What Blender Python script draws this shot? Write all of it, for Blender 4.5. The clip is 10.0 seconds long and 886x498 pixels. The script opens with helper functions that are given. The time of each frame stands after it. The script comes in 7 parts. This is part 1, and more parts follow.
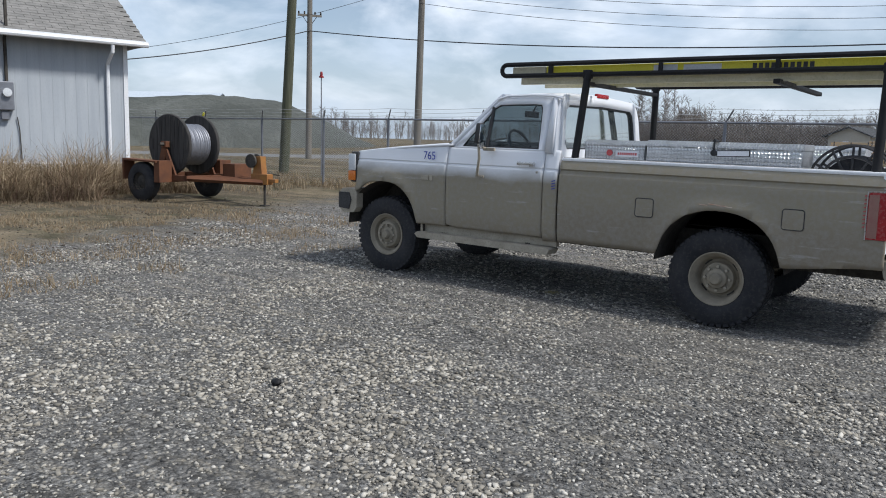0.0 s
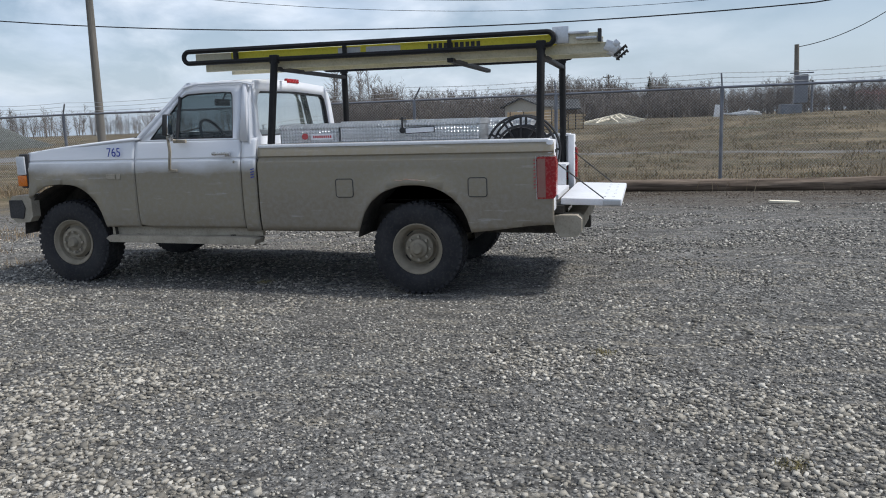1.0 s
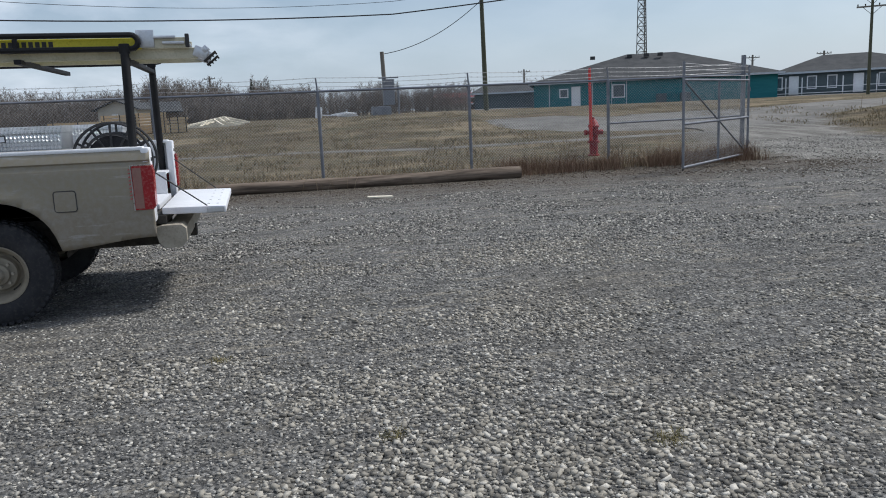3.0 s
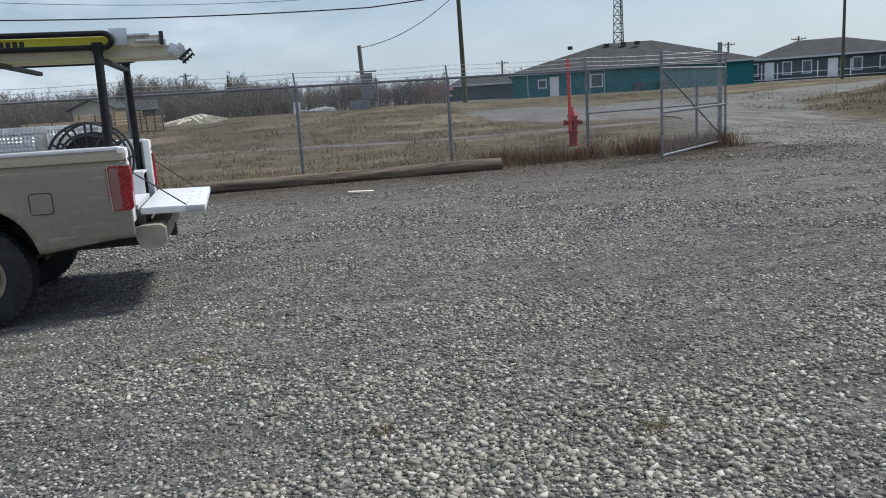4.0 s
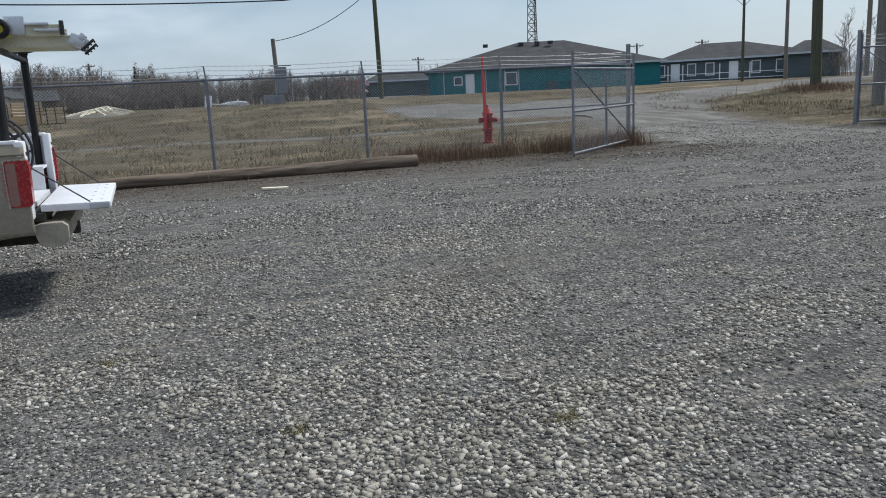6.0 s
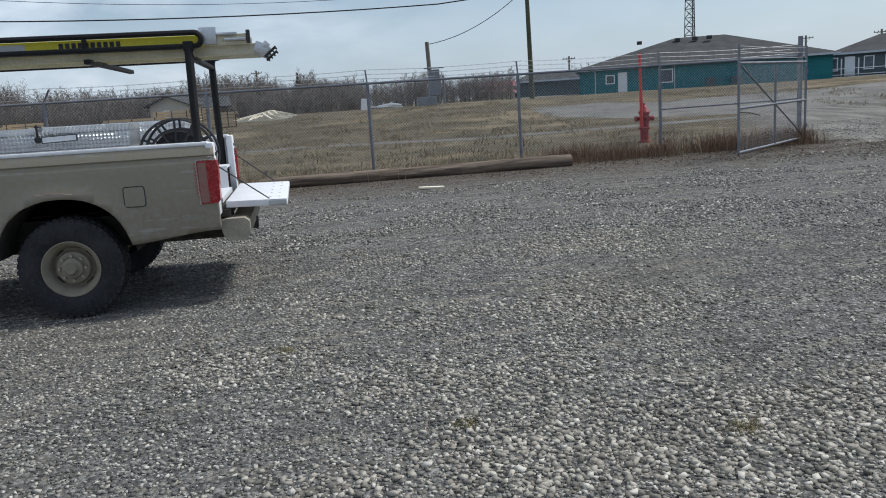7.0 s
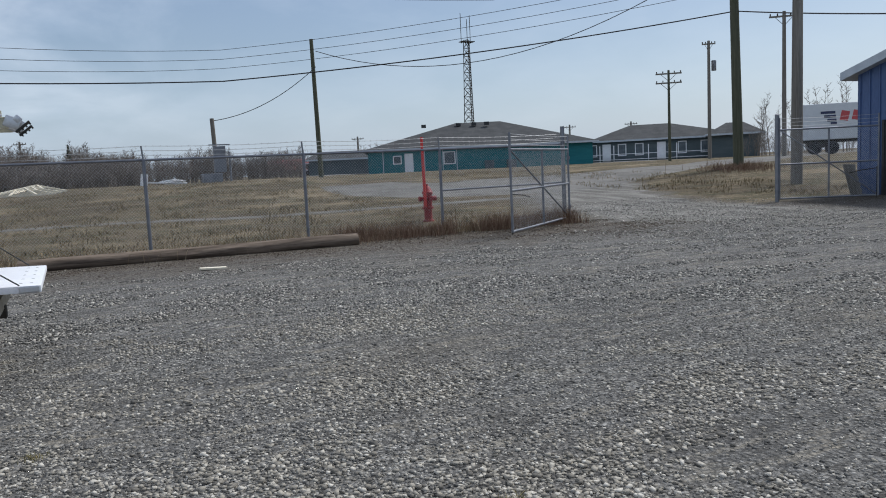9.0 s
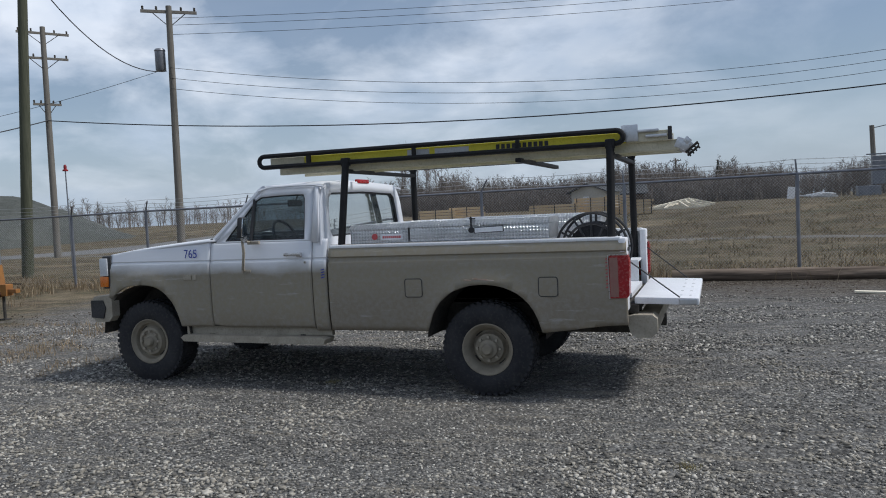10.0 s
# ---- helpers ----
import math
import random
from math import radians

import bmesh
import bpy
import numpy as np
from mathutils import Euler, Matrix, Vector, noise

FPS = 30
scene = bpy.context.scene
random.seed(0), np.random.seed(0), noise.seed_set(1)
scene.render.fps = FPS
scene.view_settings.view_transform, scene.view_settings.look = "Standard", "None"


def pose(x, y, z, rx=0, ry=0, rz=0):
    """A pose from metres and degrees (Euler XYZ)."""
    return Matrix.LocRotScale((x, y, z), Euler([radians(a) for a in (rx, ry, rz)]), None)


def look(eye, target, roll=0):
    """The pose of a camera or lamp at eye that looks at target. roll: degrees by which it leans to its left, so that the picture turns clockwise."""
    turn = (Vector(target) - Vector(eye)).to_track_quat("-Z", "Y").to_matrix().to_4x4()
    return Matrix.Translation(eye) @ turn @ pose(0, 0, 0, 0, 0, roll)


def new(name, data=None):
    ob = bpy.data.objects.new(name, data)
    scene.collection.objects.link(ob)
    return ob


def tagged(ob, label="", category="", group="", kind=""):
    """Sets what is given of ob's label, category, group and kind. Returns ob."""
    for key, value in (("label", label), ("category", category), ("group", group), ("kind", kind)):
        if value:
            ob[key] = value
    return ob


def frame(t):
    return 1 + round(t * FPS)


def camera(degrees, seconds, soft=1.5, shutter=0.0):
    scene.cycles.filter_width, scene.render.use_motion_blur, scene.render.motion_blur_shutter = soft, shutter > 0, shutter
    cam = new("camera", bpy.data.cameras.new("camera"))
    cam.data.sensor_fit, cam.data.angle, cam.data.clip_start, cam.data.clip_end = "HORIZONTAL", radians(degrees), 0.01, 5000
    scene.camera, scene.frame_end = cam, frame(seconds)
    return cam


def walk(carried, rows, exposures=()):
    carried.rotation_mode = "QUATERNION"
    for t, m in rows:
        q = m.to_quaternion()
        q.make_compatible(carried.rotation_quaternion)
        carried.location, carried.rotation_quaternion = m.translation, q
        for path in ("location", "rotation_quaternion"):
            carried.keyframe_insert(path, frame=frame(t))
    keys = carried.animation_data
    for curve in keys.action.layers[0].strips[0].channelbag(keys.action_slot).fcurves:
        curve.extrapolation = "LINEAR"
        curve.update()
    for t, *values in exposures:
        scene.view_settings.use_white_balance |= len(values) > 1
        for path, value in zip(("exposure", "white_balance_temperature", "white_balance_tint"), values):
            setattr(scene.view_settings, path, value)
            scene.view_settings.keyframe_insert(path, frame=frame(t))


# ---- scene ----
cam = camera(59.4, 10.0, soft=1.0)
PATH = [
    (0, (1.77, -6.044, 1.355), (0.611, -4.438, 1.077), 1.6),
    (0.5, (1.868, -6.026, 1.373), (1.111, -4.202, 1.058), -1.7),
    (1, (1.826, -6.033, 1.365), (1.322, -4.125, 1.044), -2.0),
    (1.5, (1.801, -6.039, 1.383), (1.312, -4.116, 1.131), -0.6),
    (2, (1.837, -6.074, 1.387), (1.599, -4.104, 1.135), -0.8),
    (2.5, (1.899, -6.117, 1.391), (2.263, -4.176, 1.075), -0.2),
    (4, (1.905, -6.097, 1.396), (2.396, -4.195, 1.021), -3.7),
    (4.5, (1.918, -6.125, 1.412), (2.509, -4.254, 1.024), -3.7),
    (5, (1.96, -6.133, 1.406), (2.727, -4.328, 1.011), -3.5),
    (6.3, (1.868, -6.12, 1.407), (2.468, -4.255, 1.008), -2.0),
    (6.5, (1.833, -6.1, 1.403), (2.288, -4.194, 1.007), -3.0),
    (7, (1.793, -6.109, 1.403), (2.126, -4.172, 1.029), -3.8),
    (7.5, (1.823, -6.145, 1.422), (2.344, -4.247, 1.062), -3.4),
    (8, (1.86, -6.177, 1.448), (2.698, -4.391, 1.115), -2.8),
    (8.5, (1.875, -6.169, 1.447), (2.748, -4.39, 1.173), -3.4),
    (9, (1.89, -6.123, 1.436), (2.743, -4.326, 1.227), -2.7),
    (9.5, (1.849, -6.002, 1.479), (2.136, -4.032, 1.291), -3.2),
    (9.8, (1.837, -5.995, 1.472), (1.506, -4.027, 1.339), -3.9),
    (10, (1.787, -5.954, 1.478), (1.121, -4.071, 1.381), -2.9),
]
walk(cam, [(t, look(eye, target, roll)) for t, eye, target, roll in PATH],
     exposures=[(0, 0.10, 6150, 10), (1, 0.05, 6150, 10), (2, -0.06, 6100, 10), (2.5, -0.06, 6100, 10), (4.5, 0.03, 6150, 8), (6.5, -0.05, 6100, 8), (8, 0.0, 6100, 8), (9, -0.10, 6050, 10), (9.5, -0.18, 6050, 10), (10, -0.30, 6050, 10)])
# ---- world and light ----
SUN_EL, SUN_AZ = radians(51), radians(80)      # azimuth from +y towards +x
world = bpy.data.worlds.new("sky_world")
scene.world = world
world.use_nodes = True
wn, wl = world.node_tree.nodes, world.node_tree.links
wn.clear()
w_out = wn.new("ShaderNodeOutputWorld")
w_bg = wn.new("ShaderNodeBackground")
w_sky = wn.new("ShaderNodeTexSky")
w_sky.sky_type, w_sky.sun_disc = "NISHITA", False
w_sky.sun_elevation, w_sky.sun_rotation = SUN_EL, SUN_AZ
w_sky.dust_density, w_sky.air_density = 1.6, 1.0
w_co = wn.new("ShaderNodeTexCoord")
w_sep = wn.new("ShaderNodeSeparateXYZ")
wl.new(w_co.outputs["Generated"], w_sep.inputs[0])
w_add = wn.new("ShaderNodeMath")
w_add.operation, w_add.inputs[1].default_value = "ADD", 0.34
wl.new(w_sep.outputs[2], w_add.inputs[0])
w_max = wn.new("ShaderNodeMath")
w_max.operation, w_max.inputs[1].default_value = "MAXIMUM", 0.05
wl.new(w_add.outputs[0], w_max.inputs[0])
w_div = wn.new("ShaderNodeVectorMath")
w_div.operation = "DIVIDE"
w_cmb = wn.new("ShaderNodeCombineXYZ")
for k in range(3):
    wl.new(w_max.outputs[0], w_cmb.inputs[k])
wl.new(w_co.outputs["Generated"], w_div.inputs[0])
wl.new(w_cmb.outputs[0], w_div.inputs[1])
w_map = wn.new("ShaderNodeMapping")
w_map.inputs["Scale"].default_value = (1.25, 1.25, 0.0)
w_map.inputs["Location"].default_value = (2.3, 0.4, 0.0)
wl.new(w_div.outputs[0], w_map.inputs[0])
w_noise = wn.new("ShaderNodeTexNoise")
w_noise.inputs["Scale"].default_value, w_noise.inputs["Detail"].default_value = 1.7, 10.0
w_noise.inputs["Roughness"].default_value, w_noise.inputs["Distortion"].default_value = 0.56, 0.3
wl.new(w_map.outputs[0], w_noise.inputs["Vector"])
w_ramp = wn.new("ShaderNodeValToRGB")
w_ramp.color_ramp.elements[0].position, w_ramp.color_ramp.elements[1].position = 0.42, 0.62
w_ramp.color_ramp.elements[0].color, w_ramp.color_ramp.elements[1].color = (0.10, 0.10, 0.10, 1), (0.95, 0.95, 0.95, 1)
wl.new(w_noise.outputs["Fac"], w_ramp.inputs[0])
w_n2 = wn.new("ShaderNodeTexNoise")
w_n2.inputs["Scale"].default_value, w_n2.inputs["Detail"].default_value = 3.0, 7.0
wl.new(w_map.outputs[0], w_n2.inputs["Vector"])
w_cl = wn.new("ShaderNodeValToRGB")
w_cl.color_ramp.elements[0].position, w_cl.color_ramp.elements[1].position = 0.34, 0.60
w_cl.color_ramp.elements[0].color, w_cl.color_ramp.elements[1].color = (8.0, 8.9, 10.2, 1), (11.2, 11.5, 12.0, 1)
wl.new(w_n2.outputs["Fac"], w_cl.inputs[0])
w_haze = wn.new("ShaderNodeMapRange")
w_haze.inputs["From Min"].default_value, w_haze.inputs["From Max"].default_value = 0.0, 0.16
w_haze.inputs["To Min"].default_value, w_haze.inputs["To Max"].default_value = 0.65, 0.15
wl.new(w_sep.outputs[2], w_haze.inputs["Value"])
w_hmix = wn.new("ShaderNodeMix")
w_hmix.data_type = "RGBA"
w_hmix.inputs[7].default_value = (6.4, 7.6, 9.1, 1)
wl.new(w_haze.outputs[0], w_hmix.inputs[0])
wl.new(w_sky.outputs[0], w_hmix.inputs[6])
w_mix = wn.new("ShaderNodeMix")
w_mix.data_type = "RGBA"
w_low = wn.new("ShaderNodeMapRange")
w_low.inputs["From Min"].default_value, w_low.inputs["From Max"].default_value = 0.04, 0.26
w_low.inputs["To Min"].default_value, w_low.inputs["To Max"].default_value = 0.45, 1.0
wl.new(w_sep.outputs[2], w_low.inputs["Value"])
w_mul = wn.new("ShaderNodeMath")
w_mul.operation = "MULTIPLY"
wl.new(w_ramp.outputs[0], w_mul.inputs[0])
wl.new(w_low.outputs[0], w_mul.inputs[1])
w_east = wn.new("ShaderNodeMapRange")
w_east.inputs["From Min"].default_value, w_east.inputs["From Max"].default_value = -0.35, 0.20
w_east.inputs["To Min"].default_value, w_east.inputs["To Max"].default_value = 1.0, 0.16
wl.new(w_sep.outputs[0], w_east.inputs["Value"])
w_thin = wn.new("ShaderNodeMath")
w_thin.operation = "MULTIPLY"
wl.new(w_mul.outputs[0], w_thin.inputs[0])
wl.new(w_east.outputs[0], w_thin.inputs[1])
wl.new(w_thin.outputs[0], w_mix.inputs[0])
wl.new(w_hmix.outputs[2], w_mix.inputs[6])
wl.new(w_cl.outputs[0], w_mix.inputs[7])
wl.new(w_mix.outputs[2], w_bg.inputs[0])
w_bg.inputs[1].default_value = 0.098
wl.new(w_bg.outputs[0], w_out.inputs[0])

sun_data = bpy.data.lights.new("sun", "SUN")
sun_data.energy, sun_data.angle, sun_data.color = 3.5, radians(8.0), (1.0, 0.955, 0.88)
sun = new("sun", sun_data)
sun_dir = Vector((math.sin(SUN_AZ) * math.cos(SUN_EL), math.cos(SUN_AZ) * math.cos(SUN_EL), math.sin(SUN_EL)))
sun.matrix_world = look(sun_dir * 60, (0, 0, 0))


# ---- materials ----
def ramp_node(nodes, stops):
    r = nodes.new("ShaderNodeValToRGB").color_ramp
    while len(r.elements) < len(stops):
        r.elements.new(0.5)
    for e, (p, c) in zip(r.elements, stops):
        e.position, e.color = p, (*c, 1)
    return nodes[-1]


def noise_node(nt, scale, detail=4.0, rough=0.55, coord="Object", stretch=None):
    n = nt.nodes.new("ShaderNodeTexNoise")
    n.inputs["Scale"].default_value, n.inputs["Detail"].default_value, n.inputs["Roughness"].default_value = scale, detail, rough
    c = nt.nodes.new("ShaderNodeTexCoord")
    if stretch:
        m = nt.nodes.new("ShaderNodeMapping")
        m.inputs["Scale"].default_value = stretch
        nt.links.new(c.outputs[coord], m.inputs[0])
        nt.links.new(m.outputs[0], n.inputs["Vector"])
    else:
        nt.links.new(c.outputs[coord], n.inputs["Vector"])
    return n


def mix_node(nt, fac, a, b):
    m = nt.nodes.new("ShaderNodeMix")
    m.data_type = "RGBA"
    for sock, v in ((m.inputs[0], fac), (m.inputs[6], a), (m.inputs[7], b)):
        if isinstance(v, bpy.types.NodeSocket):
            nt.links.new(v, sock)
        else:
            sock.default_value = v if isinstance(v, float) else (*v, 1)
    return m.outputs[2]


def map_node(nt, v, a, b, lo=0.0, hi=1.0):
    m = nt.nodes.new("ShaderNodeMapRange")
    m.inputs["From Min"].default_value, m.inputs["From Max"].default_value = a, b
    m.inputs["To Min"].default_value, m.inputs["To Max"].default_value = lo, hi
    nt.links.new(v, m.inputs["Value"])
    return m.outputs[0]


def math_node(nt, op, a, b=0.0):
    m = nt.nodes.new("ShaderNodeMath")
    m.operation = op
    for sock, v in ((m.inputs[0], a), (m.inputs[1], b)):
        if isinstance(v, bpy.types.NodeSocket):
            nt.links.new(v, sock)
        else:
            sock.default_value = v
    return m.outputs[0]


def axis_node(nt, axis, coord="Object"):
    c = nt.nodes.new("ShaderNodeTexCoord")
    s = nt.nodes.new("ShaderNodeSeparateXYZ")
    nt.links.new(c.outputs[coord], s.inputs[0])
    return s.outputs[axis]


def bump_node(nt, height, strength, dist=0.01):
    b = nt.nodes.new("ShaderNodeBump")
    b.inputs["Strength"].default_value, b.inputs["Distance"].default_value = strength, dist
    nt.links.new(height, b.inputs["Height"])
    nt.links.new(b.outputs[0], nt.nodes["Principled BSDF"].inputs["Normal"])


def start_material(name, rough=0.7, metal=0.0):
    m = bpy.data.materials.new(name)
    m.use_nodes = True
    p = m.node_tree.nodes["Principled BSDF"]
    p.inputs["Roughness"].default_value, p.inputs["Metallic"].default_value = rough, metal
    return m, m.node_tree, p


def surface(name, a, b, rough=0.7, metal=0.0, scale=6.0, fine=60.0, bump=0.25, dist=0.004, stretch=None, spec=0.5, c=None, lo=0.35, hi=0.65):
    """Two tones mixed by a coarse noise, specks of a third by a fine one, fine relief."""
    m, nt, p = start_material(name, rough, metal)
    p.inputs["Specular IOR Level"].default_value = spec
    n1 = noise_node(nt, scale, 5.0, 0.6, stretch=stretch)
    n2 = noise_node(nt, fine, 3.0, 0.6, stretch=stretch)
    col = mix_node(nt, map_node(nt, n1.outputs[0], lo, hi), a, b)
    third = c or tuple(0.72 * v for v in a)
    col = mix_node(nt, map_node(nt, n2.outputs[0], 0.5, 0.8, 0.0, 0.7), col, third)
    nt.links.new(col, p.inputs["Base Color"])
    nt.links.new(map_node(nt, n2.outputs[0], 0.3, 0.7, max(rough - 0.1, 0.02), min(rough + 0.1, 1.0)), p.inputs["Roughness"])
    if bump:
        bump_node(nt, n2.outputs[0], bump, dist)
    return m


def paint_material():
    """White truck paint with a coat of tan road dust that climbs from the sills."""
    m, nt, p = start_material("dusty_white_paint", 0.4)
    z = axis_node(nt, 2)
    n1 = noise_node(nt, 2.2, 5.0, 0.6, stretch=(1.0, 1.0, 2.0))
    n2 = noise_node(nt, 26.0, 5.0, 0.65)
    n3 = noise_node(nt, 7.0, 6.0, 0.7, stretch=(0.35, 1.0, 3.0))
    x = axis_node(nt, 0)
    rear = map_node(nt, x, -1.405, -1.385, 0.0, 0.22)          # the bed side carries dust almost to its rail
    level = math_node(nt, "ADD", z, math_node(nt, "MULTIPLY", math_node(nt, "SUBTRACT", n1.outputs[0], 0.5), 0.14))
    level = math_node(nt, "SUBTRACT", level, rear)
    fac = map_node(nt, level, 1.00, 1.12, 0.96, 0.06)
    fac = math_node(nt, "MULTIPLY", fac, map_node(nt, n2.outputs[0], 0.25, 0.6, 0.86, 1.0))
    streak = map_node(nt, n3.outputs[0], 0.6, 0.75, 0.0, 0.25)
    fac = math_node(nt, "SUBTRACT", fac, streak)
    fac = math_node(nt, "MAXIMUM", fac, 0.03)
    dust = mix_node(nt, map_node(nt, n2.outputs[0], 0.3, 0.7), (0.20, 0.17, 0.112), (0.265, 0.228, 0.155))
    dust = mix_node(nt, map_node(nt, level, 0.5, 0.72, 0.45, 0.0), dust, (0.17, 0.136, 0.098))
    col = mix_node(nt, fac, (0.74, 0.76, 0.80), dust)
    nt.links.new(col, p.inputs["Base Color"])
    nt.links.new(map_node(nt, fac, 0.0, 1.0, 0.28, 0.85), p.inputs["Roughness"])
    bump_node(nt, n2.outputs[0], 0.06, 0.002)
    return m


def gravel_ground_material():
    """Gravel yard, dirt by the fence, dry field beyond."""
    m, nt, p = start_material("ground_surface", 0.95)
    p.inputs["Specular IOR Level"].default_value = 0.15
    L = nt.links
    x, y = axis_node(nt, 0), axis_node(nt, 1)
    vor = nt.nodes.new("ShaderNodeTexVoronoi")
    vor.inputs["Scale"].default_value = 34.0
    co = nt.nodes.new("ShaderNodeTexCoord")
    L.new(co.outputs["Object"], vor.inputs["Vector"])
    vor2 = nt.nodes.new("ShaderNodeTexVoronoi")
    vor2.inputs["Scale"].default_value = 75.0
    L.new(co.outputs["Object"], vor2.inputs["Vector"])
    bw = nt.nodes.new("ShaderNodeRGBToBW")
    L.new(vor.outputs["Color"], bw.inputs[0])
    bw2 = nt.nodes.new("ShaderNodeRGBToBW")
    L.new(vor2.outputs["Color"], bw2.inputs[0])
    big = noise_node(nt, 0.35, 4.0, 0.6)
    mid = noise_node(nt, 1.6, 5.0, 0.65)
    tracks = noise_node(nt, 0.5, 4.0, 0.6, stretch=(0.45, 1.6, 1.0))
    fine = noise_node(nt, 130.0, 3.0, 0.7)
    stone = ramp_node(nt.nodes, [(0.0, (0.055, 0.055, 0.055)), (0.35, (0.12, 0.118, 0.114)), (0.6, (0.28, 0.272, 0.255)), (1.0, (0.62, 0.60, 0.555))])
    L.new(bw.outputs[0], stone.inputs[0])
    small = ramp_node(nt.nodes, [(0.0, (0.055, 0.055, 0.055)), (0.45, (0.15, 0.148, 0.143)), (1.0, (0.48, 0.465, 0.435))])
    L.new(bw2.outputs[0], small.inputs[0])
    gravel = mix_node(nt, map_node(nt, mid.outputs[0], 0.4, 0.6), small.outputs[0], stone.outputs[0])
    gravel = mix_node(nt, map_node(nt, tracks.outputs[0], 0.5, 0.68, 0.0, 0.4), gravel, (0.10, 0.096, 0.09))
    gravel = mix_node(nt, map_node(nt, big.outputs[0], 0.52, 0.7, 0.0, 0.4), gravel, (0.21, 0.185, 0.148))
    blot = noise_node(nt, 9.0, 6.0, 0.7, stretch=(0.7, 1.3, 1.0))
    gravel = mix_node(nt, map_node(nt, blot.outputs[0], 0.50, 0.66, 0.0, 0.5), gravel, (0.06, 0.057, 0.053))
    gravel = mix_node(nt, map_node(nt, blot.outputs[0], 0.46, 0.30, 0.0, 0.6), gravel, (0.34, 0.325, 0.295))
    lie = noise_node(nt, 2.6, 7.0, 0.75, stretch=(0.5, 2.2, 1.0))
    gravel = mix_node(nt, map_node(nt, lie.outputs[0], 0.53, 0.64, 0.0, 0.6), gravel, (0.075, 0.069, 0.06))
    gravel = mix_node(nt, map_node(nt, lie.outputs[0], 0.48, 0.37, 0.0, 0.75), gravel, (0.36, 0.325, 0.262))
    # shade in the crevices between stones, put into the colour at cell edges
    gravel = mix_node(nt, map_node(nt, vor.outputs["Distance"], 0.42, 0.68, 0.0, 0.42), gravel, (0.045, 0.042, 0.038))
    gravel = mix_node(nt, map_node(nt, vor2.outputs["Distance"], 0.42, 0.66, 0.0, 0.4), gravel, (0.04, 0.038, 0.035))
    dirt = mix_node(nt, map_node(nt, fine.outputs[0], 0.35, 0.65), (0.032, 0.025, 0.019), (0.105, 0.084, 0.064))
    dirt = mix_node(nt, map_node(nt, bw.outputs[0], 0.55, 0.9, 0.0, 0.7), dirt, (0.25, 0.225, 0.19))
    straw = noise_node(nt, 45.0, 4.0, 0.7, stretch=(1.0, 0.5, 1.0))
    grass = mix_node(nt, map_node(nt, straw.outputs[0], 0.35, 0.65), (0.055, 0.044, 0.028), (0.24, 0.195, 0.125))
    grass = mix_node(nt, map_node(nt, mid.outputs[0], 0.5, 0.72, 0.0, 0.6), grass, (0.065, 0.064, 0.03))
    grass = mix_node(nt, map_node(nt, big.outputs[0], 0.48, 0.66, 0.0, 0.55), grass, (0.115, 0.086, 0.055))
    spot = noise_node(nt, 3.5, 6.0, 0.7)
    grass = mix_node(nt, map_node(nt, spot.outputs[0], 0.52, 0.66, 0.0, 0.8), grass, (0.045, 0.036, 0.025))
    grass = mix_node(nt, map_node(nt, spot.outputs[0], 0.46, 0.32, 0.0, 0.75), grass, (0.33, 0.27, 0.18))
    swath = noise_node(nt, 0.9, 5.0, 0.65, stretch=(0.5, 1.4, 1.0))
    grass = mix_node(nt, map_node(nt, swath.outputs[0], 0.50, 0.60, 0.0, 0.8), grass, (0.062, 0.06, 0.03))
    heath = noise_node(nt, 0.22, 6.0, 0.7, stretch=(0.7, 1.3, 1.0))
    grass = mix_node(nt, map_node(nt, heath.outputs[0], 0.50, 0.60, 0.0, 0.65), grass, (0.075, 0.058, 0.038))
    grass = mix_node(nt, map_node(nt, heath.outputs[0], 0.46, 0.36, 0.0, 0.6), grass, (0.32, 0.255, 0.165))
    grass = mix_node(nt, map_node(nt, swath.outputs[0], 0.44, 0.30, 0.0, 0.5), grass, (0.27, 0.215, 0.14))
    wob = math_node(nt, "MULTIPLY", math_node(nt, "SUBTRACT", mid.outputs[0], 0.5), 4.0)
    # dirt strip along the fence
    d = map_node(nt, math_node(nt, "ADD", y, math_node(nt, "MULTIPLY", wob, 1.6)), 4.8, 8.2, 0.0, 0.95)
    # the driveway leaves the yard through the gate and bends to the east
    off = math_node(nt, "MAXIMUM", math_node(nt, "SUBTRACT", y, 8.0), 0.0)
    mid_x = math_node(nt, "ADD", math_node(nt, "MULTIPLY", math_node(nt, "MULTIPLY", off, off), 0.035), 15.9)
    away = math_node(nt, "ABSOLUTE", math_node(nt, "SUBTRACT", x, mid_x))
    drive = map_node(nt, math_node(nt, "ADD", away, math_node(nt, "MULTIPLY", wob, 0.7)), 2.0, 3.4, 1.0, 0.0)
    drive = math_node(nt, "MULTIPLY", drive, map_node(nt, y, 24.0, 21.0))
    rut = noise_node(nt, 1.1, 5.0, 0.65, stretch=(1.8, 0.35, 1.0))
    lane = mix_node(nt, map_node(nt, rut.outputs[0], 0.42, 0.58), (0.13, 0.122, 0.108), (0.27, 0.258, 0.232))
    lane = mix_node(nt, map_node(nt, bw.outputs[0], 0.55, 0.9, 0.0, 0.5), lane, (0.34, 0.325, 0.295))
    gravel = mix_node(nt, math_node(nt, "MULTIPLY", drive, map_node(nt, y, 3.0, 9.0, 0.0, 0.85)), gravel, lane)
    open_ground = math_node(nt, "SUBTRACT", 1.0, drive)
    d = math_node(nt, "MULTIPLY", d, open_ground)
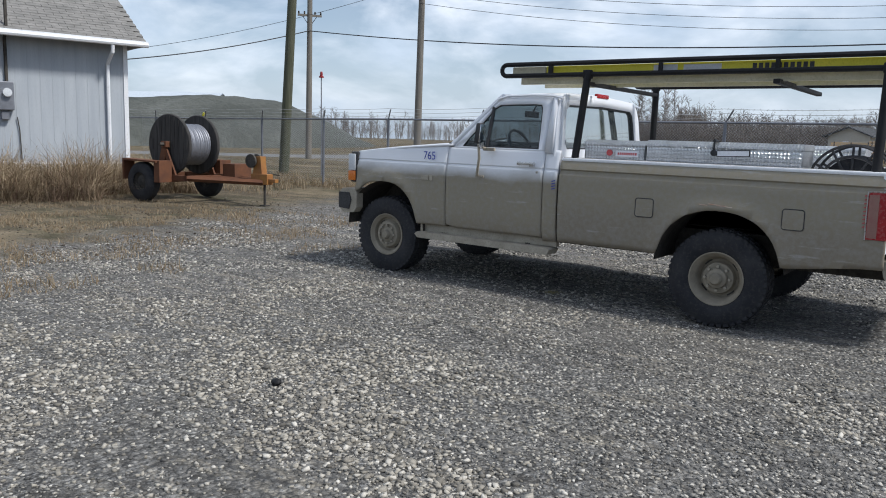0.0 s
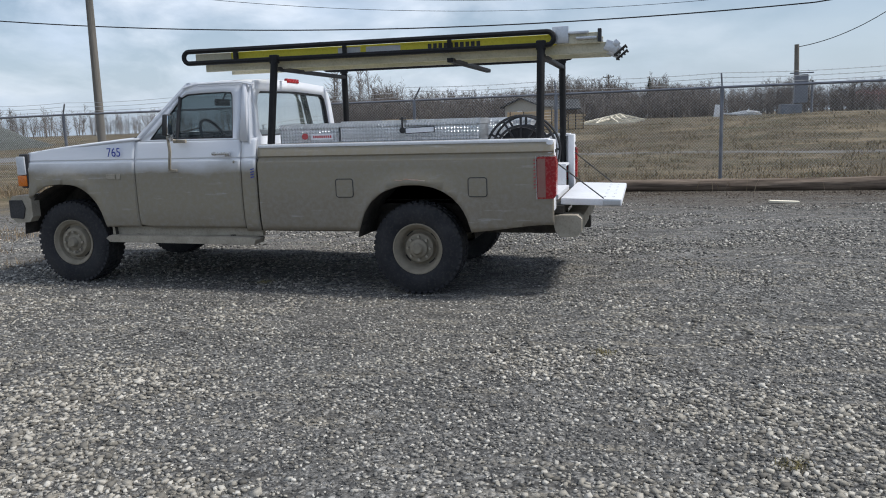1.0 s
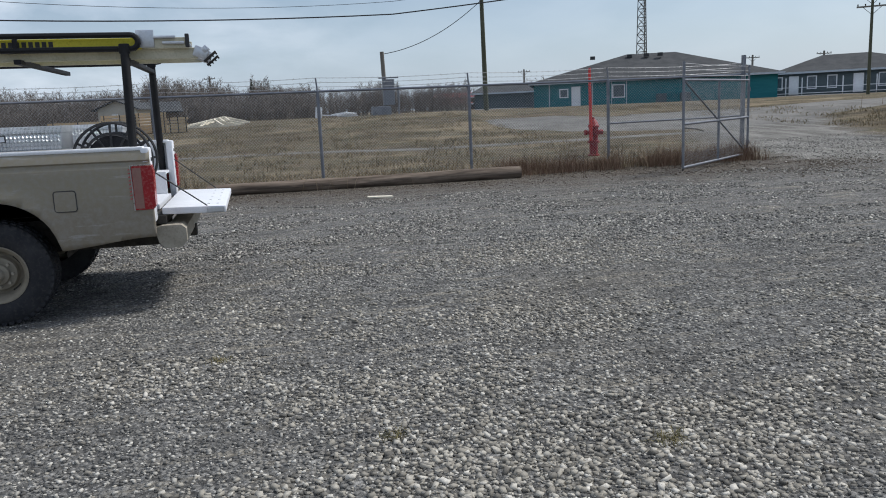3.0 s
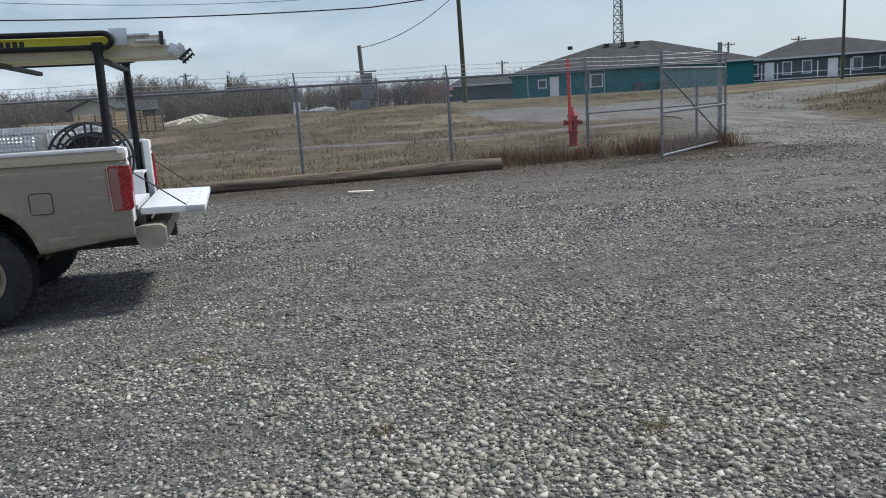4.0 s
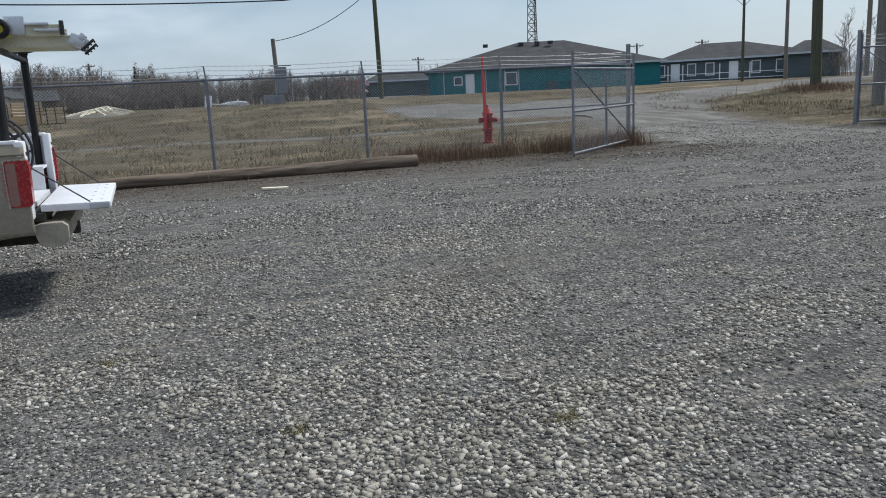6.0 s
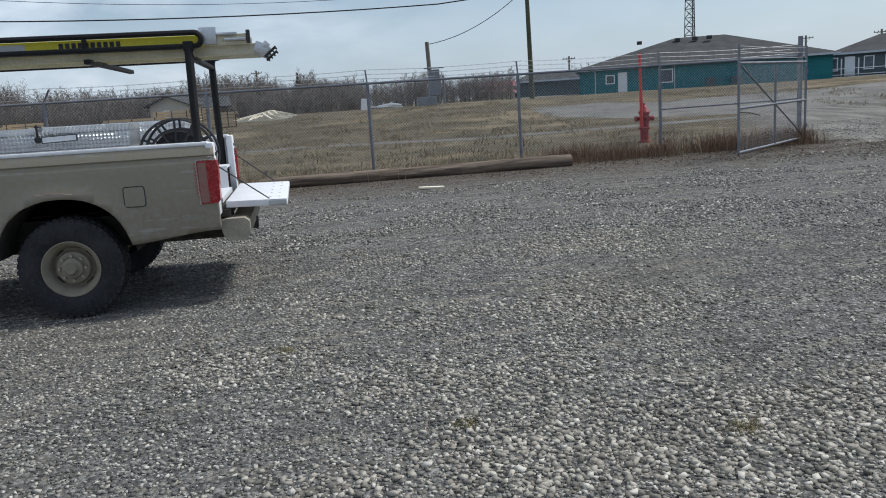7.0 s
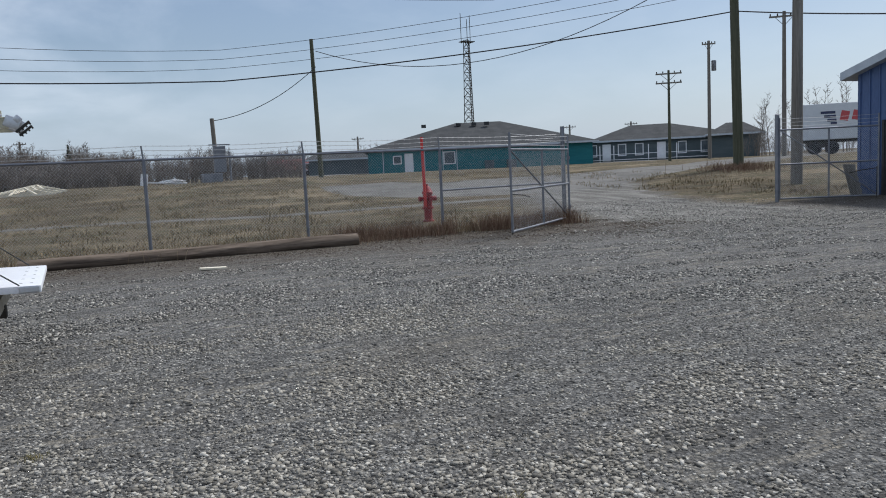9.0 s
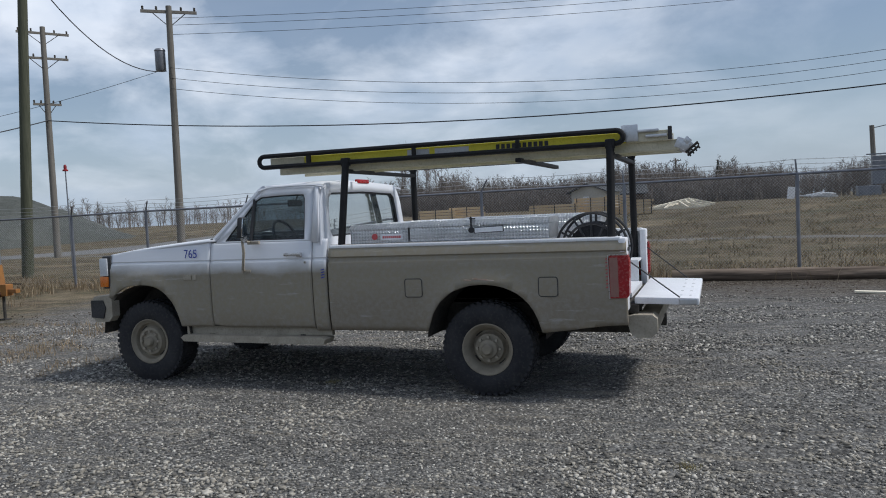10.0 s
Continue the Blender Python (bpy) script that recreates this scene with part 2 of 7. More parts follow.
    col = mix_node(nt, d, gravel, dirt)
    # dry field beyond the fence, and west of the yard
    f1 = map_node(nt, math_node(nt, "ADD", y, math_node(nt, "MULTIPLY", wob, 0.5)), 8.9, 9.7)
    west = math_node(nt, "ADD", x, math_node(nt, "MULTIPLY", y, 0.35))
    f2 = map_node(nt, math_node(nt, "ADD", west, wob), -7.2, -8.6, 0.0, 0.9)
    col = mix_node(nt, math_node(nt, "MAXIMUM", math_node(nt, "MULTIPLY", f1, open_ground), f2), col, grass)
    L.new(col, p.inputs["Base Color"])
    hgt = math_node(nt, "ADD", math_node(nt, "MULTIPLY", vor.outputs["Distance"], -1.0), math_node(nt, "MULTIPLY", fine.outputs[0], 0.35))
    bump_node(nt, hgt, 0.85, 0.03)
    return m


def stone_material(name="gravel_stones", tones=None):
    m, nt, p = start_material(name, 0.9)
    p.inputs["Specular IOR Level"].default_value = 0.2
    g = nt.nodes.new("ShaderNodeNewGeometry")
    r = ramp_node(nt.nodes, tones or [(0.0, (0.07, 0.069, 0.066)), (0.35, (0.155, 0.15, 0.139)), (0.6, (0.265, 0.252, 0.226)), (0.82, (0.42, 0.396, 0.347)), (1.0, (0.63, 0.60, 0.535))])
    nt.links.new(g.outputs["Random Per Island"], r.inputs[0])
    n = noise_node(nt, 90.0, 4.0, 0.6)
    col = mix_node(nt, map_node(nt, n.outputs[0], 0.35, 0.75, 0.0, 0.32), r.outputs[0], (0.13, 0.124, 0.115))
    nt.links.new(col, p.inputs["Base Color"])
    bump_node(nt, n.outputs[0], 0.3, 0.004)
    return m


def straw_material(name, tones):
    m, nt, p = start_material(name, 0.9)
    p.inputs["Specular IOR Level"].default_value = 0.15
    g = nt.nodes.new("ShaderNodeNewGeometry")
    n = len(tones)
    r = ramp_node(nt.nodes, [(k / (n - 1), t) for k, t in enumerate(tones)])
    nt.links.new(g.outputs["Random Per Island"], r.inputs[0])
    nt.links.new(r.outputs[0], p.inputs["Base Color"])
    return m


def glass_material(name="window_glass", tint=(0.66, 0.75, 0.77), dust=0.06):
    """Clear or tinted pane with a pale painted haze and a mirror gloss."""
    m, nt, p = start_material(name, 0.03)
    nt.nodes.remove(p)
    out = nt.nodes["Material Output"]
    tr = nt.nodes.new("ShaderNodeBsdfTransparent")
    tr.inputs[0].default_value = (*tint, 1)
    # pale diffuse layer, weighted by dust, paints in the sky's reflection
    sky_haze = nt.nodes.new("ShaderNodeBsdfDiffuse")
    sky_haze.inputs[0].default_value = (0.36, 0.42, 0.42, 1)
    n = noise_node(nt, 3.0, 4.0, 0.6)
    pane = nt.nodes.new("ShaderNodeMixShader")
    nt.links.new(map_node(nt, n.outputs[0], 0.3, 0.7, dust * 0.7, dust * 1.3), pane.inputs[0])
    nt.links.new(tr.outputs[0], pane.inputs[1])
    nt.links.new(sky_haze.outputs[0], pane.inputs[2])
    gl = nt.nodes.new("ShaderNodeBsdfGlossy")
    gl.inputs["Roughness"].default_value = 0.02
    fr = nt.nodes.new("ShaderNodeFresnel")
    fr.inputs[0].default_value = 1.5
    mx = nt.nodes.new("ShaderNodeMixShader")
    nt.links.new(math_node(nt, "MULTIPLY", fr.outputs[0], 0.75), mx.inputs[0])
    nt.links.new(pane.outputs[0], mx.inputs[1])
    nt.links.new(gl.outputs[0], mx.inputs[2])
    nt.links.new(mx.outputs[0], out.inputs[0])
    return m


def wood_material(name, a, b, c, rough=0.85, along="x"):
    st = {"x": (0.6, 14, 14), "y": (14, 0.6, 14), "z": (14, 14, 0.6)}[along]
    return surface(name, a, b, rough, 0.0, 1.2, 5.0, 0.5, 0.004, st, 0.25, c)


def tread_plate_material():
    m, nt, p = start_material("diamond_plate_aluminium", 0.33, 0.9)
    n = noise_node(nt, 9.0, 4.0)
    nt.links.new(mix_node(nt, map_node(nt, n.outputs[0], 0.3, 0.7), (0.58, 0.59, 0.60), (0.72, 0.73, 0.74)), p.inputs["Base Color"])
    x = axis_node(nt, 0)
    up = math_node(nt, "ADD", axis_node(nt, 1), axis_node(nt, 2))
    a = math_node(nt, "SINE", math_node(nt, "MULTIPLY", math_node(nt, "ADD", x, up), 118.0))
    b = math_node(nt, "SINE", math_node(nt, "MULTIPLY", math_node(nt, "SUBTRACT", x, up), 118.0))
    bump_node(nt, map_node(nt, math_node(nt, "MULTIPLY", a, b), -0.2, 0.75), 1.0, 0.012)
    return m


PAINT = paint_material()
GROUND = gravel_ground_material()
STONE = stone_material()
PALE_STONE = stone_material("pale_stones", [(0.0, (0.11, 0.103, 0.09)), (0.3, (0.24, 0.22, 0.184)), (0.6, (0.36, 0.332, 0.278)), (0.85, (0.46, 0.428, 0.365)), (1.0, (0.62, 0.585, 0.515))])
CLOD = straw_material("soil_clods", [(0.04, 0.03, 0.023), (0.09, 0.072, 0.055), (0.14, 0.118, 0.092), (0.065, 0.05, 0.038), (0.24, 0.215, 0.18)])
GLASS = glass_material()
BLACK = surface("black_powder_coat", (0.008, 0.008, 0.009), (0.014, 0.014, 0.015), 0.6, 0.0, 8, 80, 0.1, 0.003, None, 0.25)
RUBBER = surface("tyre_rubber", (0.018, 0.019, 0.023), (0.038, 0.038, 0.041), 0.85, 0.0, 5, 40, 0.4, 0.004, None, 0.3, (0.07, 0.065, 0.06))
RIM = surface("dusty_rim", (0.215, 0.19, 0.145), (0.30, 0.265, 0.205), 0.75, 0.0, 7, 50, 0.2, 0.003, None, 0.3, (0.22, 0.19, 0.15))
UNDER = surface("underbody_dirt", (0.03, 0.028, 0.025), (0.075, 0.066, 0.055), 0.9, 0.0, 6, 40, 0.3)
DUSTY = surface("dust_coated_steel", (0.30, 0.27, 0.215), (0.40, 0.36, 0.29), 0.8, 0.0, 7, 60, 0.2, 0.003, None, 0.3, (0.2, 0.175, 0.14))
CHROME = surface("dull_chrome", (0.55, 0.55, 0.56), (0.42, 0.41, 0.39), 0.3, 0.9, 9, 60, 0.1)
ALU = tread_plate_material()
MIRROR = surface("mirror_silver", (0.75, 0.77, 0.8), (0.7, 0.72, 0.75), 0.12, 1.0, 8, 60, 0.0)
REAR_GLASS = glass_material("tinted_rear_glass", (0.40, 0.50, 0.51), 0.42)
ALU_PLAIN = surface("plain_aluminium", (0.62, 0.63, 0.65), (0.52, 0.53, 0.55), 0.4, 0.85, 8, 60, 0.1)
YELLOW = surface("yellow_fibreglass", (0.56, 0.50, 0.02), (0.66, 0.58, 0.03), 0.5, 0.0, 4, 60, 0.1)
CREAM = surface("faded_fibreglass", (0.44, 0.41, 0.29), (0.56, 0.52, 0.39), 0.6, 0.0, 5, 60, 0.15)
WHITE = surface("white_paint", (0.72, 0.73, 0.76), (0.80, 0.81, 0.83), 0.45, 0.0, 4, 60, 0.08, 0.003, None, 0.5, (0.62, 0.62, 0.62))
RED_LENS = surface("red_lens", (0.28, 0.008, 0.014), (0.36, 0.015, 0.02), 0.25, 0.0, 6, 50, 0.05, 0.002, None, 0.5, (0.35, 0.1, 0.08))
AMBER = surface("amber_lens", (0.72, 0.20, 0.02), (0.6, 0.15, 0.02), 0.3, 0.0, 6, 50, 0.05)
CLEAR = surface("headlight_lens", (0.55, 0.57, 0.6), (0.68, 0.7, 0.72), 0.2, 0.0, 8, 50, 0.1)
DARK_PLASTIC = surface("dark_plastic", (0.02, 0.02, 0.022), (0.04, 0.04, 0.042), 0.6, 0.0, 8, 60, 0.15)
BLUE_DECAL = surface("blue_decal", (0.03, 0.05, 0.30), (0.04, 0.07, 0.36), 0.5, 0.0, 8, 60, 0.0)
RED_DECAL = surface("red_decal", (0.42, 0.06, 0.07), (0.5, 0.08, 0.08), 0.5, 0.0, 8, 60, 0.0)
GREY_DECAL = surface("grey_decal", (0.45, 0.46, 0.47), (0.52, 0.53, 0.53), 0.5, 0.0, 8, 60, 0.0)
SEAT_CLOTH = surface("seat_cloth", (0.05, 0.055, 0.065), (0.08, 0.085, 0.1), 0.9, 0.0, 8, 120, 0.3)
GALV = surface("galvanised_steel", (0.17, 0.18, 0.205), (0.25, 0.26, 0.285), 0.5, 0.55, 5, 60, 0.15, 0.003, None, 0.5, (0.2, 0.19, 0.18))
WIRE = surface("galvanised_wire", (0.36, 0.365, 0.37), (0.48, 0.485, 0.49), 0.5, 0.3, 5, 60, 0.0)
CABLE = surface("black_cable", (0.02, 0.02, 0.022), (0.035, 0.035, 0.04), 0.7, 0.0, 5, 60, 0.0)
POLE_GREEN = wood_material("treated_pole_wood", (0.07, 0.076, 0.05), (0.11, 0.112, 0.078), (0.045, 0.044, 0.034), 0.9, "z")
POLE_GREY = wood_material("weathered_pole_wood", (0.15, 0.14, 0.122), (0.22, 0.203, 0.178), (0.09, 0.08, 0.07), 0.9, "z")
LOG = wood_material("weathered_log", (0.075, 0.056, 0.043), (0.23, 0.18, 0.138), (0.022, 0.016, 0.012), 0.9, "x")
LUMBER = wood_material("fresh_lumber", (0.52, 0.38, 0.22), (0.62, 0.48, 0.30), (0.40, 0.28, 0.16), 0.8, "x")
PALE_LUMBER = surface("pale_lumber", (0.74, 0.67, 0.52), (0.82, 0.76, 0.62), 0.8, 0.0, 3, 40, 0.2)
RUST = surface("rusty_orange_paint", (0.15, 0.062, 0.03), (0.10, 0.044, 0.026), 0.8, 0.0, 5, 50, 0.4, 0.004, None, 0.3, (0.12, 0.055, 0.03))
SPOOL_WOOD = wood_material("dark_spool_wood", (0.035, 0.033, 0.032), (0.07, 0.066, 0.062), (0.02, 0.018, 0.017), 0.85, "z")
STRAND = surface("steel_strand", (0.22, 0.225, 0.25), (0.34, 0.35, 0.38), 0.5, 0.6, 5, 50, 0.3, 0.004, (1, 60, 60))
SIDING = surface("grey_blue_board_siding", (0.36, 0.39, 0.425), (0.42, 0.45, 0.48), 0.8, 0.0, 1.0, 24, 0.3, 0.004, (6, 6, 0.5), 0.3, (0.31, 0.335, 0.36))
TRIM_WHITE = surface("white_trim", (0.70, 0.71, 0.73), (0.78, 0.79, 0.81), 0.6, 0.0, 3, 40, 0.1, 0.003, None, 0.4, (0.5, 0.5, 0.5))
SHINGLE = surface("grey_shingles", (0.17, 0.165, 0.155), (0.25, 0.24, 0.225), 0.95, 0.0, 3, 40, 0.4, 0.006, (1, 1, 2), 0.2, (0.1, 0.1, 0.095))
SHINGLE_FAR = surface("dark_shingles", (0.048, 0.05, 0.052), (0.075, 0.077, 0.078), 0.95, 0.0, 0.8, 8, 0.3, 0.01, None, 0.2)
TEAL = surface("teal_siding", (0.016, 0.14, 0.165), (0.024, 0.18, 0.205), 0.7, 0.0, 0.4, 9, 0.1, 0.01, (1, 1, 6), 0.3)
SLATE = surface("slate_siding", (0.075, 0.10, 0.11), (0.10, 0.125, 0.135), 0.7, 0.0, 0.4, 9, 0.1, 0.01, (1, 1, 6), 0.3)
BLUE_STEEL = surface("blue_sheet_steel", (0.05, 0.095, 0.22), (0.08, 0.13, 0.27), 0.45, 0.0, 1.3, 26, 0.12, 0.003, (1, 1, 0.2), 0.5, (0.03, 0.055, 0.14))
FASCIA = surface("grey_fascia", (0.42, 0.47, 0.52), (0.5, 0.55, 0.6), 0.6, 0.0, 3, 40, 0.1)
FAR_GLASS = surface("far_window_glass", (0.06, 0.08, 0.10), (0.10, 0.13, 0.15), 0.12, 0.0, 2, 20, 0.0)
HYDRANT_RED = surface("hydrant_red", (0.22, 0.010, 0.014), (0.30, 0.016, 0.018), 0.5, 0.0, 5, 50, 0.2, 0.003, None, 0.5, (0.24, 0.02, 0.02))
MOUND = surface("grey_gravel_heap", (0.065, 0.07, 0.062), (0.115, 0.12, 0.108), 0.95, 0.0, 0.16, 1.8, 0.8, 0.3, (1, 1, 0.35), 0.2, (0.05, 0.054, 0.048))
ASPHALT = surface("worn_road", (0.15, 0.15, 0.148), (0.20, 0.197, 0.19), 0.95, 0.0, 0.25, 6, 0.2, 0.01, None, 0.2)
TRACK = surface("pale_gravel_track", (0.125, 0.119, 0.108), (0.21, 0.20, 0.182), 0.95, 0.0, 0.8, 22, 0.7, 0.03, None, 0.2, (0.075, 0.07, 0.062))
BARK = surface("bare_brush_bark", (0.13, 0.112, 0.098), (0.215, 0.187, 0.162), 0.9, 0.0, 0.15, 2, 0.0)
TRAILER_WHITE = surface("white_trailer_skin", (0.55, 0.58, 0.62), (0.62, 0.65, 0.68), 0.45, 0.0, 1.5, 20, 0.06)
RED_ROOF = surface("red_metal_roof", (0.33, 0.04, 0.05), (0.42, 0.06, 0.06), 0.6, 0.0, 0.5, 9, 0.1)
PINK_ROOF = surface("faded_red_roof", (0.5, 0.17, 0.16), (0.55, 0.22, 0.2), 0.6, 0.0, 0.5, 9, 0.1)
TAN_WALL = surface("tan_siding", (0.44, 0.41, 0.35), (0.5, 0.47, 0.41), 0.8, 0.0, 0.5, 9, 0.1)
SPRUCE = surface("dark_spruce", (0.012, 0.022, 0.014), (0.025, 0.04, 0.022), 0.9, 0.0, 1, 9, 0.0)
DRY = straw_material("dry_grass_blades", [(0.13, 0.092, 0.055), (0.28, 0.215, 0.135), (0.20, 0.148, 0.09), (0.40, 0.32, 0.215), (0.11, 0.075, 0.046)])
FIELD_DRY = straw_material("field_grass_blades", [(0.07, 0.062, 0.03), (0.27, 0.21, 0.13), (0.12, 0.10, 0.05), (0.38, 0.305, 0.20), (0.075, 0.056, 0.036)])
RED_STEM = straw_material("reddish_dry_stems", [(0.10, 0.06, 0.042), (0.21, 0.14, 0.10), (0.15, 0.095, 0.066), (0.30, 0.225, 0.16)])
WEED = straw_material("small_weed_blades", [(0.16, 0.14, 0.06), (0.28, 0.23, 0.12), (0.12, 0.125, 0.05)])


# ---- building helpers ----
def thing(name, label, category, at=(0, 0, 0), rz=0.0, rx=0.0, ry=0.0, group="", kind=""):
    ob = new(name)
    ob.empty_display_size = 0.1
    ob.matrix_basis = pose(*at, rx, ry, rz)
    return tagged(ob, label, category, group, kind)


def finish(bm, smooth):
    bmesh.ops.remove_doubles(bm, verts=bm.verts, dist=1e-5)
    bmesh.ops.recalc_face_normals(bm, faces=bm.faces)
    for f in bm.faces:
        f.smooth = smooth


def part(name, bm, material, parent=None, label="", smooth=False, thick=0.0):
    me = bpy.data.meshes.new(name)
    finish(bm, smooth)
    bm.to_mesh(me)
    bm.free()
    me.materials.append(material)
    ob = new(name, me)
    if parent is not None:
        ob.parent = parent
    if label:
        ob["label"] = label
    if thick:
        mod = ob.modifiers.new("thickness", "SOLIDIFY")
        mod.thickness, mod.offset = thick, -1.0
    if smooth:
        me.set_sharp_from_angle(angle=radians(38))
    return ob


def raw_part(name, verts, faces, material, parent=None, label="", smooth=False):
    me = bpy.data.meshes.new(name)
    me.from_pydata(verts, [], faces)
    me.materials.append(material)
    if smooth:
        me.shade_smooth()
    ob = new(name, me)
    if parent is not None:
        ob.parent = parent
    if label:
        ob["label"] = label
    return ob


def box(bm, c, s, rot=(0, 0, 0), bevel=0.0):
    b = bmesh.new()
    bmesh.ops.create_cube(b, size=1.0)
    bmesh.ops.scale(b, vec=s, verts=b.verts)
    if bevel:
        bmesh.ops.bevel(b, geom=b.edges[:], offset=bevel, segments=2, profile=0.6, affect="EDGES")
    bmesh.ops.transform(b, matrix=pose(*c, *rot), verts=b.verts)
    join(bm, b)
    return bm


def join(bm, b):
    vmap = [bm.verts.new(v.co) for v in b.verts]
    b.verts.index_update()
    for f in b.faces:
        try:
            bm.faces.new([vmap[v.index] for v in f.verts])
        except ValueError:
            pass
    b.free()


def cyl(bm, p0, p1, r0, r1=None, n=12, cap=True):
    p0, p1 = Vector(p0), Vector(p1)
    r1 = r0 if r1 is None else r1
    q = (p1 - p0).to_track_quat("Z", "Y")
    rings = []
    for p, r in ((p0, r0), (p1, r1)):
        rings.append([bm.verts.new(p + q @ Vector((r * math.cos(2 * math.pi * k / n), r * math.sin(2 * math.pi * k / n), 0))) for k in range(n)])
    for k in range(n):
        bm.faces.new((rings[0][k], rings[0][(k + 1) % n], rings[1][(k + 1) % n], rings[1][k]))
    if cap:
        bm.faces.new(rings[0][::-1])
        bm.faces.new(rings[1])
    return bm


def tube(bm, pts, r, n=8, closed=False):
    pts = [Vector(p) for p in pts]
    rings = []
    m = len(pts)
    for i, p in enumerate(pts):
        a = pts[i - 1] if (i or closed) else p
        b = pts[(i + 1) % m] if (i < m - 1 or closed) else p
        q = (b - a).to_track_quat("Z", "Y")
        rings.append([bm.verts.new(p + q @ Vector((r * math.cos(2 * math.pi * k / n), r * math.sin(2 * math.pi * k / n), 0))) for k in range(n)])
    for i in range(m if closed else m - 1):
        a, b = rings[i], rings[(i + 1) % m]
        # align rings that twist
        best = min(range(n), key=lambda s: sum((a[k].co - b[(k + s) % n].co).length for k in range(0, n, 2)))
        for k in range(n):
            bm.faces.new((a[k], a[(k + 1) % n], b[(k + 1 + best) % n], b[(k + best) % n]))
    if not closed:
        bm.faces.new(rings[0][::-1])
        bm.faces.new(rings[-1])
    return bm


def lathe(bm, prof, axis="y", at=(0, 0, 0), n=40):
    """Turn a profile of (radius, along) about an axis through at."""
    at = Vector(at)
    rows = []
    for r, d in prof:
        row = []
        for k in range(n):
            a = 2 * math.pi * k / n
            c, s = r * math.cos(a), r * math.sin(a)
            row.append(bm.verts.new(at + Vector({"y": (c, d, s), "z": (c, s, d), "x": (d, c, s)}[axis])))
        rows.append(row)
    for a, b in zip(rows, rows[1:]):
        for k in range(n):
            bm.faces.new((a[k], a[(k + 1) % n], b[(k + 1) % n], b[k]))
    return bm


def prism(bm, pts, d0, d1, axis="y"):
    """Extrude a flat outline of (u, v) between d0 and d1 along an axis."""
    def at(u, v, d):
        return {"y": (u, d, v), "x": (d, u, v), "z": (u, v, d)}[axis]
    a = [bm.verts.new(at(u, v, d0)) for u, v in pts]
    b = [bm.verts.new(at(u, v, d1)) for u, v in pts]
    n = len(pts)
    for k in range(n):
        bm.faces.new((a[k], a[(k + 1) % n], b[(k + 1) % n], b[k]))
    bm.faces.new(a[::-1])
    bm.faces.new(b)
    return bm


def smoothstep(a, b, v):
    t = min(max((v - a) / (b - a), 0.0), 1.0)
    return t * t * (3 - 2 * t)


def terrain(x, y):
    """Height of the ground: flat yard, low rise to the north and east."""
    p = 0.45 * (x - 1.9) + 0.9 * (y + 6)
    h = 1.05 * smoothstep(16, 52, p)
    h += 0.38 * math.exp(-(((x - 9) / 9) ** 2 + ((y - 36) / 7) ** 2))
    h += 0.25 * math.exp(-(((x - 30) / 5) ** 2 + ((y - 21) / 5) ** 2))
    h -= 0.06 * math.exp(-(((x - 0.1) / 1.6) ** 2 + ((y - 0.7) / 1.7) ** 2))
    if y > 9.6 or x < -9:
        h += 0.05 * noise.noise((x * 0.23, y * 0.23, 3.1)) * smoothstep(0, 3, max(y - 9.6, -9 - x))
    return h


def strip(name, line, widths, material, lift, label, category):
    """A road that follows the ground along a line of plan points."""
    pts, wide = [], []
    widths = widths if isinstance(widths, (list, tuple)) else [widths] * len(line)
    for i, ((x0, y0), (x1, y1)) in enumerate(zip(line, line[1:])):
        a, d = line[max(i - 1, 0)], line[min(i + 2, len(line) - 1)]
        n = max(3, int(math.hypot(x1 - x0, y1 - y0) / 1.2))
        for k in range(n):
            u = k / n
            q = [0.5 * (2 * p1 + (p2 - p0) * u + (2 * p0 - 5 * p1 + 4 * p2 - p3) * u * u + (3 * p1 - p0 - 3 * p2 + p3) * u ** 3) for p0, p1, p2, p3 in zip(a, (x0, y0), (x1, y1), d)]
            pts.append(tuple(q))
            wide.append(widths[i] + (widths[i + 1] - widths[i]) * u)
    pts.append(line[-1])
    wide.append(widths[-1])
    verts, faces, m = [], [], 7
    for i, (x, y) in enumerate(pts):
        a, b = pts[max(i - 1, 0)], pts[min(i + 1, len(pts) - 1)]
        dx, dy = b[0] - a[0], b[1] - a[1]
        d = math.hypot(dx, dy)
        w = wide[i] * (1 + 0.10 * noise.noise((i * 0.35, 1.0, 7.0)))
        for k in range(m):
            s = (k / (m - 1) - 0.5) * w
            px, py = x - dy / d * s, y + dx / d * s
            edge = 0.0 if 0 < k < m - 1 else -0.06
            verts.append((px, py, terrain(px, py) + lift + edge))
        if i:
            o = len(verts) - 2 * m
            faces += [(o + k, o + k + 1, o + m + k + 1, o + m + k) for k in range(m - 1)]
    ob = raw_part(name, verts, faces, material, smooth=True)
    return tagged(ob, label, category, kind="structure")


# ---- ground ----
def graded(lo, hi, near_lo, near_hi, step, far_n):
    near = list(np.arange(near_lo, near_hi + 1e-6, step))
    out = [near_hi + (hi - near_hi) * (k / far_n) ** 3 for k in range(1, far_n + 1)]
    low = [near_lo + (lo - near_lo) * (k / far_n) ** 3 for k in range(far_n, 0, -1)]
    return low + near + out


gx, gy = graded(-2500, 2500, -34, 44, 1.0, 26), graded(-2500, 2500, -16, 60, 1.0, 26)
verts = [(x, y, terrain(x, y)) for y in gy for x in gx]
faces = [(j * len(gx) + i, j * len(gx) + i + 1, (j + 1) * len(gx) + i + 1, (j + 1) * len(gx) + i) for j in range(len(gy) - 1) for i in range(len(gx) - 1)]
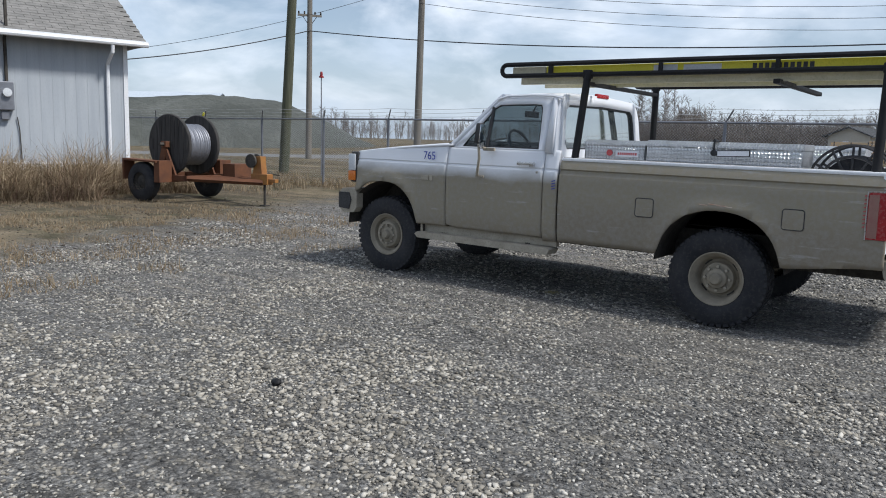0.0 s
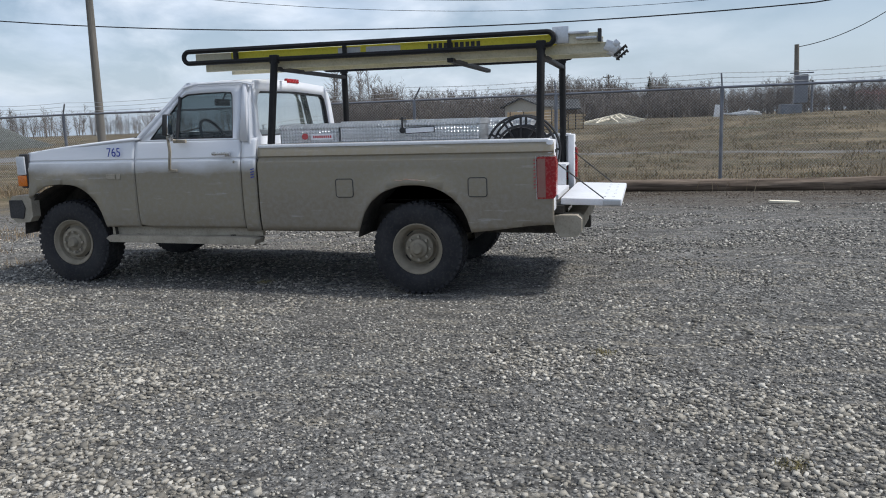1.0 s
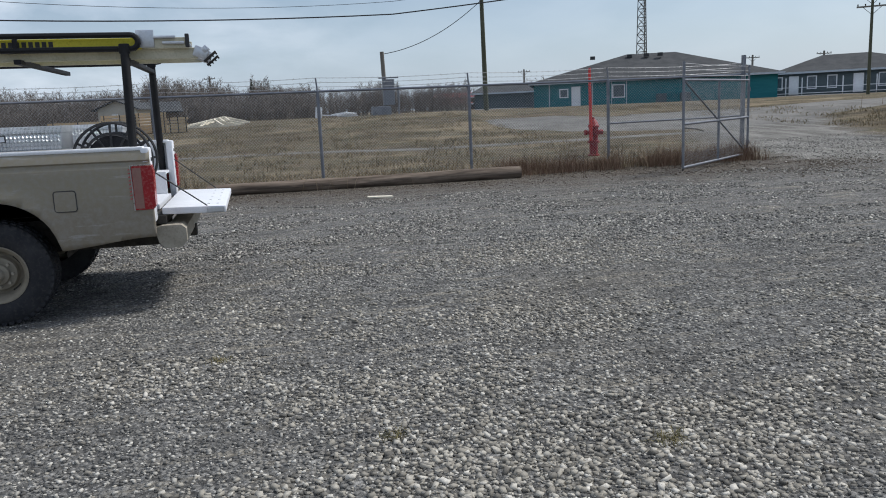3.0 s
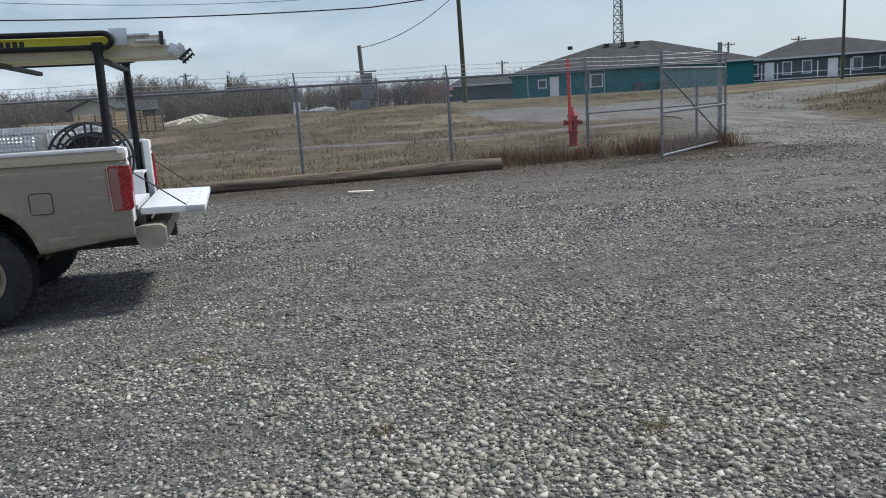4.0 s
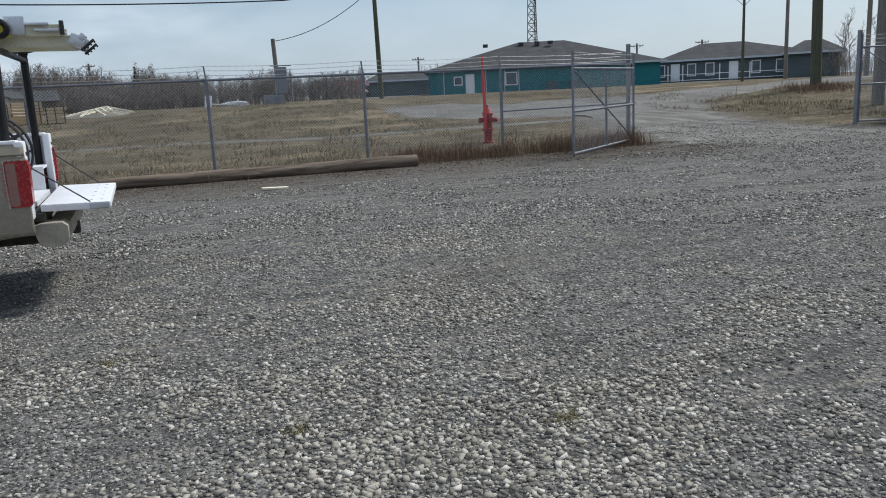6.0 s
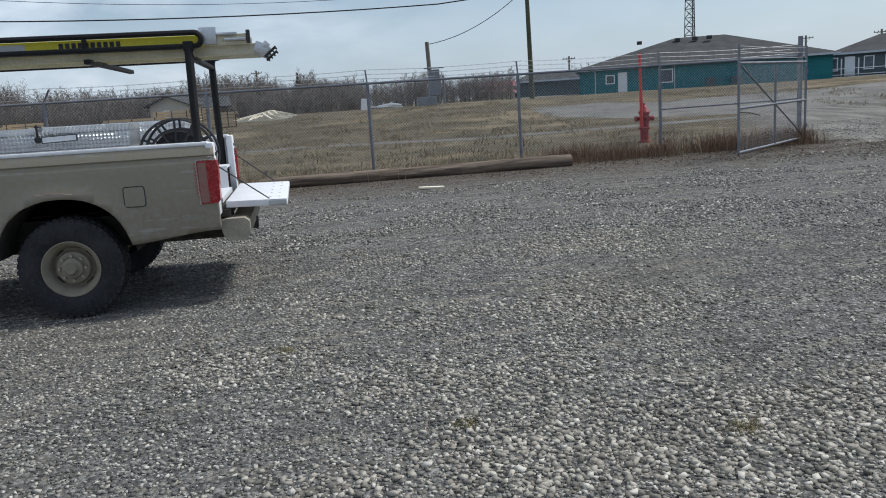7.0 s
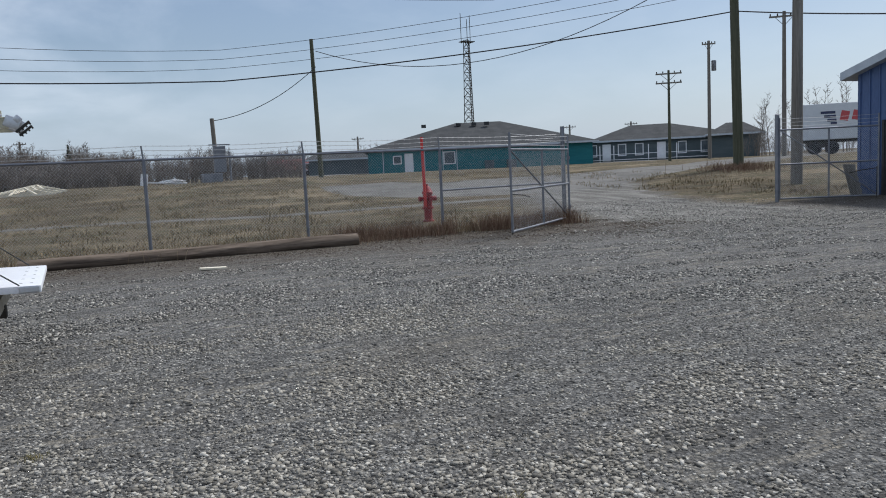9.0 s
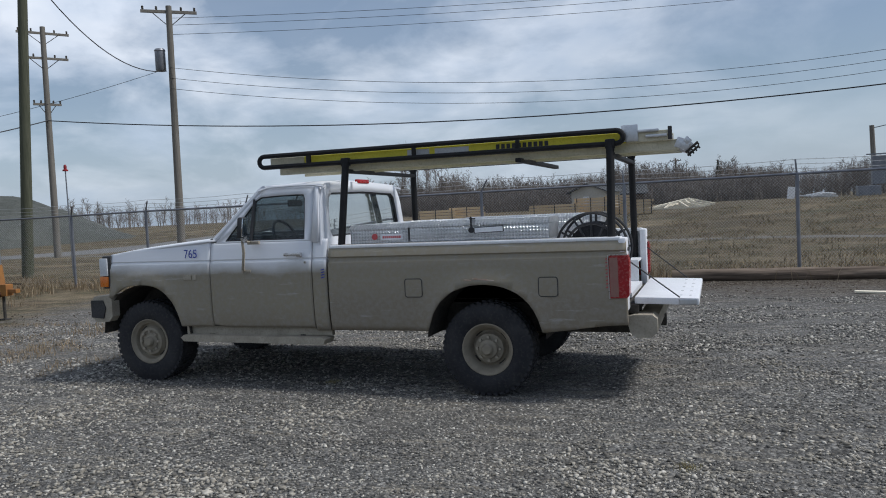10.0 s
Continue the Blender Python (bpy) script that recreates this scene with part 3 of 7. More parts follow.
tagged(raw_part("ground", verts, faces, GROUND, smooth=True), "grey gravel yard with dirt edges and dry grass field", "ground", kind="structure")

strip("field_track", [(-40, 30), (-20, 25), (-0.2, 21.3), (6.2, 18.9), (9, 18.1), (13, 17.6), (16.8, 17.2)], 0.8, TRACK, 0.015, "pale gravel track across the dry field", "track")
strip("side_road", [(14.5, 29.5), (15.5, 25.5), (18.5, 23.5), (23, 24.0), (30, 24.5), (41, 30), (70, 48), (150, 98)], [5.0, 8.5, 12.0, 9.5, 5.5, 5.5, 6, 7], TRACK, 0.03, "wide gravel road junction past the gate", "road")
strip("road", [(-75, 2), (-52, 17), (-40, 28), (-35, 37), (-34, 52)], 9.0, ASPHALT, 0.03, "worn grey road beyond the fence", "road")
strip("far_road", [(34, 102), (50, 90), (80, 70), (140, 44)], 8.0, ASPHALT, 0.06, "worn grey road in front of the low houses", "road")


# ---- pickup truck ----
TILT_DEG = 0.35
truck = thing("pickup_truck", "dusty white pickup truck with ladder rack and lowered tailgate", "pickup truck", (0, 0, -0.015), ry=TILT_DEG)
W = 2.0                                                     # body width


def side_y(z):
    """How far the body side lies inside its widest line at a height."""
    pts = [(0.38, 0.10), (0.50, 0.035), (0.60, 0.012), (0.80, 0.0), (1.06, 0.0), (1.09, 0.004), (1.105, 0.020), (1.13, 0.026), (1.142, 0.010), (1.20, 0.026), (1.225, 0.05), (1.245, 0.085), (1.30, 0.05), (1.45, 0.075), (1.60, 0.11), (1.72, 0.145), (1.77, 0.18)]
    if z <= pts[0][0]:
        return pts[0][1]
    for (a, p), (b, q) in zip(pts, pts[1:]):
        if z <= b:
            return p + (q - p) * (z - a) / (b - a)
    return pts[-1][1]


def cab_y(z):
    pts = [(0.38, 0.09), (0.50, 0.035), (0.60, 0.012), (0.80, 0.0), (1.06, 0.0), (1.112, 0.006), (1.13, 0.018), (1.142, 0.012), (1.25, 0.035), (1.30, 0.05), (1.45, 0.075), (1.60, 0.105), (1.72, 0.135), (1.78, 0.165), (1.82, 0.26)]
    if z <= pts[0][0]:
        return pts[0][1]
    for (a, p), (b, q) in zip(pts, pts[1:]):
        if z <= b:
            return p + (q - p) * (z - a) / (b - a)
    return pts[-1][1]


def arch_z(x, cx, cz, rx, rz, low):
    """Lower edge of a panel over a wheel opening."""
    u = (x - cx) / rx
    return low if abs(u) >= 1 else max(low, cz + rz * (1 - abs(u) ** 2.3) ** (1 / 2.0))


def panel(name, x0, x1, bottom, top, prof, side, label="", step=0.03, thick=0.025, flare=None, parent=None):
    """A side panel between two stations, with its lower and upper edge given by functions of x."""
    rows = [0.38, 0.44, 0.50, 0.55, 0.60, 0.68, 0.76, 0.84, 0.92, 0.98, 1.03, 1.06, 1.09, 1.105, 1.112, 1.13, 1.142, 1.18, 1.205, 1.225, 1.24, 1.27, 1.30, 1.36]
    n = max(2, int((x1 - x0) / step))
    bm = bmesh.new()
    cols = []
    for i in range(n + 1):
        x = x0 + (x1 - x0) * i / n
        lo, hi = bottom(x), top(x)
        zs = [lo] + [z for z in rows if lo + 0.004 < z < hi - 0.004] + [hi]
        full = [min(max(z, lo), hi) for z in rows]
        col = []
        for z in full:
            y = prof(z) + (flare(x, z) if flare else 0.0)
            col.append(bm.verts.new((x, y if side == 0 else W - y, z)))
        cols.append(col)
    for a, b in zip(cols, cols[1:]):
        for k in range(len(rows) - 1):
            if (a[k].co - a[k + 1].co).length < 1e-6 and (b[k].co - b[k + 1].co).length < 1e-6:
                continue
            vs = [a[k], b[k], b[k + 1], a[k + 1]]
            bm.faces.new(vs if side == 0 else vs[::-1])
    bmesh.ops.remove_doubles(bm, verts=bm.verts, dist=1e-5)
    bmesh.ops.dissolve_degenerate(bm, edges=bm.edges, dist=1e-6)
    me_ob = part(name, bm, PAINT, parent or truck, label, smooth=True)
    mod = me_ob.modifiers.new("thickness", "SOLIDIFY")
    mod.thickness, mod.offset = thick, (-1.0 if side == 0 else -1.0)
    return me_ob


HUB_F, HUB_R = (-3.366, 0.372), (-0.005, 0.353)


def flare_front(x, z):
    d = math.hypot((x - HUB_F[0]) / 0.50, (z - 0.50) / 0.46)
    return -0.03 * math.exp(-((d - 1.0) / 0.14) ** 2) if z > 0.5 else 0.0


def flare_rear(x, z):
    d = math.hypot((x - HUB_R[0]) / 0.50, (z - 0.47) / 0.44)
    return -0.03 * math.exp(-((d - 1.0) / 0.13) ** 2) if z > 0.5 else 0.0


def hood_top(x):
    return 1.195 + 0.125 * ((x + 3.80) / 1.30) ** 0.7 if x > -3.80 else 1.19


for side in (0, 1):
    panel("front_fender", -3.725, -2.545, lambda x: arch_z(x, HUB_F[0], 0.50, 0.455, 0.42, 0.53 if x > -3.4 else 0.80), hood_top, cab_y, side, flare=flare_front)
    panel("cab_corner", -1.487, -1.352, lambda x: 0.50, lambda x: 1.30, cab_y, side)
    panel("bed_side", -1.335, 1.13, lambda x: arch_z(x, HUB_R[0], 0.47, 0.47, 0.42, 0.505 + 0.06 * smoothstep(0.45, 1.1, x)), lambda x: 1.243 - 0.03 * smoothstep(1.0, 1.13, x), side_y, side, flare=flare_rear)

# doors: lower skin, window frame, glass, handle
for side in (0, 1):
    sy = (lambda y: y) if side == 0 else (lambda y: W - y)
    door = panel("door", -2.535, -1.497, lambda x: 0.525 + 0.02 * smoothstep(-2.4, -2.535, x), lambda x: 1.292 + 0.0 * x, cab_y, side)
    bm = bmesh.new()
    outer = [(-2.50, 1.285), (-2.38, 1.40), (-2.20, 1.58), (-2.04, 1.735), (-1.98, 1.755), (-1.80, 1.762), (-1.60, 1.762), (-1.515, 1.752), (-1.50, 1.70), (-1.497, 1.50), (-1.497, 1.285)]
    inner = [(-2.40, 1.302), (-2.33, 1.385), (-2.20, 1.53), (-2.09, 1.665), (-2.04, 1.692), (-1.85, 1.700), (-1.68, 1.702), (-1.605, 1.697), (-1.588, 1.66), (-1.578, 1.48), (-1.575, 1.302)]
    for (a, b), (c, d) in zip(zip(outer, outer[1:] + outer[:1]), zip(inner, inner[1:] + inner[:1])):
        q = [bm.verts.new((u, sy(cab_y(v)), v)) for u, v in (a, b, d, c)]
        bm.faces.new(q if side == 0 else q[::-1])
    part("window_frame", bm, PAINT, door, "white door window frame", True, 0.03)
    bm = bmesh.new()
    for (a, b), (c, d) in zip(zip(inner, inner[1:] + inner[:1]), [((p[0] * 0.965 - 0.07, p[1] * 0.94 + 0.09), (q[0] * 0.965 - 0.07, q[1] * 0.94 + 0.09)) for p, q in zip(inner, inner[1:] + inner[:1])]):
        q = [bm.verts.new((u, sy(cab_y(v) + 0.012), v)) for u, v in (a, b, d, c)]
        bm.faces.new(q)
    part("window_seal", bm, DARK_PLASTIC, door, "black rubber window seal", False, 0.012)
    bm = bmesh.new()
    bm.faces.new([bm.verts.new((u, sy(cab_y(v) + 0.022), v)) for u, v in inner])
    g = part("window_pane", bm, GLASS, door, "clear side window glass")
    g.visible_shadow = False
    bm = bmesh.new()
    cyl(bm, (-2.125, sy(cab_y(1.30) + 0.01), 1.30), (-2.105, sy(cab_y(1.67) + 0.01), 1.67), 0.017, n=8)
    part("vent_bar", bm, DARK_PLASTIC, door, "black vent window divider")
    bm = bmesh.new()
    box(bm, (-1.665, sy(-0.018), 1.172), (0.165, 0.022, 0.022), bevel=0.006)
    box(bm, (-1.60, sy(-0.012), 1.168), (0.045, 0.03, 0.04), bevel=0.006)
    box(bm, (-1.735, sy(-0.006), 1.172), (0.03, 0.02, 0.03), bevel=0.004)
    part("door_handle", bm, CHROME, door, "chrome door handle", True)
    bm = bmesh.new()
    cyl(bm, (-1.555, sy(-0.002), 1.10), (-1.555, sy(0.012), 1.10), 0.012, n=10)
    part("lock", bm, CHROME, door, "chrome key lock")
    # tall west-coast style mirror
    bm = bmesh.new()
    yb = sy(-0.10)
    tube(bm, [(-2.17, sy(0.0), 1.035), (-2.165, sy(-0.03), 1.05), (-2.10, yb, 1.20), (-2.10, sy(-0.12), 1.36)], 0.013, 6)
    tube(bm, [(-2.10, sy(0.01), 1.29), (-2.10, sy(-0.06), 1.30), (-2.10, sy(-0.12), 1.33)], 0.012, 6)
    box(bm, (-2.15, sy(-0.004), 1.032), (0.09, 0.02, 0.022), bevel=0.004)
    box(bm, (-2.06, sy(0.0), 1.285), (0.12, 0.03, 0.03), bevel=0.006)
    mirror = part("door_mirror", bm, DUSTY, door, "dusty steel mirror bracket", True)
    turn = -14 if side == 0 else 14
    bm = bmesh.new()
    box(bm, (-2.085, sy(-0.13), 1.425), (0.05, 0.135, 0.185), (0, 6, -turn), 0.02)
    part("mirror_head", bm, DARK_PLASTIC, mirror, "dark mirror housing", True)
    bm = bmesh.new()
    box(bm, (-2.060, sy(-0.13), 1.425), (0.008, 0.115, 0.16), (0, 6, -turn), 0.003)
    part("mirror_glass", bm, MIRROR, mirror, "mirror glass", True)
    bm = bmesh.new()
    lathe(bm, [(0.0, 0.0), (0.035, 0.004), (0.04, 0.02), (0.0, 0.03)], "x", (-2.10, sy(-0.10), 1.325), 14)
    part("spot_mirror", bm, CHROME, mirror, "small round spot mirror", True)

# roof, windscreen, back of the cab
bm = bmesh.new()
xs = [-2.03, -1.98, -1.90, -1.72, -1.56, -1.49, -1.448]
zs_drop = [0.035, 0.012, 0.0, 0.0, 0.004, 0.016, 0.045]
ny = 14
grid = []
for x, dz in zip(xs, zs_drop):
    row = []
    for k in range(ny + 1):
        v = -1 + 2 * k / ny
        y = W / 2 + v * (W / 2 - 0.15)
        row.append(bm.verts.new((x, y, 1.835 - dz - 0.065 * abs(v) ** 3.2 - 0.012 * v * v)))
    grid.append(row)
for a, b in zip(grid, grid[1:]):
    for k in range(ny):
        bm.faces.new((a[k], a[k + 1], b[k + 1], b[k]))
part("roof", bm, PAINT, truck, "white cab roof", True, 0.03)
for s in (0, 1):
    bm = bmesh.new()
    pts = [(-2.06, 1.742), (-1.95, 1.770), (-1.7, 1.776), (-1.5, 1.772), (-1.40, 1.752)]
    tube(bm, [(x, (0.128 if s == 0 else W - 0.128), z) for x, z in pts], 0.012, 6)
    part("drip_rail", bm, PAINT, truck, "white roof drip rail", True)
bm = bmesh.new()
front = [(-2.50, 0.10, 1.33), (-2.53, 1.0, 1.345), (-2.50, W - 0.10, 1.33), (-2.04, W - 0.20, 1.775), (-2.06, 1.0, 1.80), (-2.04, 0.20, 1.775)]
v = [bm.verts.new(p) for p in front]
bm.faces.new((v[0], v[1], v[4], v[5]))
bm.faces.new((v[1], v[2], v[3], v[4]))
g = part("windscreen", bm, GLASS, truck, "windscreen glass")
g.visible_shadow = False
bm = bmesh.new()
for s in (0, 1):
    f = (lambda y: y) if s == 0 else (lambda y: W - y)
    tube(bm, [(-2.515, f(0.075), 1.315), (-2.04, f(0.17), 1.765)], 0.028, 8)
tube(bm, [(-2.04, 0.17, 1.765), (-2.06, 1.0, 1.805), (-2.04, W - 0.17, 1.765)], 0.026, 8)
part("windscreen_pillar", bm, PAINT, truck, "white windscreen surround", True)
for s in (0, 1):
    bm = bmesh.new()
    f = (lambda y: y) if s == 0 else (lambda y: W - y)
    o = [(-1.487, 1.27), (-1.422, 1.27), (-1.430, 1.50), (-1.442, 1.70), (-1.452, 1.765), (-1.487, 1.765)]
    q = [bm.verts.new((u, f(cab_y(v)), v)) for u, v in o]
    bm.faces.new(q if s == 0 else q[::-1])
    part("rear_pillar", bm, PAINT, truck, "white cab rear pillar", True, 0.03)
# back wall with window opening
bm = bmesh.new()
outer = [(0.035, 1.0), (1.965, 1.0), (1.965, 1.27), (1.90, 1.62), (1.85, 1.72), (1.75, 1.79), (1.0, 1.815), (0.25, 1.79), (0.15, 1.72), (0.10, 1.62), (0.035, 1.27)]
inner = [(0.25, 1.31), (1.75, 1.31), (1.79, 1.36), (1.765, 1.58), (1.74, 1.66), (1.68, 1.70), (1.0, 1.715), (0.32, 1.70), (0.26, 1.66), (0.235, 1.58), (0.21, 1.36)]


def back_x(z):
    return -1.425 - 0.03 * smoothstep(1.3, 1.8, z)


n = len(outer)
for k in range(n):
    a, b, c, d = outer[k], outer[(k + 1) % n], inner[(k + 1) % n], inner[k]
    bm.faces.new([bm.verts.new((back_x(z), y, z)) for y, z in (a, b, c, d)])
part("cab_back", bm, PAINT, truck, "white back wall of the cab", True, 0.025)
bm = bmesh.new()
tube(bm, [(back_x(z) + 0.006, y, z) for y, z in inner], 0.016, 6, closed=True)
part("rear_window_seal", bm, DARK_PLASTIC, truck, "black rear window seal", True)
bm = bmesh.new()
bm.faces.new([bm.verts.new((back_x(z) - 0.005, y, z)) for y, z in inner])
g = part("rear_window", bm, REAR_GLASS, truck, "rear cab window glass")
g.visible_shadow = False
bm = bmesh.new()
box(bm, (-1.44, 1.0, 1.815), (0.035, 0.26, 0.04), bevel=0.01)
part("brake_light", bm, RED_LENS, truck, "red high brake light", True)

# hood and front end
bm = bmesh.new()
grid = []
for i in range(13):
    x = -3.84 + 1.33 * i / 12
    row = []
    for k in range(13):
        v = -1 + 2 * k / 12
        y = W / 2 + v * (W / 2 - 0.035)
        edge = hood_top(max(x, -3.79)) - (0.05 if i == 0 else 0.0)
        row.append(bm.verts.new((x + 0.04 * v * v * (1 if i == 0 else 0.3), y, edge + 0.035 * (1 - abs(v) ** 2.5) + 0.002)))
    grid.append(row)
for a, b in zip(grid, grid[1:]):
    for k in range(12):
        bm.faces.new((a[k], a[k + 1], b[k + 1], b[k]))
part("hood", bm, PAINT, truck, "white hood", True, 0.02)
bm = bmesh.new()
box(bm, (-2.50, 1.0, 1.318), (0.16, 1.82, 0.03), bevel=0.008)
tube(bm, [(-2.56, 0.35, 1.345), (-2.50, 0.75, 1.365), (-2.45, 1.0, 1.40)], 0.008, 5)
tube(bm, [(-2.575, 0.16, 1.335), (-2.60, 0.24, 1.36)], 0.008, 5)
part("cowl", bm, DARK_PLASTIC, truck, "black cowl and wiper arm", True)
bm = bmesh.new()
box(bm, (-3.79, 1.0, 1.02), (0.06, 1.30, 0.28), bevel=0.01)
for k in range(4):
    box(bm, (-3.83, 1.0, 0.92 + 0.066 * k), (0.03, 1.28, 0.022), bevel=0.004)
part("grille", bm, DARK_PLASTIC, truck, "dark grille")
for s in (0, 1):
    f = (lambda y: y) if s == 0 else (lambda y: W - y)
    bm = bmesh.new()
    box(bm, (-3.765, f(0.175), 1.045), (0.10, 0.35, 0.315), bevel=0.012)
    light = part("headlight", bm, DARK_PLASTIC, truck, "black headlight surround", True)
    bm = bmesh.new()
    box(bm, (-3.795, f(0.16), 1.095), (0.095, 0.345, 0.17), bevel=0.012)
    part("lens", bm, CLEAR, light, "clear headlight lens", True)
    bm = bmesh.new()
    box(bm, (-3.795, f(0.16), 0.955), (0.095, 0.345, 0.10), bevel=0.01)
    part("turn_signal", bm, AMBER, light, "orange turn signal lens", True)
bm = bmesh.new()
prism(bm, [(-3.96, 0.60), (-3.96, 0.79), (-3.93, 0.815), (-3.86, 0.815), (-3.86, 0.56), (-3.93, 0.56)], 0.10, W - 0.10)
for s in (0, 1):
    f = (lambda y: y) if s == 0 else (lambda y: W - y)
    v = [(-3.96, 0.60), (-3.96, 0.79), (-3.93, 0.815), (-3.76, 0.815), (-3.73, 0.78), (-3.73, 0.62), (-3.77, 0.57), (-3.92, 0.56)]
    prism(bm, v, f(0.0), f(0.10))
part("front_bumper", bm, DUSTY, truck, "dusty chrome front bumper")
for s in (0, 1):
    bm = bmesh.new()
    f = (lambda y: y) if s == 0 else (lambda y: W - y)
    prism(bm, [(-3.972, 0.61), (-3.972, 0.775), (-3.83, 0.775), (-3.80, 0.70), (-3.83, 0.60)], f(-0.012), f(0.10))
    part("bumper_end_cap", bm, DARK_PLASTIC, truck, "black bumper end cap")

# sills, step board, chassis, inner arches, bed
for s in (0, 1):
    f = (lambda y: y) if s == 0 else (lambda y: W - y)
    bm = bmesh.new()
    prism(bm, [(-2.90, 0.53), (-1.36, 0.515), (-1.36, 0.45), (-2.90, 0.45)], f(0.07), f(0.12))
    part("sill", bm, DUSTY, truck, "dusty door sill")
    bm = bmesh.new()
    v = [(-2.90, 0.43), (-2.86, 0.455), (-1.42, 0.445), (-1.38, 0.43), (-1.40, 0.385), (-2.86, 0.395)]
    prism(bm, v, f(-0.03), f(0.15))
    part("step_board", bm, DUSTY, truck, "dusty running board")
    for x in (-2.6, -1.65):
        bm = bmesh.new()
        box(bm, (x, f(0.22), 0.44), (0.05, 0.3, 0.04))
        part("step_bracket", bm, UNDER, truck)
for s in (0, 1):
    f = (lambda y: y) if s == 0 else (lambda y: W - y)
    for (cx, cz), rx, rz in ((HUB_F, 0.50, 0.47), (HUB_R, 0.50, 0.46)):
        bm = bmesh.new()
        pts = [(cx + rx * math.cos(a), 0.45 + rz * math.sin(a)) for a in np.linspace(0, math.pi, 15)]
        for (a, b), (c, d) in zip(pts, pts[1:]):
            bm.faces.new([bm.verts.new(q) for q in ((a, f(0.03), b), (c, f(0.03), d), (c, f(0.50), d), (a, f(0.50), b))])
        inner_face = [bm.verts.new((a, f(0.50), b)) for a, b in pts]
        bm.faces.new(inner_face)
        part("wheel_well", bm, UNDER, truck, "dark inner wheel well", True)
bm = bmesh.new()
for y in (0.55, 1.45):
    box(bm, (-1.35, y, 0.50), (4.9, 0.07, 0.14))
for x in (-3.6, -2.3, -1.2, 0.5, 1.0):
    box(bm, (x, 1.0, 0.50), (0.08, 0.9, 0.10))
box(bm, (-2.6, 1.0, 0.50), (1.0, 0.6, 0.22), bevel=0.05)
part("chassis_frame", bm, UNDER, truck, "dirty ladder chassis")
for x, z in (HUB_F, HUB_R):
    bm = bmesh.new()
    cyl(bm, (x, 0.25, z), (x, 1.75, z), 0.045, n=10)
    lathe(bm, [(0.0, -0.14), (0.09, -0.11), (0.14, 0.0), (0.09, 0.11), (0.0, 0.14)], "y", (x, 1.0, z), 14)
    part("axle", bm, UNDER, truck, "dirty axle", True)
bm = bmesh.new()
tube(bm, [(-2.3, 1.3, 0.45), (-0.6, 1.35, 0.46), (0.6, 1.45, 0.55), (1.0, 1.75, 0.5)], 0.035, 8)
part("exhaust_pipe", bm, UNDER, truck, "rusty exhaust pipe", True)
bm = bmesh.new()
box(bm, (-0.12, 1.0, 0.70), (2.40, 1.0, 0.03))
part("bed_floor", bm, WHITE, truck, "scratched white bed floor")
for nm, c, sz, bv in (
        ("bed_mat", (-0.1, 1.0, 0.735), (2.42, 0.96, 0.04), 0.0),
        ("bed_front_wall", (-1.31, 1.0, 0.96), (0.03, 1.84, 0.50), 0.0),
        ("bed_side_liner", (-0.12, 0.10, 1.085), (2.4, 0.02, 0.29), 0.0),
        ("bed_side_liner", (-0.12, 1.90, 1.085), (2.4, 0.02, 0.29), 0.0),
        ("wheel_box_side", (-0.12, 0.51, 0.83), (2.4, 0.02, 0.22), 0.0),
        ("wheel_box_side", (-0.12, 1.49, 0.83), (2.4, 0.02, 0.22), 0.0),
        ("wheel_box_top", (-0.12, 0.30, 0.945), (2.4, 0.42, 0.02), 0.0),
        ("wheel_box_top", (-0.12, 1.70, 0.945), (2.4, 0.42, 0.02), 0.0),
        ("bed_rail_cap", (-0.12, 0.095, 1.225), (2.42, 0.13, 0.028), 0.01),
        ("bed_rail_cap", (-0.12, 1.905, 1.225), (2.42, 0.13, 0.028), 0.01)):
    bm = bmesh.new()
    box(bm, c, sz, bevel=bv)
    part(nm, bm, WHITE, truck, "scratched white cargo bed")
bm = bmesh.new()
box(bm, (1.13, 1.0, 0.668), (0.12, 1.62, 0.06))
part("bed_sill", bm, UNDER, truck, "dirty rear bed sill")
for y in (0.30, 1.70):
    for x, z, l in ((0.84, 0.60, 0.55), (-0.86, 0.56, 0.75)):
        bm = bmesh.new()
        box(bm, (x, y, z), (l, 0.36, 0.03))
        part("splash_panel", bm, UNDER, truck, "dirty splash panel under the bed")
# front panel of the bed between cab and box: rear door jamb post of the far side
for s in (0, 1):
    f = (lambda y: y) if s == 0 else (lambda y: W - y)
    bm = bmesh.new()
    box(bm, (1.10, f(0.11), 0.95), (0.06, 0.17, 0.56), bevel=0.015)
    jamb = part("tailgate_jamb", bm, WHITE, truck, "white bed end post", True)
    for z in (1.14, 1.08, 0.98, 0.80):
        bm = bmesh.new()
        cyl(bm, (1.125, f(0.12), z), (1.137, f(0.12), z), 0.014 if z > 1.07 else 0.009, n=8)
        part("jamb_bolt", bm, DARK_PLASTIC, jamb)

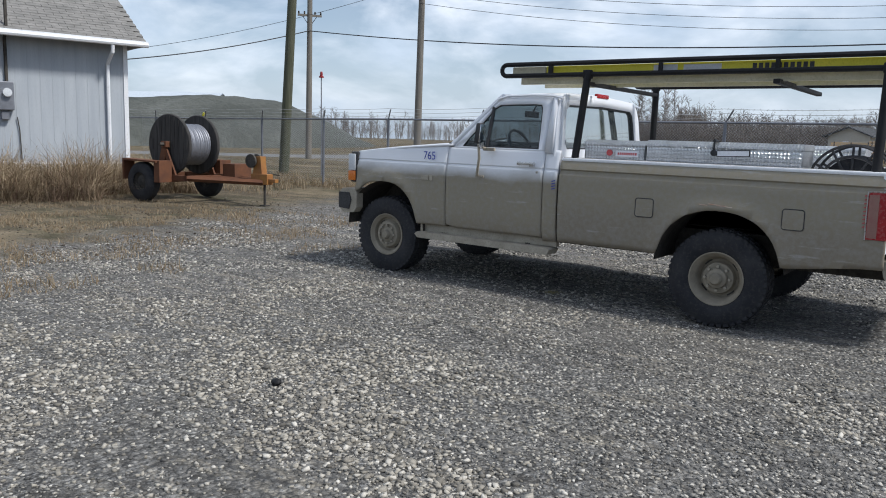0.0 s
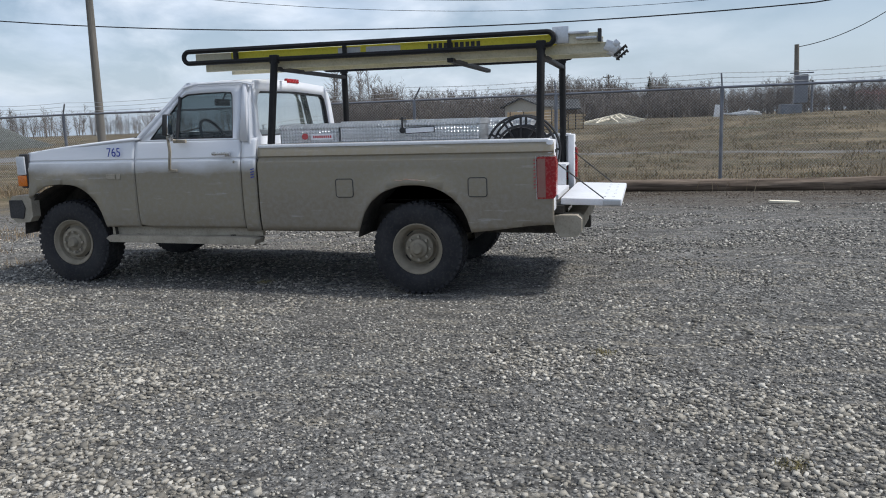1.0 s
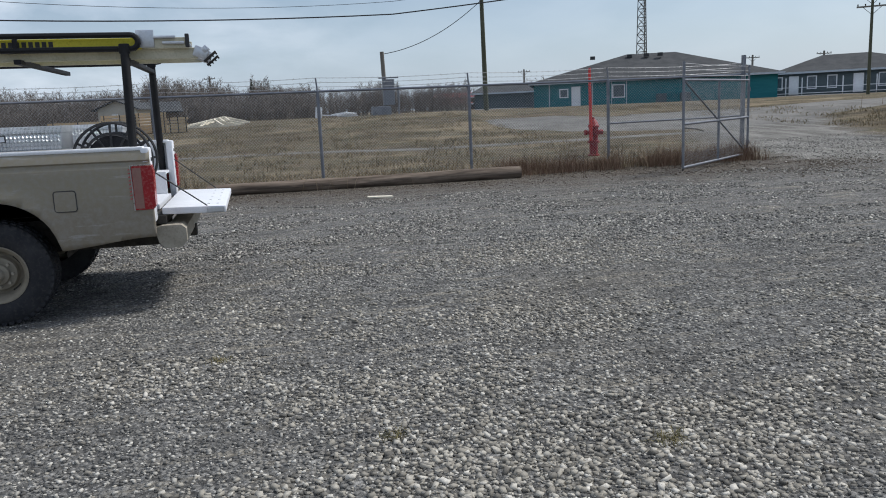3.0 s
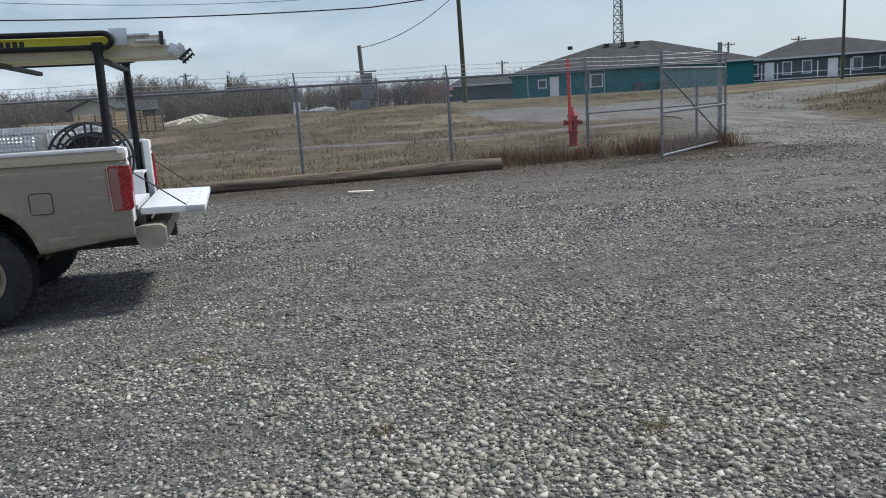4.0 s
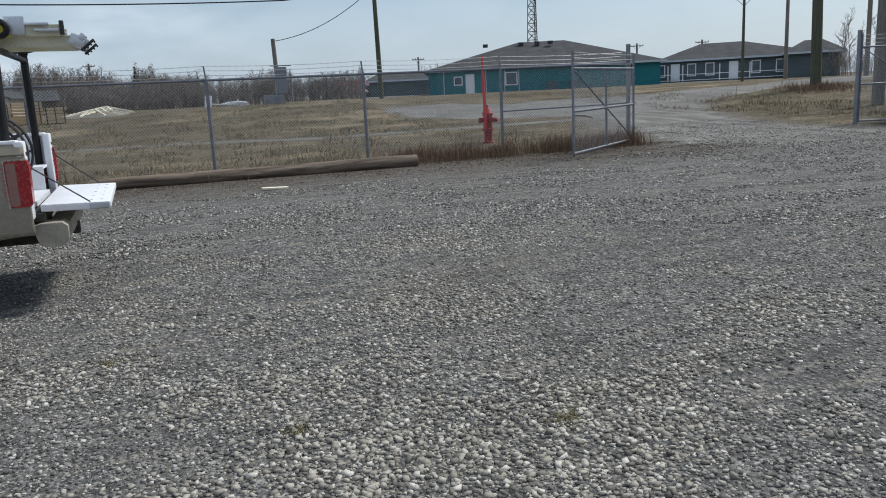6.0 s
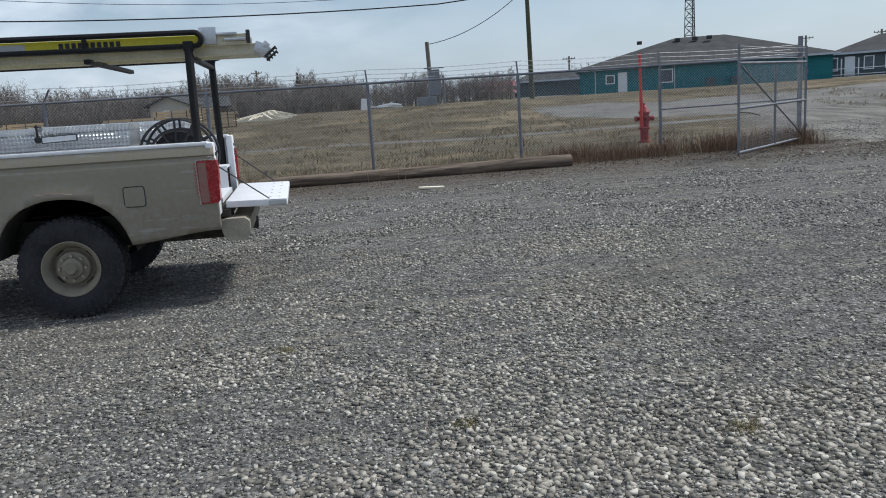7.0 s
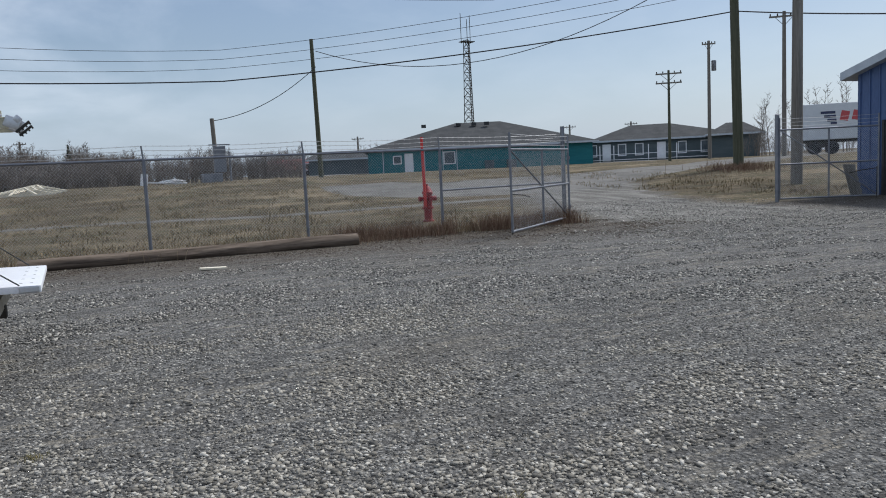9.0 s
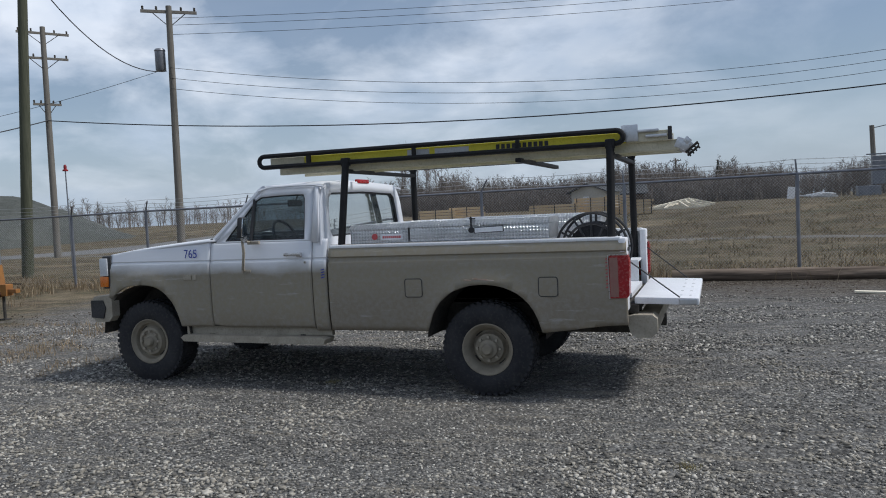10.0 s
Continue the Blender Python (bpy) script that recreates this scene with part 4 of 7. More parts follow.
# rear lamps
for s in (0, 1):
    f = (lambda y: y) if s == 0 else (lambda y: W - y)
    bm = bmesh.new()
    prism(bm, [(1.005, 0.775), (1.0, 1.09), (1.012, 1.10), (1.142, 1.10), (1.152, 1.05), (1.148, 0.80), (1.13, 0.775)], f(-0.006), f(0.10))
    lamp = part("tail_light", bm, RED_LENS, truck, "red tail light lens")
    bm = bmesh.new()
    prism(bm, [(1.008, 0.785), (1.005, 1.085), (1.066, 1.085), (1.07, 0.785)], f(-0.009), f(0.02))
    part("dusty_lens", bm, surface("dusty_lens", (0.27, 0.15, 0.12), (0.25, 0.10, 0.085), 0.6), lamp, "dust-covered half of the lens")
    bm = bmesh.new()
    tube(bm, [(1.0, f(-0.004), 0.77), (0.994, f(-0.004), 1.105), (1.14, f(-0.004), 1.108)], 0.006, 5)
    part("lamp_trim", bm, CHROME, lamp, "pale lamp trim")

# filler doors with dark seams, body seams
for cx in (-0.60, 0.528):
    bm = bmesh.new()
    pts = []
    for qx, qz, a0 in ((1, 1, 0), (-1, 1, 90), (-1, -1, 180), (1, -1, 270)):
        for k in range(5):
            a = radians(a0 + 22.5 * k)
            pts.append((cx + qx * 0.055 + 0.02 * math.cos(a), 0.868 + qz * 0.055 + 0.02 * math.sin(a)))
    tube(bm, [(u, -0.003, v) for u, v in pts], 0.0038, 5, closed=True)
    cover = part("filler_seam", bm, DARK_PLASTIC, truck, "dark seam round the filler door")
    bm = bmesh.new()
    prism(bm, pts, -0.004, 0.01)
    part("filler_door", bm, PAINT, cover, "dust-coated filler door")

# tailgate, lowered flat
bm = bmesh.new()
box(bm, (1.40, 1.0, 0.725), (0.48, 1.56, 0.055), (0, 1.5, 0), 0.012)
tail = part("tailgate", bm, WHITE, truck, "lowered white tailgate", True)
for k in range(5):
    for x in (1.50, 1.57):
        bm = bmesh.new()
        cyl(bm, (x, 0.40 + 0.3 * k, 0.743), (x, 0.40 + 0.3 * k, 0.753 - 0.0026 * (x - 1.4) * 10), 0.012, n=8)
        part("rivet", bm, DARK_PLASTIC, tail)
bm = bmesh.new()
box(bm, (1.56, 0.215, 0.72), (0.13, 0.012, 0.05), bevel=0.01)
part("end_cap", bm, ALU_PLAIN, tail, "scratched metal end plate")
for s in (0, 1):
    f = (lambda y: y) if s == 0 else (lambda y: W - y)
    bm = bmesh.new()
    tube(bm, [(1.13, f(0.14), 1.05), (1.28, f(0.17), 0.93), (1.50, f(0.21), 0.755)], 0.006, 6)
    part("tailgate_cable", bm, DARK_PLASTIC, tail, "black tailgate cable", True)
bm = bmesh.new()
prism(bm, [(1.10, 0.615), (1.16, 0.63), (1.30, 0.63), (1.335, 0.60), (1.335, 0.50), (1.29, 0.455), (1.17, 0.455), (1.13, 0.50)], 0.12, 0.34)
prism(bm, [(1.10, 0.615), (1.16, 0.63), (1.30, 0.63), (1.335, 0.60), (1.335, 0.50), (1.29, 0.455), (1.17, 0.455), (1.13, 0.50)], 1.66, 1.88)
prism(bm, [(1.18, 0.60), (1.33, 0.60), (1.335, 0.50), (1.30, 0.48), (1.18, 0.50)], 0.34, 1.66)
part("rear_bumper", bm, DUSTY, truck, "dusty dented step bumper")
bm = bmesh.new()
box(bm, (1.22, 1.0, 0.47), (0.26, 0.1, 0.1), bevel=0.01)
part("hitch", bm, UNDER, truck, "dark hitch receiver")


# wheels
def wheel(x, z, side, front):
    f = (lambda y: y) if side == 0 else (lambda y: W - y)
    sg = 1 if side == 0 else -1
    y0 = f(0.06)
    bm = bmesh.new()
    prof = [(0.20, 0.02), (0.225, 0.0), (0.28, -0.012), (0.335, -0.005), (0.366, 0.008), (0.381, 0.025), (0.383, 0.225), (0.366, 0.24), (0.335, 0.25), (0.28, 0.255), (0.21, 0.24), (0.20, 0.22)]
    lathe(bm, [(r, y0 + sg * d) for r, d in prof], "y", (x, 0, z), 48)
    w = part("wheel", bm, RUBBER, truck, "dusty all-terrain wheel", True)
    tread = bmesh.new()
    for k in range(44):
        a = 2 * math.pi * k / 44
        for j, d in enumerate((0.022, 0.085, 0.165, 0.228)):
            aa = a + (j % 2) * math.pi / 44
            b = bmesh.new()
            bmesh.ops.create_cube(b, size=1.0)
            bmesh.ops.scale(b, vec=(0.024, 0.05 if 0 < j < 3 else 0.034, 0.034), verts=b.verts)
            mtx = Matrix.Translation((x, y0 + sg * d, z)) @ Matrix.Rotation(aa, 4, "Y") @ Matrix.Translation((0.378 if 0 < j < 3 else 0.370, 0, 0))
            bmesh.ops.transform(b, matrix=mtx, verts=b.verts)
            join(tread, b)
    tagged(part("tread", tread, RUBBER, w, "chunky tyre tread blocks"), kind="stuff")
    bm = bmesh.new()
    if front:
        rim = [(0.212, 0.012), (0.214, 0.0), (0.205, 0.0), (0.196, 0.012), (0.176, 0.025), (0.166, 0.06), (0.150, 0.062), (0.128, 0.02), (0.105, 0.016), (0.095, 0.03), (0.0, 0.03)]
    else:
        rim = [(0.212, 0.012), (0.214, 0.0), (0.205, 0.0), (0.196, 0.012), (0.176, 0.03), (0.166, 0.085), (0.150, 0.115), (0.132, 0.105), (0.120, 0.062), (0.085, 0.055), (0.0, 0.055)]
    lathe(bm, [(r, y0 + sg * d) for r, d in rim], "y", (x, 0, z), 40)
    rimp = part("rim", bm, RIM, w, "dust-coated steel rim", True)
    bm = bmesh.new()
    hub = [(0.0, -0.03), (0.035, -0.03), (0.045, -0.02), (0.05, 0.01), (0.075, 0.02), (0.08, 0.04)]
    lathe(bm, [(r, y0 + sg * d) for r, d in hub], "y", (x, 0, z), 20)
    part("hub_cap", bm, RIM, rimp, "dusty hub", True)
    for k in range(8):
        bm = bmesh.new()
        a = 2 * math.pi * k / 8
        px, pz = x + 0.095 * math.cos(a), z + 0.095 * math.sin(a)
        cyl(bm, (px, y0 + sg * (0.0 if front else 0.03), pz), (px, y0 + sg * 0.06, pz), 0.012, n=6)
        part("lug_nut", bm, DUSTY, rimp)
    for k in range(4):
        bm = bmesh.new()
        a0 = 2 * math.pi * (k + 0.3) / 4
        tube(bm, [(x + 0.152 * math.cos(a0 + 0.11 * i), y0 + sg * (0.062 if front else 0.110), z + 0.152 * math.sin(a0 + 0.11 * i)) for i in range(5)], 0.008, 5)
        part("rim_slot", bm, UNDER, rimp, "dark rim slot")


for side in (0, 1):
    wheel(HUB_F[0], HUB_F[1], side, True)
    wheel(HUB_R[0], HUB_R[1], side, False)

# cab interior
bm = bmesh.new()
box(bm, (-1.75, 1.0, 0.98), (0.55, 1.6, 0.22), bevel=0.05)
box(bm, (-1.53, 1.0, 1.16), (0.16, 1.6, 0.40), (0, -8, 0), 0.05)
part("bench_seat", bm, SEAT_CLOTH, truck, "dark cloth bench seat", True)
bm = bmesh.new()
box(bm, (-2.30, 1.0, 1.22), (0.34, 1.74, 0.20), bevel=0.05)
box(bm, (-2.20, 0.42, 1.30), (0.22, 0.40, 0.09), bevel=0.04)
box(bm, (-2.40, 1.0, 1.31), (0.22, 1.70, 0.10), bevel=0.03)
part("dashboard", bm, DARK_PLASTIC, truck, "dark dashboard", True)
bm = bmesh.new()
sw = [Vector((-2.00, 0.48, 1.30)) + Matrix.Rotation(radians(-28), 3, "Y") @ Vector((0, 0.19 * math.cos(a), 0.19 * math.sin(a))) for a in np.linspace(0, 2 * math.pi, 28, endpoint=False)]
tube(bm, sw, 0.014, 7, closed=True)
for a in (0.2, math.pi - 0.2, -math.pi / 2):
    p = Vector((-2.00, 0.48, 1.30)) + Matrix.Rotation(radians(-28), 3, "Y") @ Vector((0, 0.19 * math.cos(a), 0.19 * math.sin(a)))
    cyl(bm, (-2.01, 0.48, 1.295), p, 0.014, n=6)
cyl(bm, (-2.25, 0.48, 1.17), (-1.99, 0.48, 1.305), 0.03, n=8)
part("steering_wheel", bm, DARK_PLASTIC, truck, "black steering wheel", True)
bm = bmesh.new()
box(bm, (-2.13, 0.88, 1.635), (0.03, 0.25, 0.065), bevel=0.012)
cyl(bm, (-2.12, 0.88, 1.66), (-2.06, 0.90, 1.79), 0.008, n=6)
part("rear_view_mirror", bm, DARK_PLASTIC, truck, "interior rear-view mirror", True)
bm = bmesh.new()
box(bm, (-1.95, 1.0, 0.60), (1.1, 1.85, 0.05))
box(bm, (-2.48, 1.0, 0.95), (0.05, 1.80, 0.65))
part("cab_floor", bm, UNDER, truck, "dark cab floor and firewall")

for y in (0.10, W - 0.10):
    bm = bmesh.new()
    box(bm, (-1.98, y, 0.98), (0.95, 0.05, 0.66), bevel=0.01)
    part("door_trim", bm, SEAT_CLOTH, truck, "dark inner door trim")

# fleet number on the fender, badge, side stripes
fc = bpy.data.curves.new("fleet_number", "FONT")
fc.body, fc.size, fc.extrude = "765", 0.112, 0.001
fc.align_x, fc.align_y = "CENTER", "CENTER"
fo = new("fleet_number_text", fc)
dg = bpy.context.evaluated_depsgraph_get()
me = bpy.data.meshes.new_from_object(fo.evaluated_get(dg))
bpy.data.objects.remove(fo)
me.transform(pose(-2.748, cab_y(1.19) - 0.020, 1.197, 90, 0, 0) @ Matrix.Diagonal((0.95, 1, 1, 1)))
me.materials.clear()
me.materials.append(BLUE_DECAL)
num = new("fleet_number", me)
num.parent = truck
num["label"] = "blue number 765 on the fender"
bm = bmesh.new()
box(bm, (-2.80, -0.004, 0.985), (0.10, 0.008, 0.045), bevel=0.003)
box(bm, (-2.715, -0.004, 0.985), (0.04, 0.008, 0.05), bevel=0.003)
part("fender_badge", bm, DUSTY, truck, "dusty plain fender badge")
bm = bmesh.new()
for k, z in enumerate((1.035, 1.012, 0.99, 0.967)):
    box(bm, (-1.385, cab_y(z) - 0.003, z), (0.035, 0.004, 0.008), (0, -14, 0))
part("pillar_stripe", bm, BLUE_DECAL, truck, "blue stripes on the cab corner")
bm = bmesh.new()
for k in range(9):
    box(bm, (0.985, side_y(0.86 + 0.027 * k) - 0.003, 0.86 + 0.027 * k), (0.02, 0.004, 0.008), (0, -14, 0))
part("bed_stripe", bm, RED_DECAL, truck, "red stripes beside the tail light")
bm = bmesh.new()
for a, b, z in ((-0.08, 0.05, 0.935), (-0.02, 0.10, 0.928), (-0.15, -0.09, 0.93)):
    box(bm, ((a + b) / 2, -0.026, z), (b - a, 0.004, 0.006), (0, 4, 0))
part("rust_scrape", bm, surface("scraped_primer", (0.45, 0.22, 0.13), (0.6, 0.52, 0.45), 0.7, 0, 20, 90), truck, "rusty scrape over the wheel arch")


# the cab and the bed's front end sit 5 cm ahead of their first layout
def body_shift(x):
    return -0.05 * smoothstep(-3.25, -2.62, x) * (1 - smoothstep(-1.36, -0.95, x))


for ob in truck.children_recursive:
    if ob.type == "MESH" and not ob.name.startswith(("wheel", "tread", "rim", "hub", "lug", "axle")):
        for v in ob.data.vertices:
            v.co.x += body_shift(v.co.x)


# ---- ladder rack and load ----
rack = thing("ladder_rack", "black tubular ladder rack over the truck bed", "ladder rack", (0, 0, -0.015), ry=TILT_DEG)
RZ = 1.955
for s in (0, 1):
    f = (lambda y: y) if s == 0 else (lambda y: W - y)
    bm = bmesh.new()
    y = f(0.20)
    x0, x1, z0, z1 = -2.13, 1.115, RZ, RZ + 0.10
    if s:                                                   # the far side has a single rail with turned-up ends
        tube(bm, [(-1.50, y, RZ + 0.03), (-1.46, y, RZ + 0.004), (-1.40, y, RZ)] + [(-1.40 + 0.42 * k, y, RZ) for k in range(1, 6)] + [(1.03, y, RZ), (1.09, y, RZ + 0.01), (1.12, y, RZ + 0.035)], 0.021, 8)
        part("side_rail", bm, BLACK, rack, "black far side rail", True)
    else:
        pts = [(x0 + 0.05, y, z0)] + [(x0 + 0.05 - 0.05 * math.sin(a), y, (z0 + z1) / 2 - 0.05 * math.cos(a)) for a in np.linspace(0.4, math.pi - 0.4, 6)]
        pts += [(x0 + 0.05, y, z1)] + [(x0 + (x1 - x0) * k / 8, y, z1) for k in range(1, 8)] + [(x1 - 0.05, y, z1)]
        pts += [(x1 - 0.05 + 0.05 * math.sin(a), y, (z0 + z1) / 2 + 0.05 * math.cos(a)) for a in np.linspace(0.4, math.pi - 0.4, 6)]
        pts += [(x1 - 0.05, y, z0)] + [(x0 + (x1 - x0) * k / 8, y, z0) for k in range(7, 0, -1)]
        tube(bm, pts, 0.021, 8, closed=True)
        part("side_loop", bm, BLACK, rack, "black side rail loop", True)
    for x in (-1.62, -0.62, 0.28):
        if s:
            continue
        bm = bmesh.new()
        box(bm, (x, y, RZ + 0.05), (0.03, 0.03, 0.10))
        part("spacer", bm, BLACK, rack)
    for x, lean in ((-1.262, -0.03), (1.015, 0.0)):
        bm = bmesh.new()
        cyl(bm, (x, y, RZ), (x + lean, f(0.10 if s == 0 else 0.12), 0.78 if s else 1.235), 0.032, n=10)
        part("post", bm, BLACK, rack, "black rack post", True)
        bm = bmesh.new()
        box(bm, (x, y, RZ + 0.0), (0.075, 0.06, 0.075), bevel=0.012)
        part("bracket", bm, BLACK, rack, "black clamp bracket", True)
for x in (-1.262, 0.28, 1.015):
    bm = bmesh.new()
    box(bm, (x, 1.0, RZ - 0.078), (0.05, 1.60, 0.035), bevel=0.006)
    part("cross_bar", bm, BLACK, rack, "rack cross bar")

ladder = thing("extension_ladder", "yellow fibreglass extension ladder on the rack", "ladder", (0, 0, -0.015), ry=TILT_DEG)
LZ = RZ + 0.055
for y, x0, x1, dz, m in ((0.27, -2.05, 1.47, 0.0, None), (0.63, -2.05, 1.47, 0.0, None), (0.31, -1.98, 1.53, -0.074, None), (0.76, -1.98, 1.53, -0.074, None)):
    for a, b, mt, lb in (((x0, x1, CREAM, "faded cream base section rail"),) if dz else ((x0, -1.70, CREAM, "faded cream rail end"), (-1.70, x1 - 0.34, YELLOW, "yellow ladder rail"), (x1 - 0.34, x1, CREAM, "faded cream rail end"))):
        bm = bmesh.new()
        box(bm, ((a + b) / 2, y, LZ + dz - 0.012), (b - a - 0.002, 0.03, 0.082), bevel=0.006)
        part("rail", bm, mt, ladder, lb)
for k in range(12):
    x = -1.9 + 0.305 * k
    bm = bmesh.new()
    cyl(bm, (x, 0.28, LZ - 0.01), (x, 0.62, LZ - 0.01), 0.015, n=8)
    part("rung", bm, ALU_PLAIN, ladder, "aluminium rung", True)
for y in (0.31, 0.76):
    bm = bmesh.new()
    box(bm, (1.55, y, LZ - 0.085), (0.11, 0.045, 0.085), (0, 22, 0), 0.012)
    box(bm, (1.585, y, LZ - 0.06), (0.05, 0.05, 0.05), (0, 45, 0), 0.01)
    foot = part("ladder_foot", bm, ALU_PLAIN, ladder, "grey metal ladder foot", True)
    bm = bmesh.new()
    box(bm, (1.615, y, LZ - 0.115), (0.12, 0.06, 0.016), (0, -40, 0), 0.005)
    for k in range(4):
        box(bm, (1.59 + 0.024 * k, y, LZ - 0.152 + 0.020 * k), (0.012, 0.06, 0.014), (0, -40, 0))
    part("rubber_pad", bm, UNDER, foot, "grey ribbed rubber pad")
bm = bmesh.new()
box(bm, (1.46, 0.27, LZ + 0.005), (0.03, 0.045, 0.10), bevel=0.006)
part("rail_cap", bm, DARK_PLASTIC, ladder, "black rail end cap")
bm = bmesh.new()
box(bm, (1.16, 0.25, LZ + 0.02), (0.13, 0.02, 0.13), bevel=0.01)
box(bm, (1.30, 0.245, LZ + 0.03), (0.16, 0.03, 0.022), bevel=0.008)
box(bm, (1.36, 0.245, LZ - 0.012), (0.16, 0.03, 0.022), bevel=0.008)
part("rung_lock", bm, ALU_PLAIN, ladder, "silver rung lock bracket", True)
bm = bmesh.new()
for k in range(10):
    box(bm, (0.10 + 0.045 * k, 0.2535, LZ - 0.01), (0.03, 0.003, 0.038))
part("rail_lettering", bm, DARK_PLASTIC, ladder, "dark lettering bars on the rail")
bm = bmesh.new()
box(bm, (-0.60, 0.2535, LZ - 0.01), (0.20, 0.003, 0.05))
box(bm, (-0.30, 0.2535, LZ - 0.01), (0.30, 0.003, 0.045))
part("rail_label", bm, GREY_DECAL, ladder, "pale worn sticker on the rail")
bm = bmesh.new()
box(bm, (-1.66, 0.252, LZ - 0.012), (0.035, 0.006, 0.084))
part("rail_band", bm, DARK_PLASTIC, ladder, "black band on the rail")


def tool_box(label, x0, x1, y0, y1, z0, z1, group="aluminium tool boxes"):
    b = thing("tool_box", label, "tool box", ((x0 + x1) / 2, (y0 + y1) / 2, z0 - 0.012), ry=TILT_DEG, group=group)
    lx, ly, h = x1 - x0, y1 - y0, z1 - z0
    bm = bmesh.new()
    box(bm, (0, 0, h * 0.36), (lx, ly, h * 0.72), bevel=0.006)
    part("body", bm, ALU, b, "diamond plate box body", True)
    bm = bmesh.new()
    a = [(-ly / 2 - 0.008, h * 0.72), (-ly / 2 - 0.008, h * 0.82), (-ly / 2 + 0.045, h), (ly / 2 - 0.045, h), (ly / 2 + 0.008, h * 0.82), (ly / 2 + 0.008, h * 0.72)]
    prism(bm, a, -lx / 2 - 0.008, lx / 2 + 0.008, "x")
    part("lid", bm, ALU, b, "diamond plate lid with bevelled edge")
    return b, lx, ly, h


tb, lx, ly, h = tool_box("diamond plate aluminium cross box behind the cab", -1.20, -0.665, 0.11, 1.89, 1.24, 1.405)
bm = bmesh.new()
box(bm, (0.12, -ly / 2 - 0.003, 0.055), (0.20, 0.006, 0.048), bevel=0.002)
bl = part("name_plate", bm, WHITE, tb, "pale plate with red lettering bars")
bm = bmesh.new()
for k in range(9):
    box(bm, (0.045 + 0.019 * k, -ly / 2 - 0.007, 0.055), (0.013, 0.003, 0.02))
part("plate_lettering", bm, RED_DECAL, bl, "red lettering bars")
bm = bmesh.new()
cyl(bm, (-0.035, -ly / 2 - 0.012, 0.06), (-0.035, -ly / 2, 0.06), 0.026, n=16)
part("round_badge", bm, RED_DECAL, tb, "round red badge")
tb, lx, ly, h = tool_box("long diamond plate aluminium side box on the bed rail", -0.645, 0.535, 0.105, 0.50, 1.24, 1.41)
bm = bmesh.new()
box(bm, (0.10, -ly / 2 - 0.003, 0.085), (0.25, 0.006, 0.05), (0, -2, 0), 0.003)
bl = part("name_plate", bm, DARK_PLASTIC, tb, "black framed plate with red lettering bars")
bm = bmesh.new()
box(bm, (0.10, -ly / 2 - 0.0065, 0.085), (0.235, 0.006, 0.038), (0, -2, 0))
pl2 = part("plate_face", bm, WHITE, bl, "pale plate face")
bm = bmesh.new()
cyl(bm, (-0.045, -ly / 2 - 0.02, 0.085), (-0.045, -ly / 2, 0.085), 0.024, n=14)
box(bm, (-0.045, -ly / 2 - 0.012, 0.15), (0.014, 0.012, 0.09), bevel=0.003)
box(bm, (-0.045, -ly / 2 + 0.02, 0.178), (0.03, 0.08, 0.012), bevel=0.003)
part("lid_strap", bm, DARK_PLASTIC, tb, "black lid strap and latch")
tb, lx, ly, h = tool_box("far side diamond plate box on the bed rail", -0.60, 0.75, 1.50, 1.89, 1.24, 1.41)

reel = thing("cable_reel", "dark open-spoked cable reel standing in the bed", "cable reel", (0.79, 0.62, 1.10), ry=TILT_DEG)
for y in (0.0, 0.30):
    bm = bmesh.new()
    for r in (0.30, 0.215):
        tube(bm, [(r * math.cos(a), y, r * math.sin(a)) for a in np.linspace(0, 2 * math.pi, 40, endpoint=False)], 0.012, 6, closed=True)
    part("rim_ring", bm, DARK_PLASTIC, reel, "dark reel rim", True)
    for k in range(12):
        a = 2 * math.pi * k / 12
        bm = bmesh.new()
        cyl(bm, (0.05 * math.cos(a), y, 0.05 * math.sin(a)), (0.30 * math.cos(a), y, 0.30 * math.sin(a)), 0.010, n=6)
        part("spoke", bm, DARK_PLASTIC, reel)
bm = bmesh.new()
lathe(bm, [(0.0, 0.02), (0.20, 0.02), (0.205, 0.10), (0.20, 0.28), (0.0, 0.28)], "y", (0, 0, 0), 28)
part("wound_cable", bm, RUBBER, reel, "black wound cable", True)
bm = bmesh.new()
box(bm, (0, 0.15, -0.345), (0.5, 0.34, 0.07))
part("cradle", bm, UNDER, reel, "dark reel cradle on the bed floor")

# ---- fence ----
FY = 9.39
POST_X = [-26.6, -23.9, -21.2, -18.6, -16.0, -13.5, -11.2, -8.4, -5.6, -2.75, 0.124, 3.175, 6.22, 9.28, 12.52]
fence = thing("chain_link_fence", "galvanised chain-link fence with barbed wire on top", "fence", (0, FY, 0), kind="")
FH = 1.83
for k, x in enumerate(POST_X):
    z0 = terrain(x, FY)
    bm = bmesh.new()
    r = 0.034 if k < len(POST_X) - 1 else 0.05
    cyl(bm, (x, 0, z0 - 0.1), (x, 0, z0 + FH + (0.42 if k == len(POST_X) - 1 else 0.0)), r, n=10)
    post = part("post", bm, GALV, fence, "galvanised fence post", True)
    if k < len(POST_X) - 1:
        bm = bmesh.new()
        dx, dy = (-0.02, 0.0) if 9 < k else (0.17, -0.12)
        cyl(bm, (x, 0, z0 + FH), (x + dx, dy, z0 + FH + (0.26 if k > 9 else 0.24)), 0.017, n=6)
        part("barb_arm", bm, GALV, post, "barbed wire arm")
bm = bmesh.new()
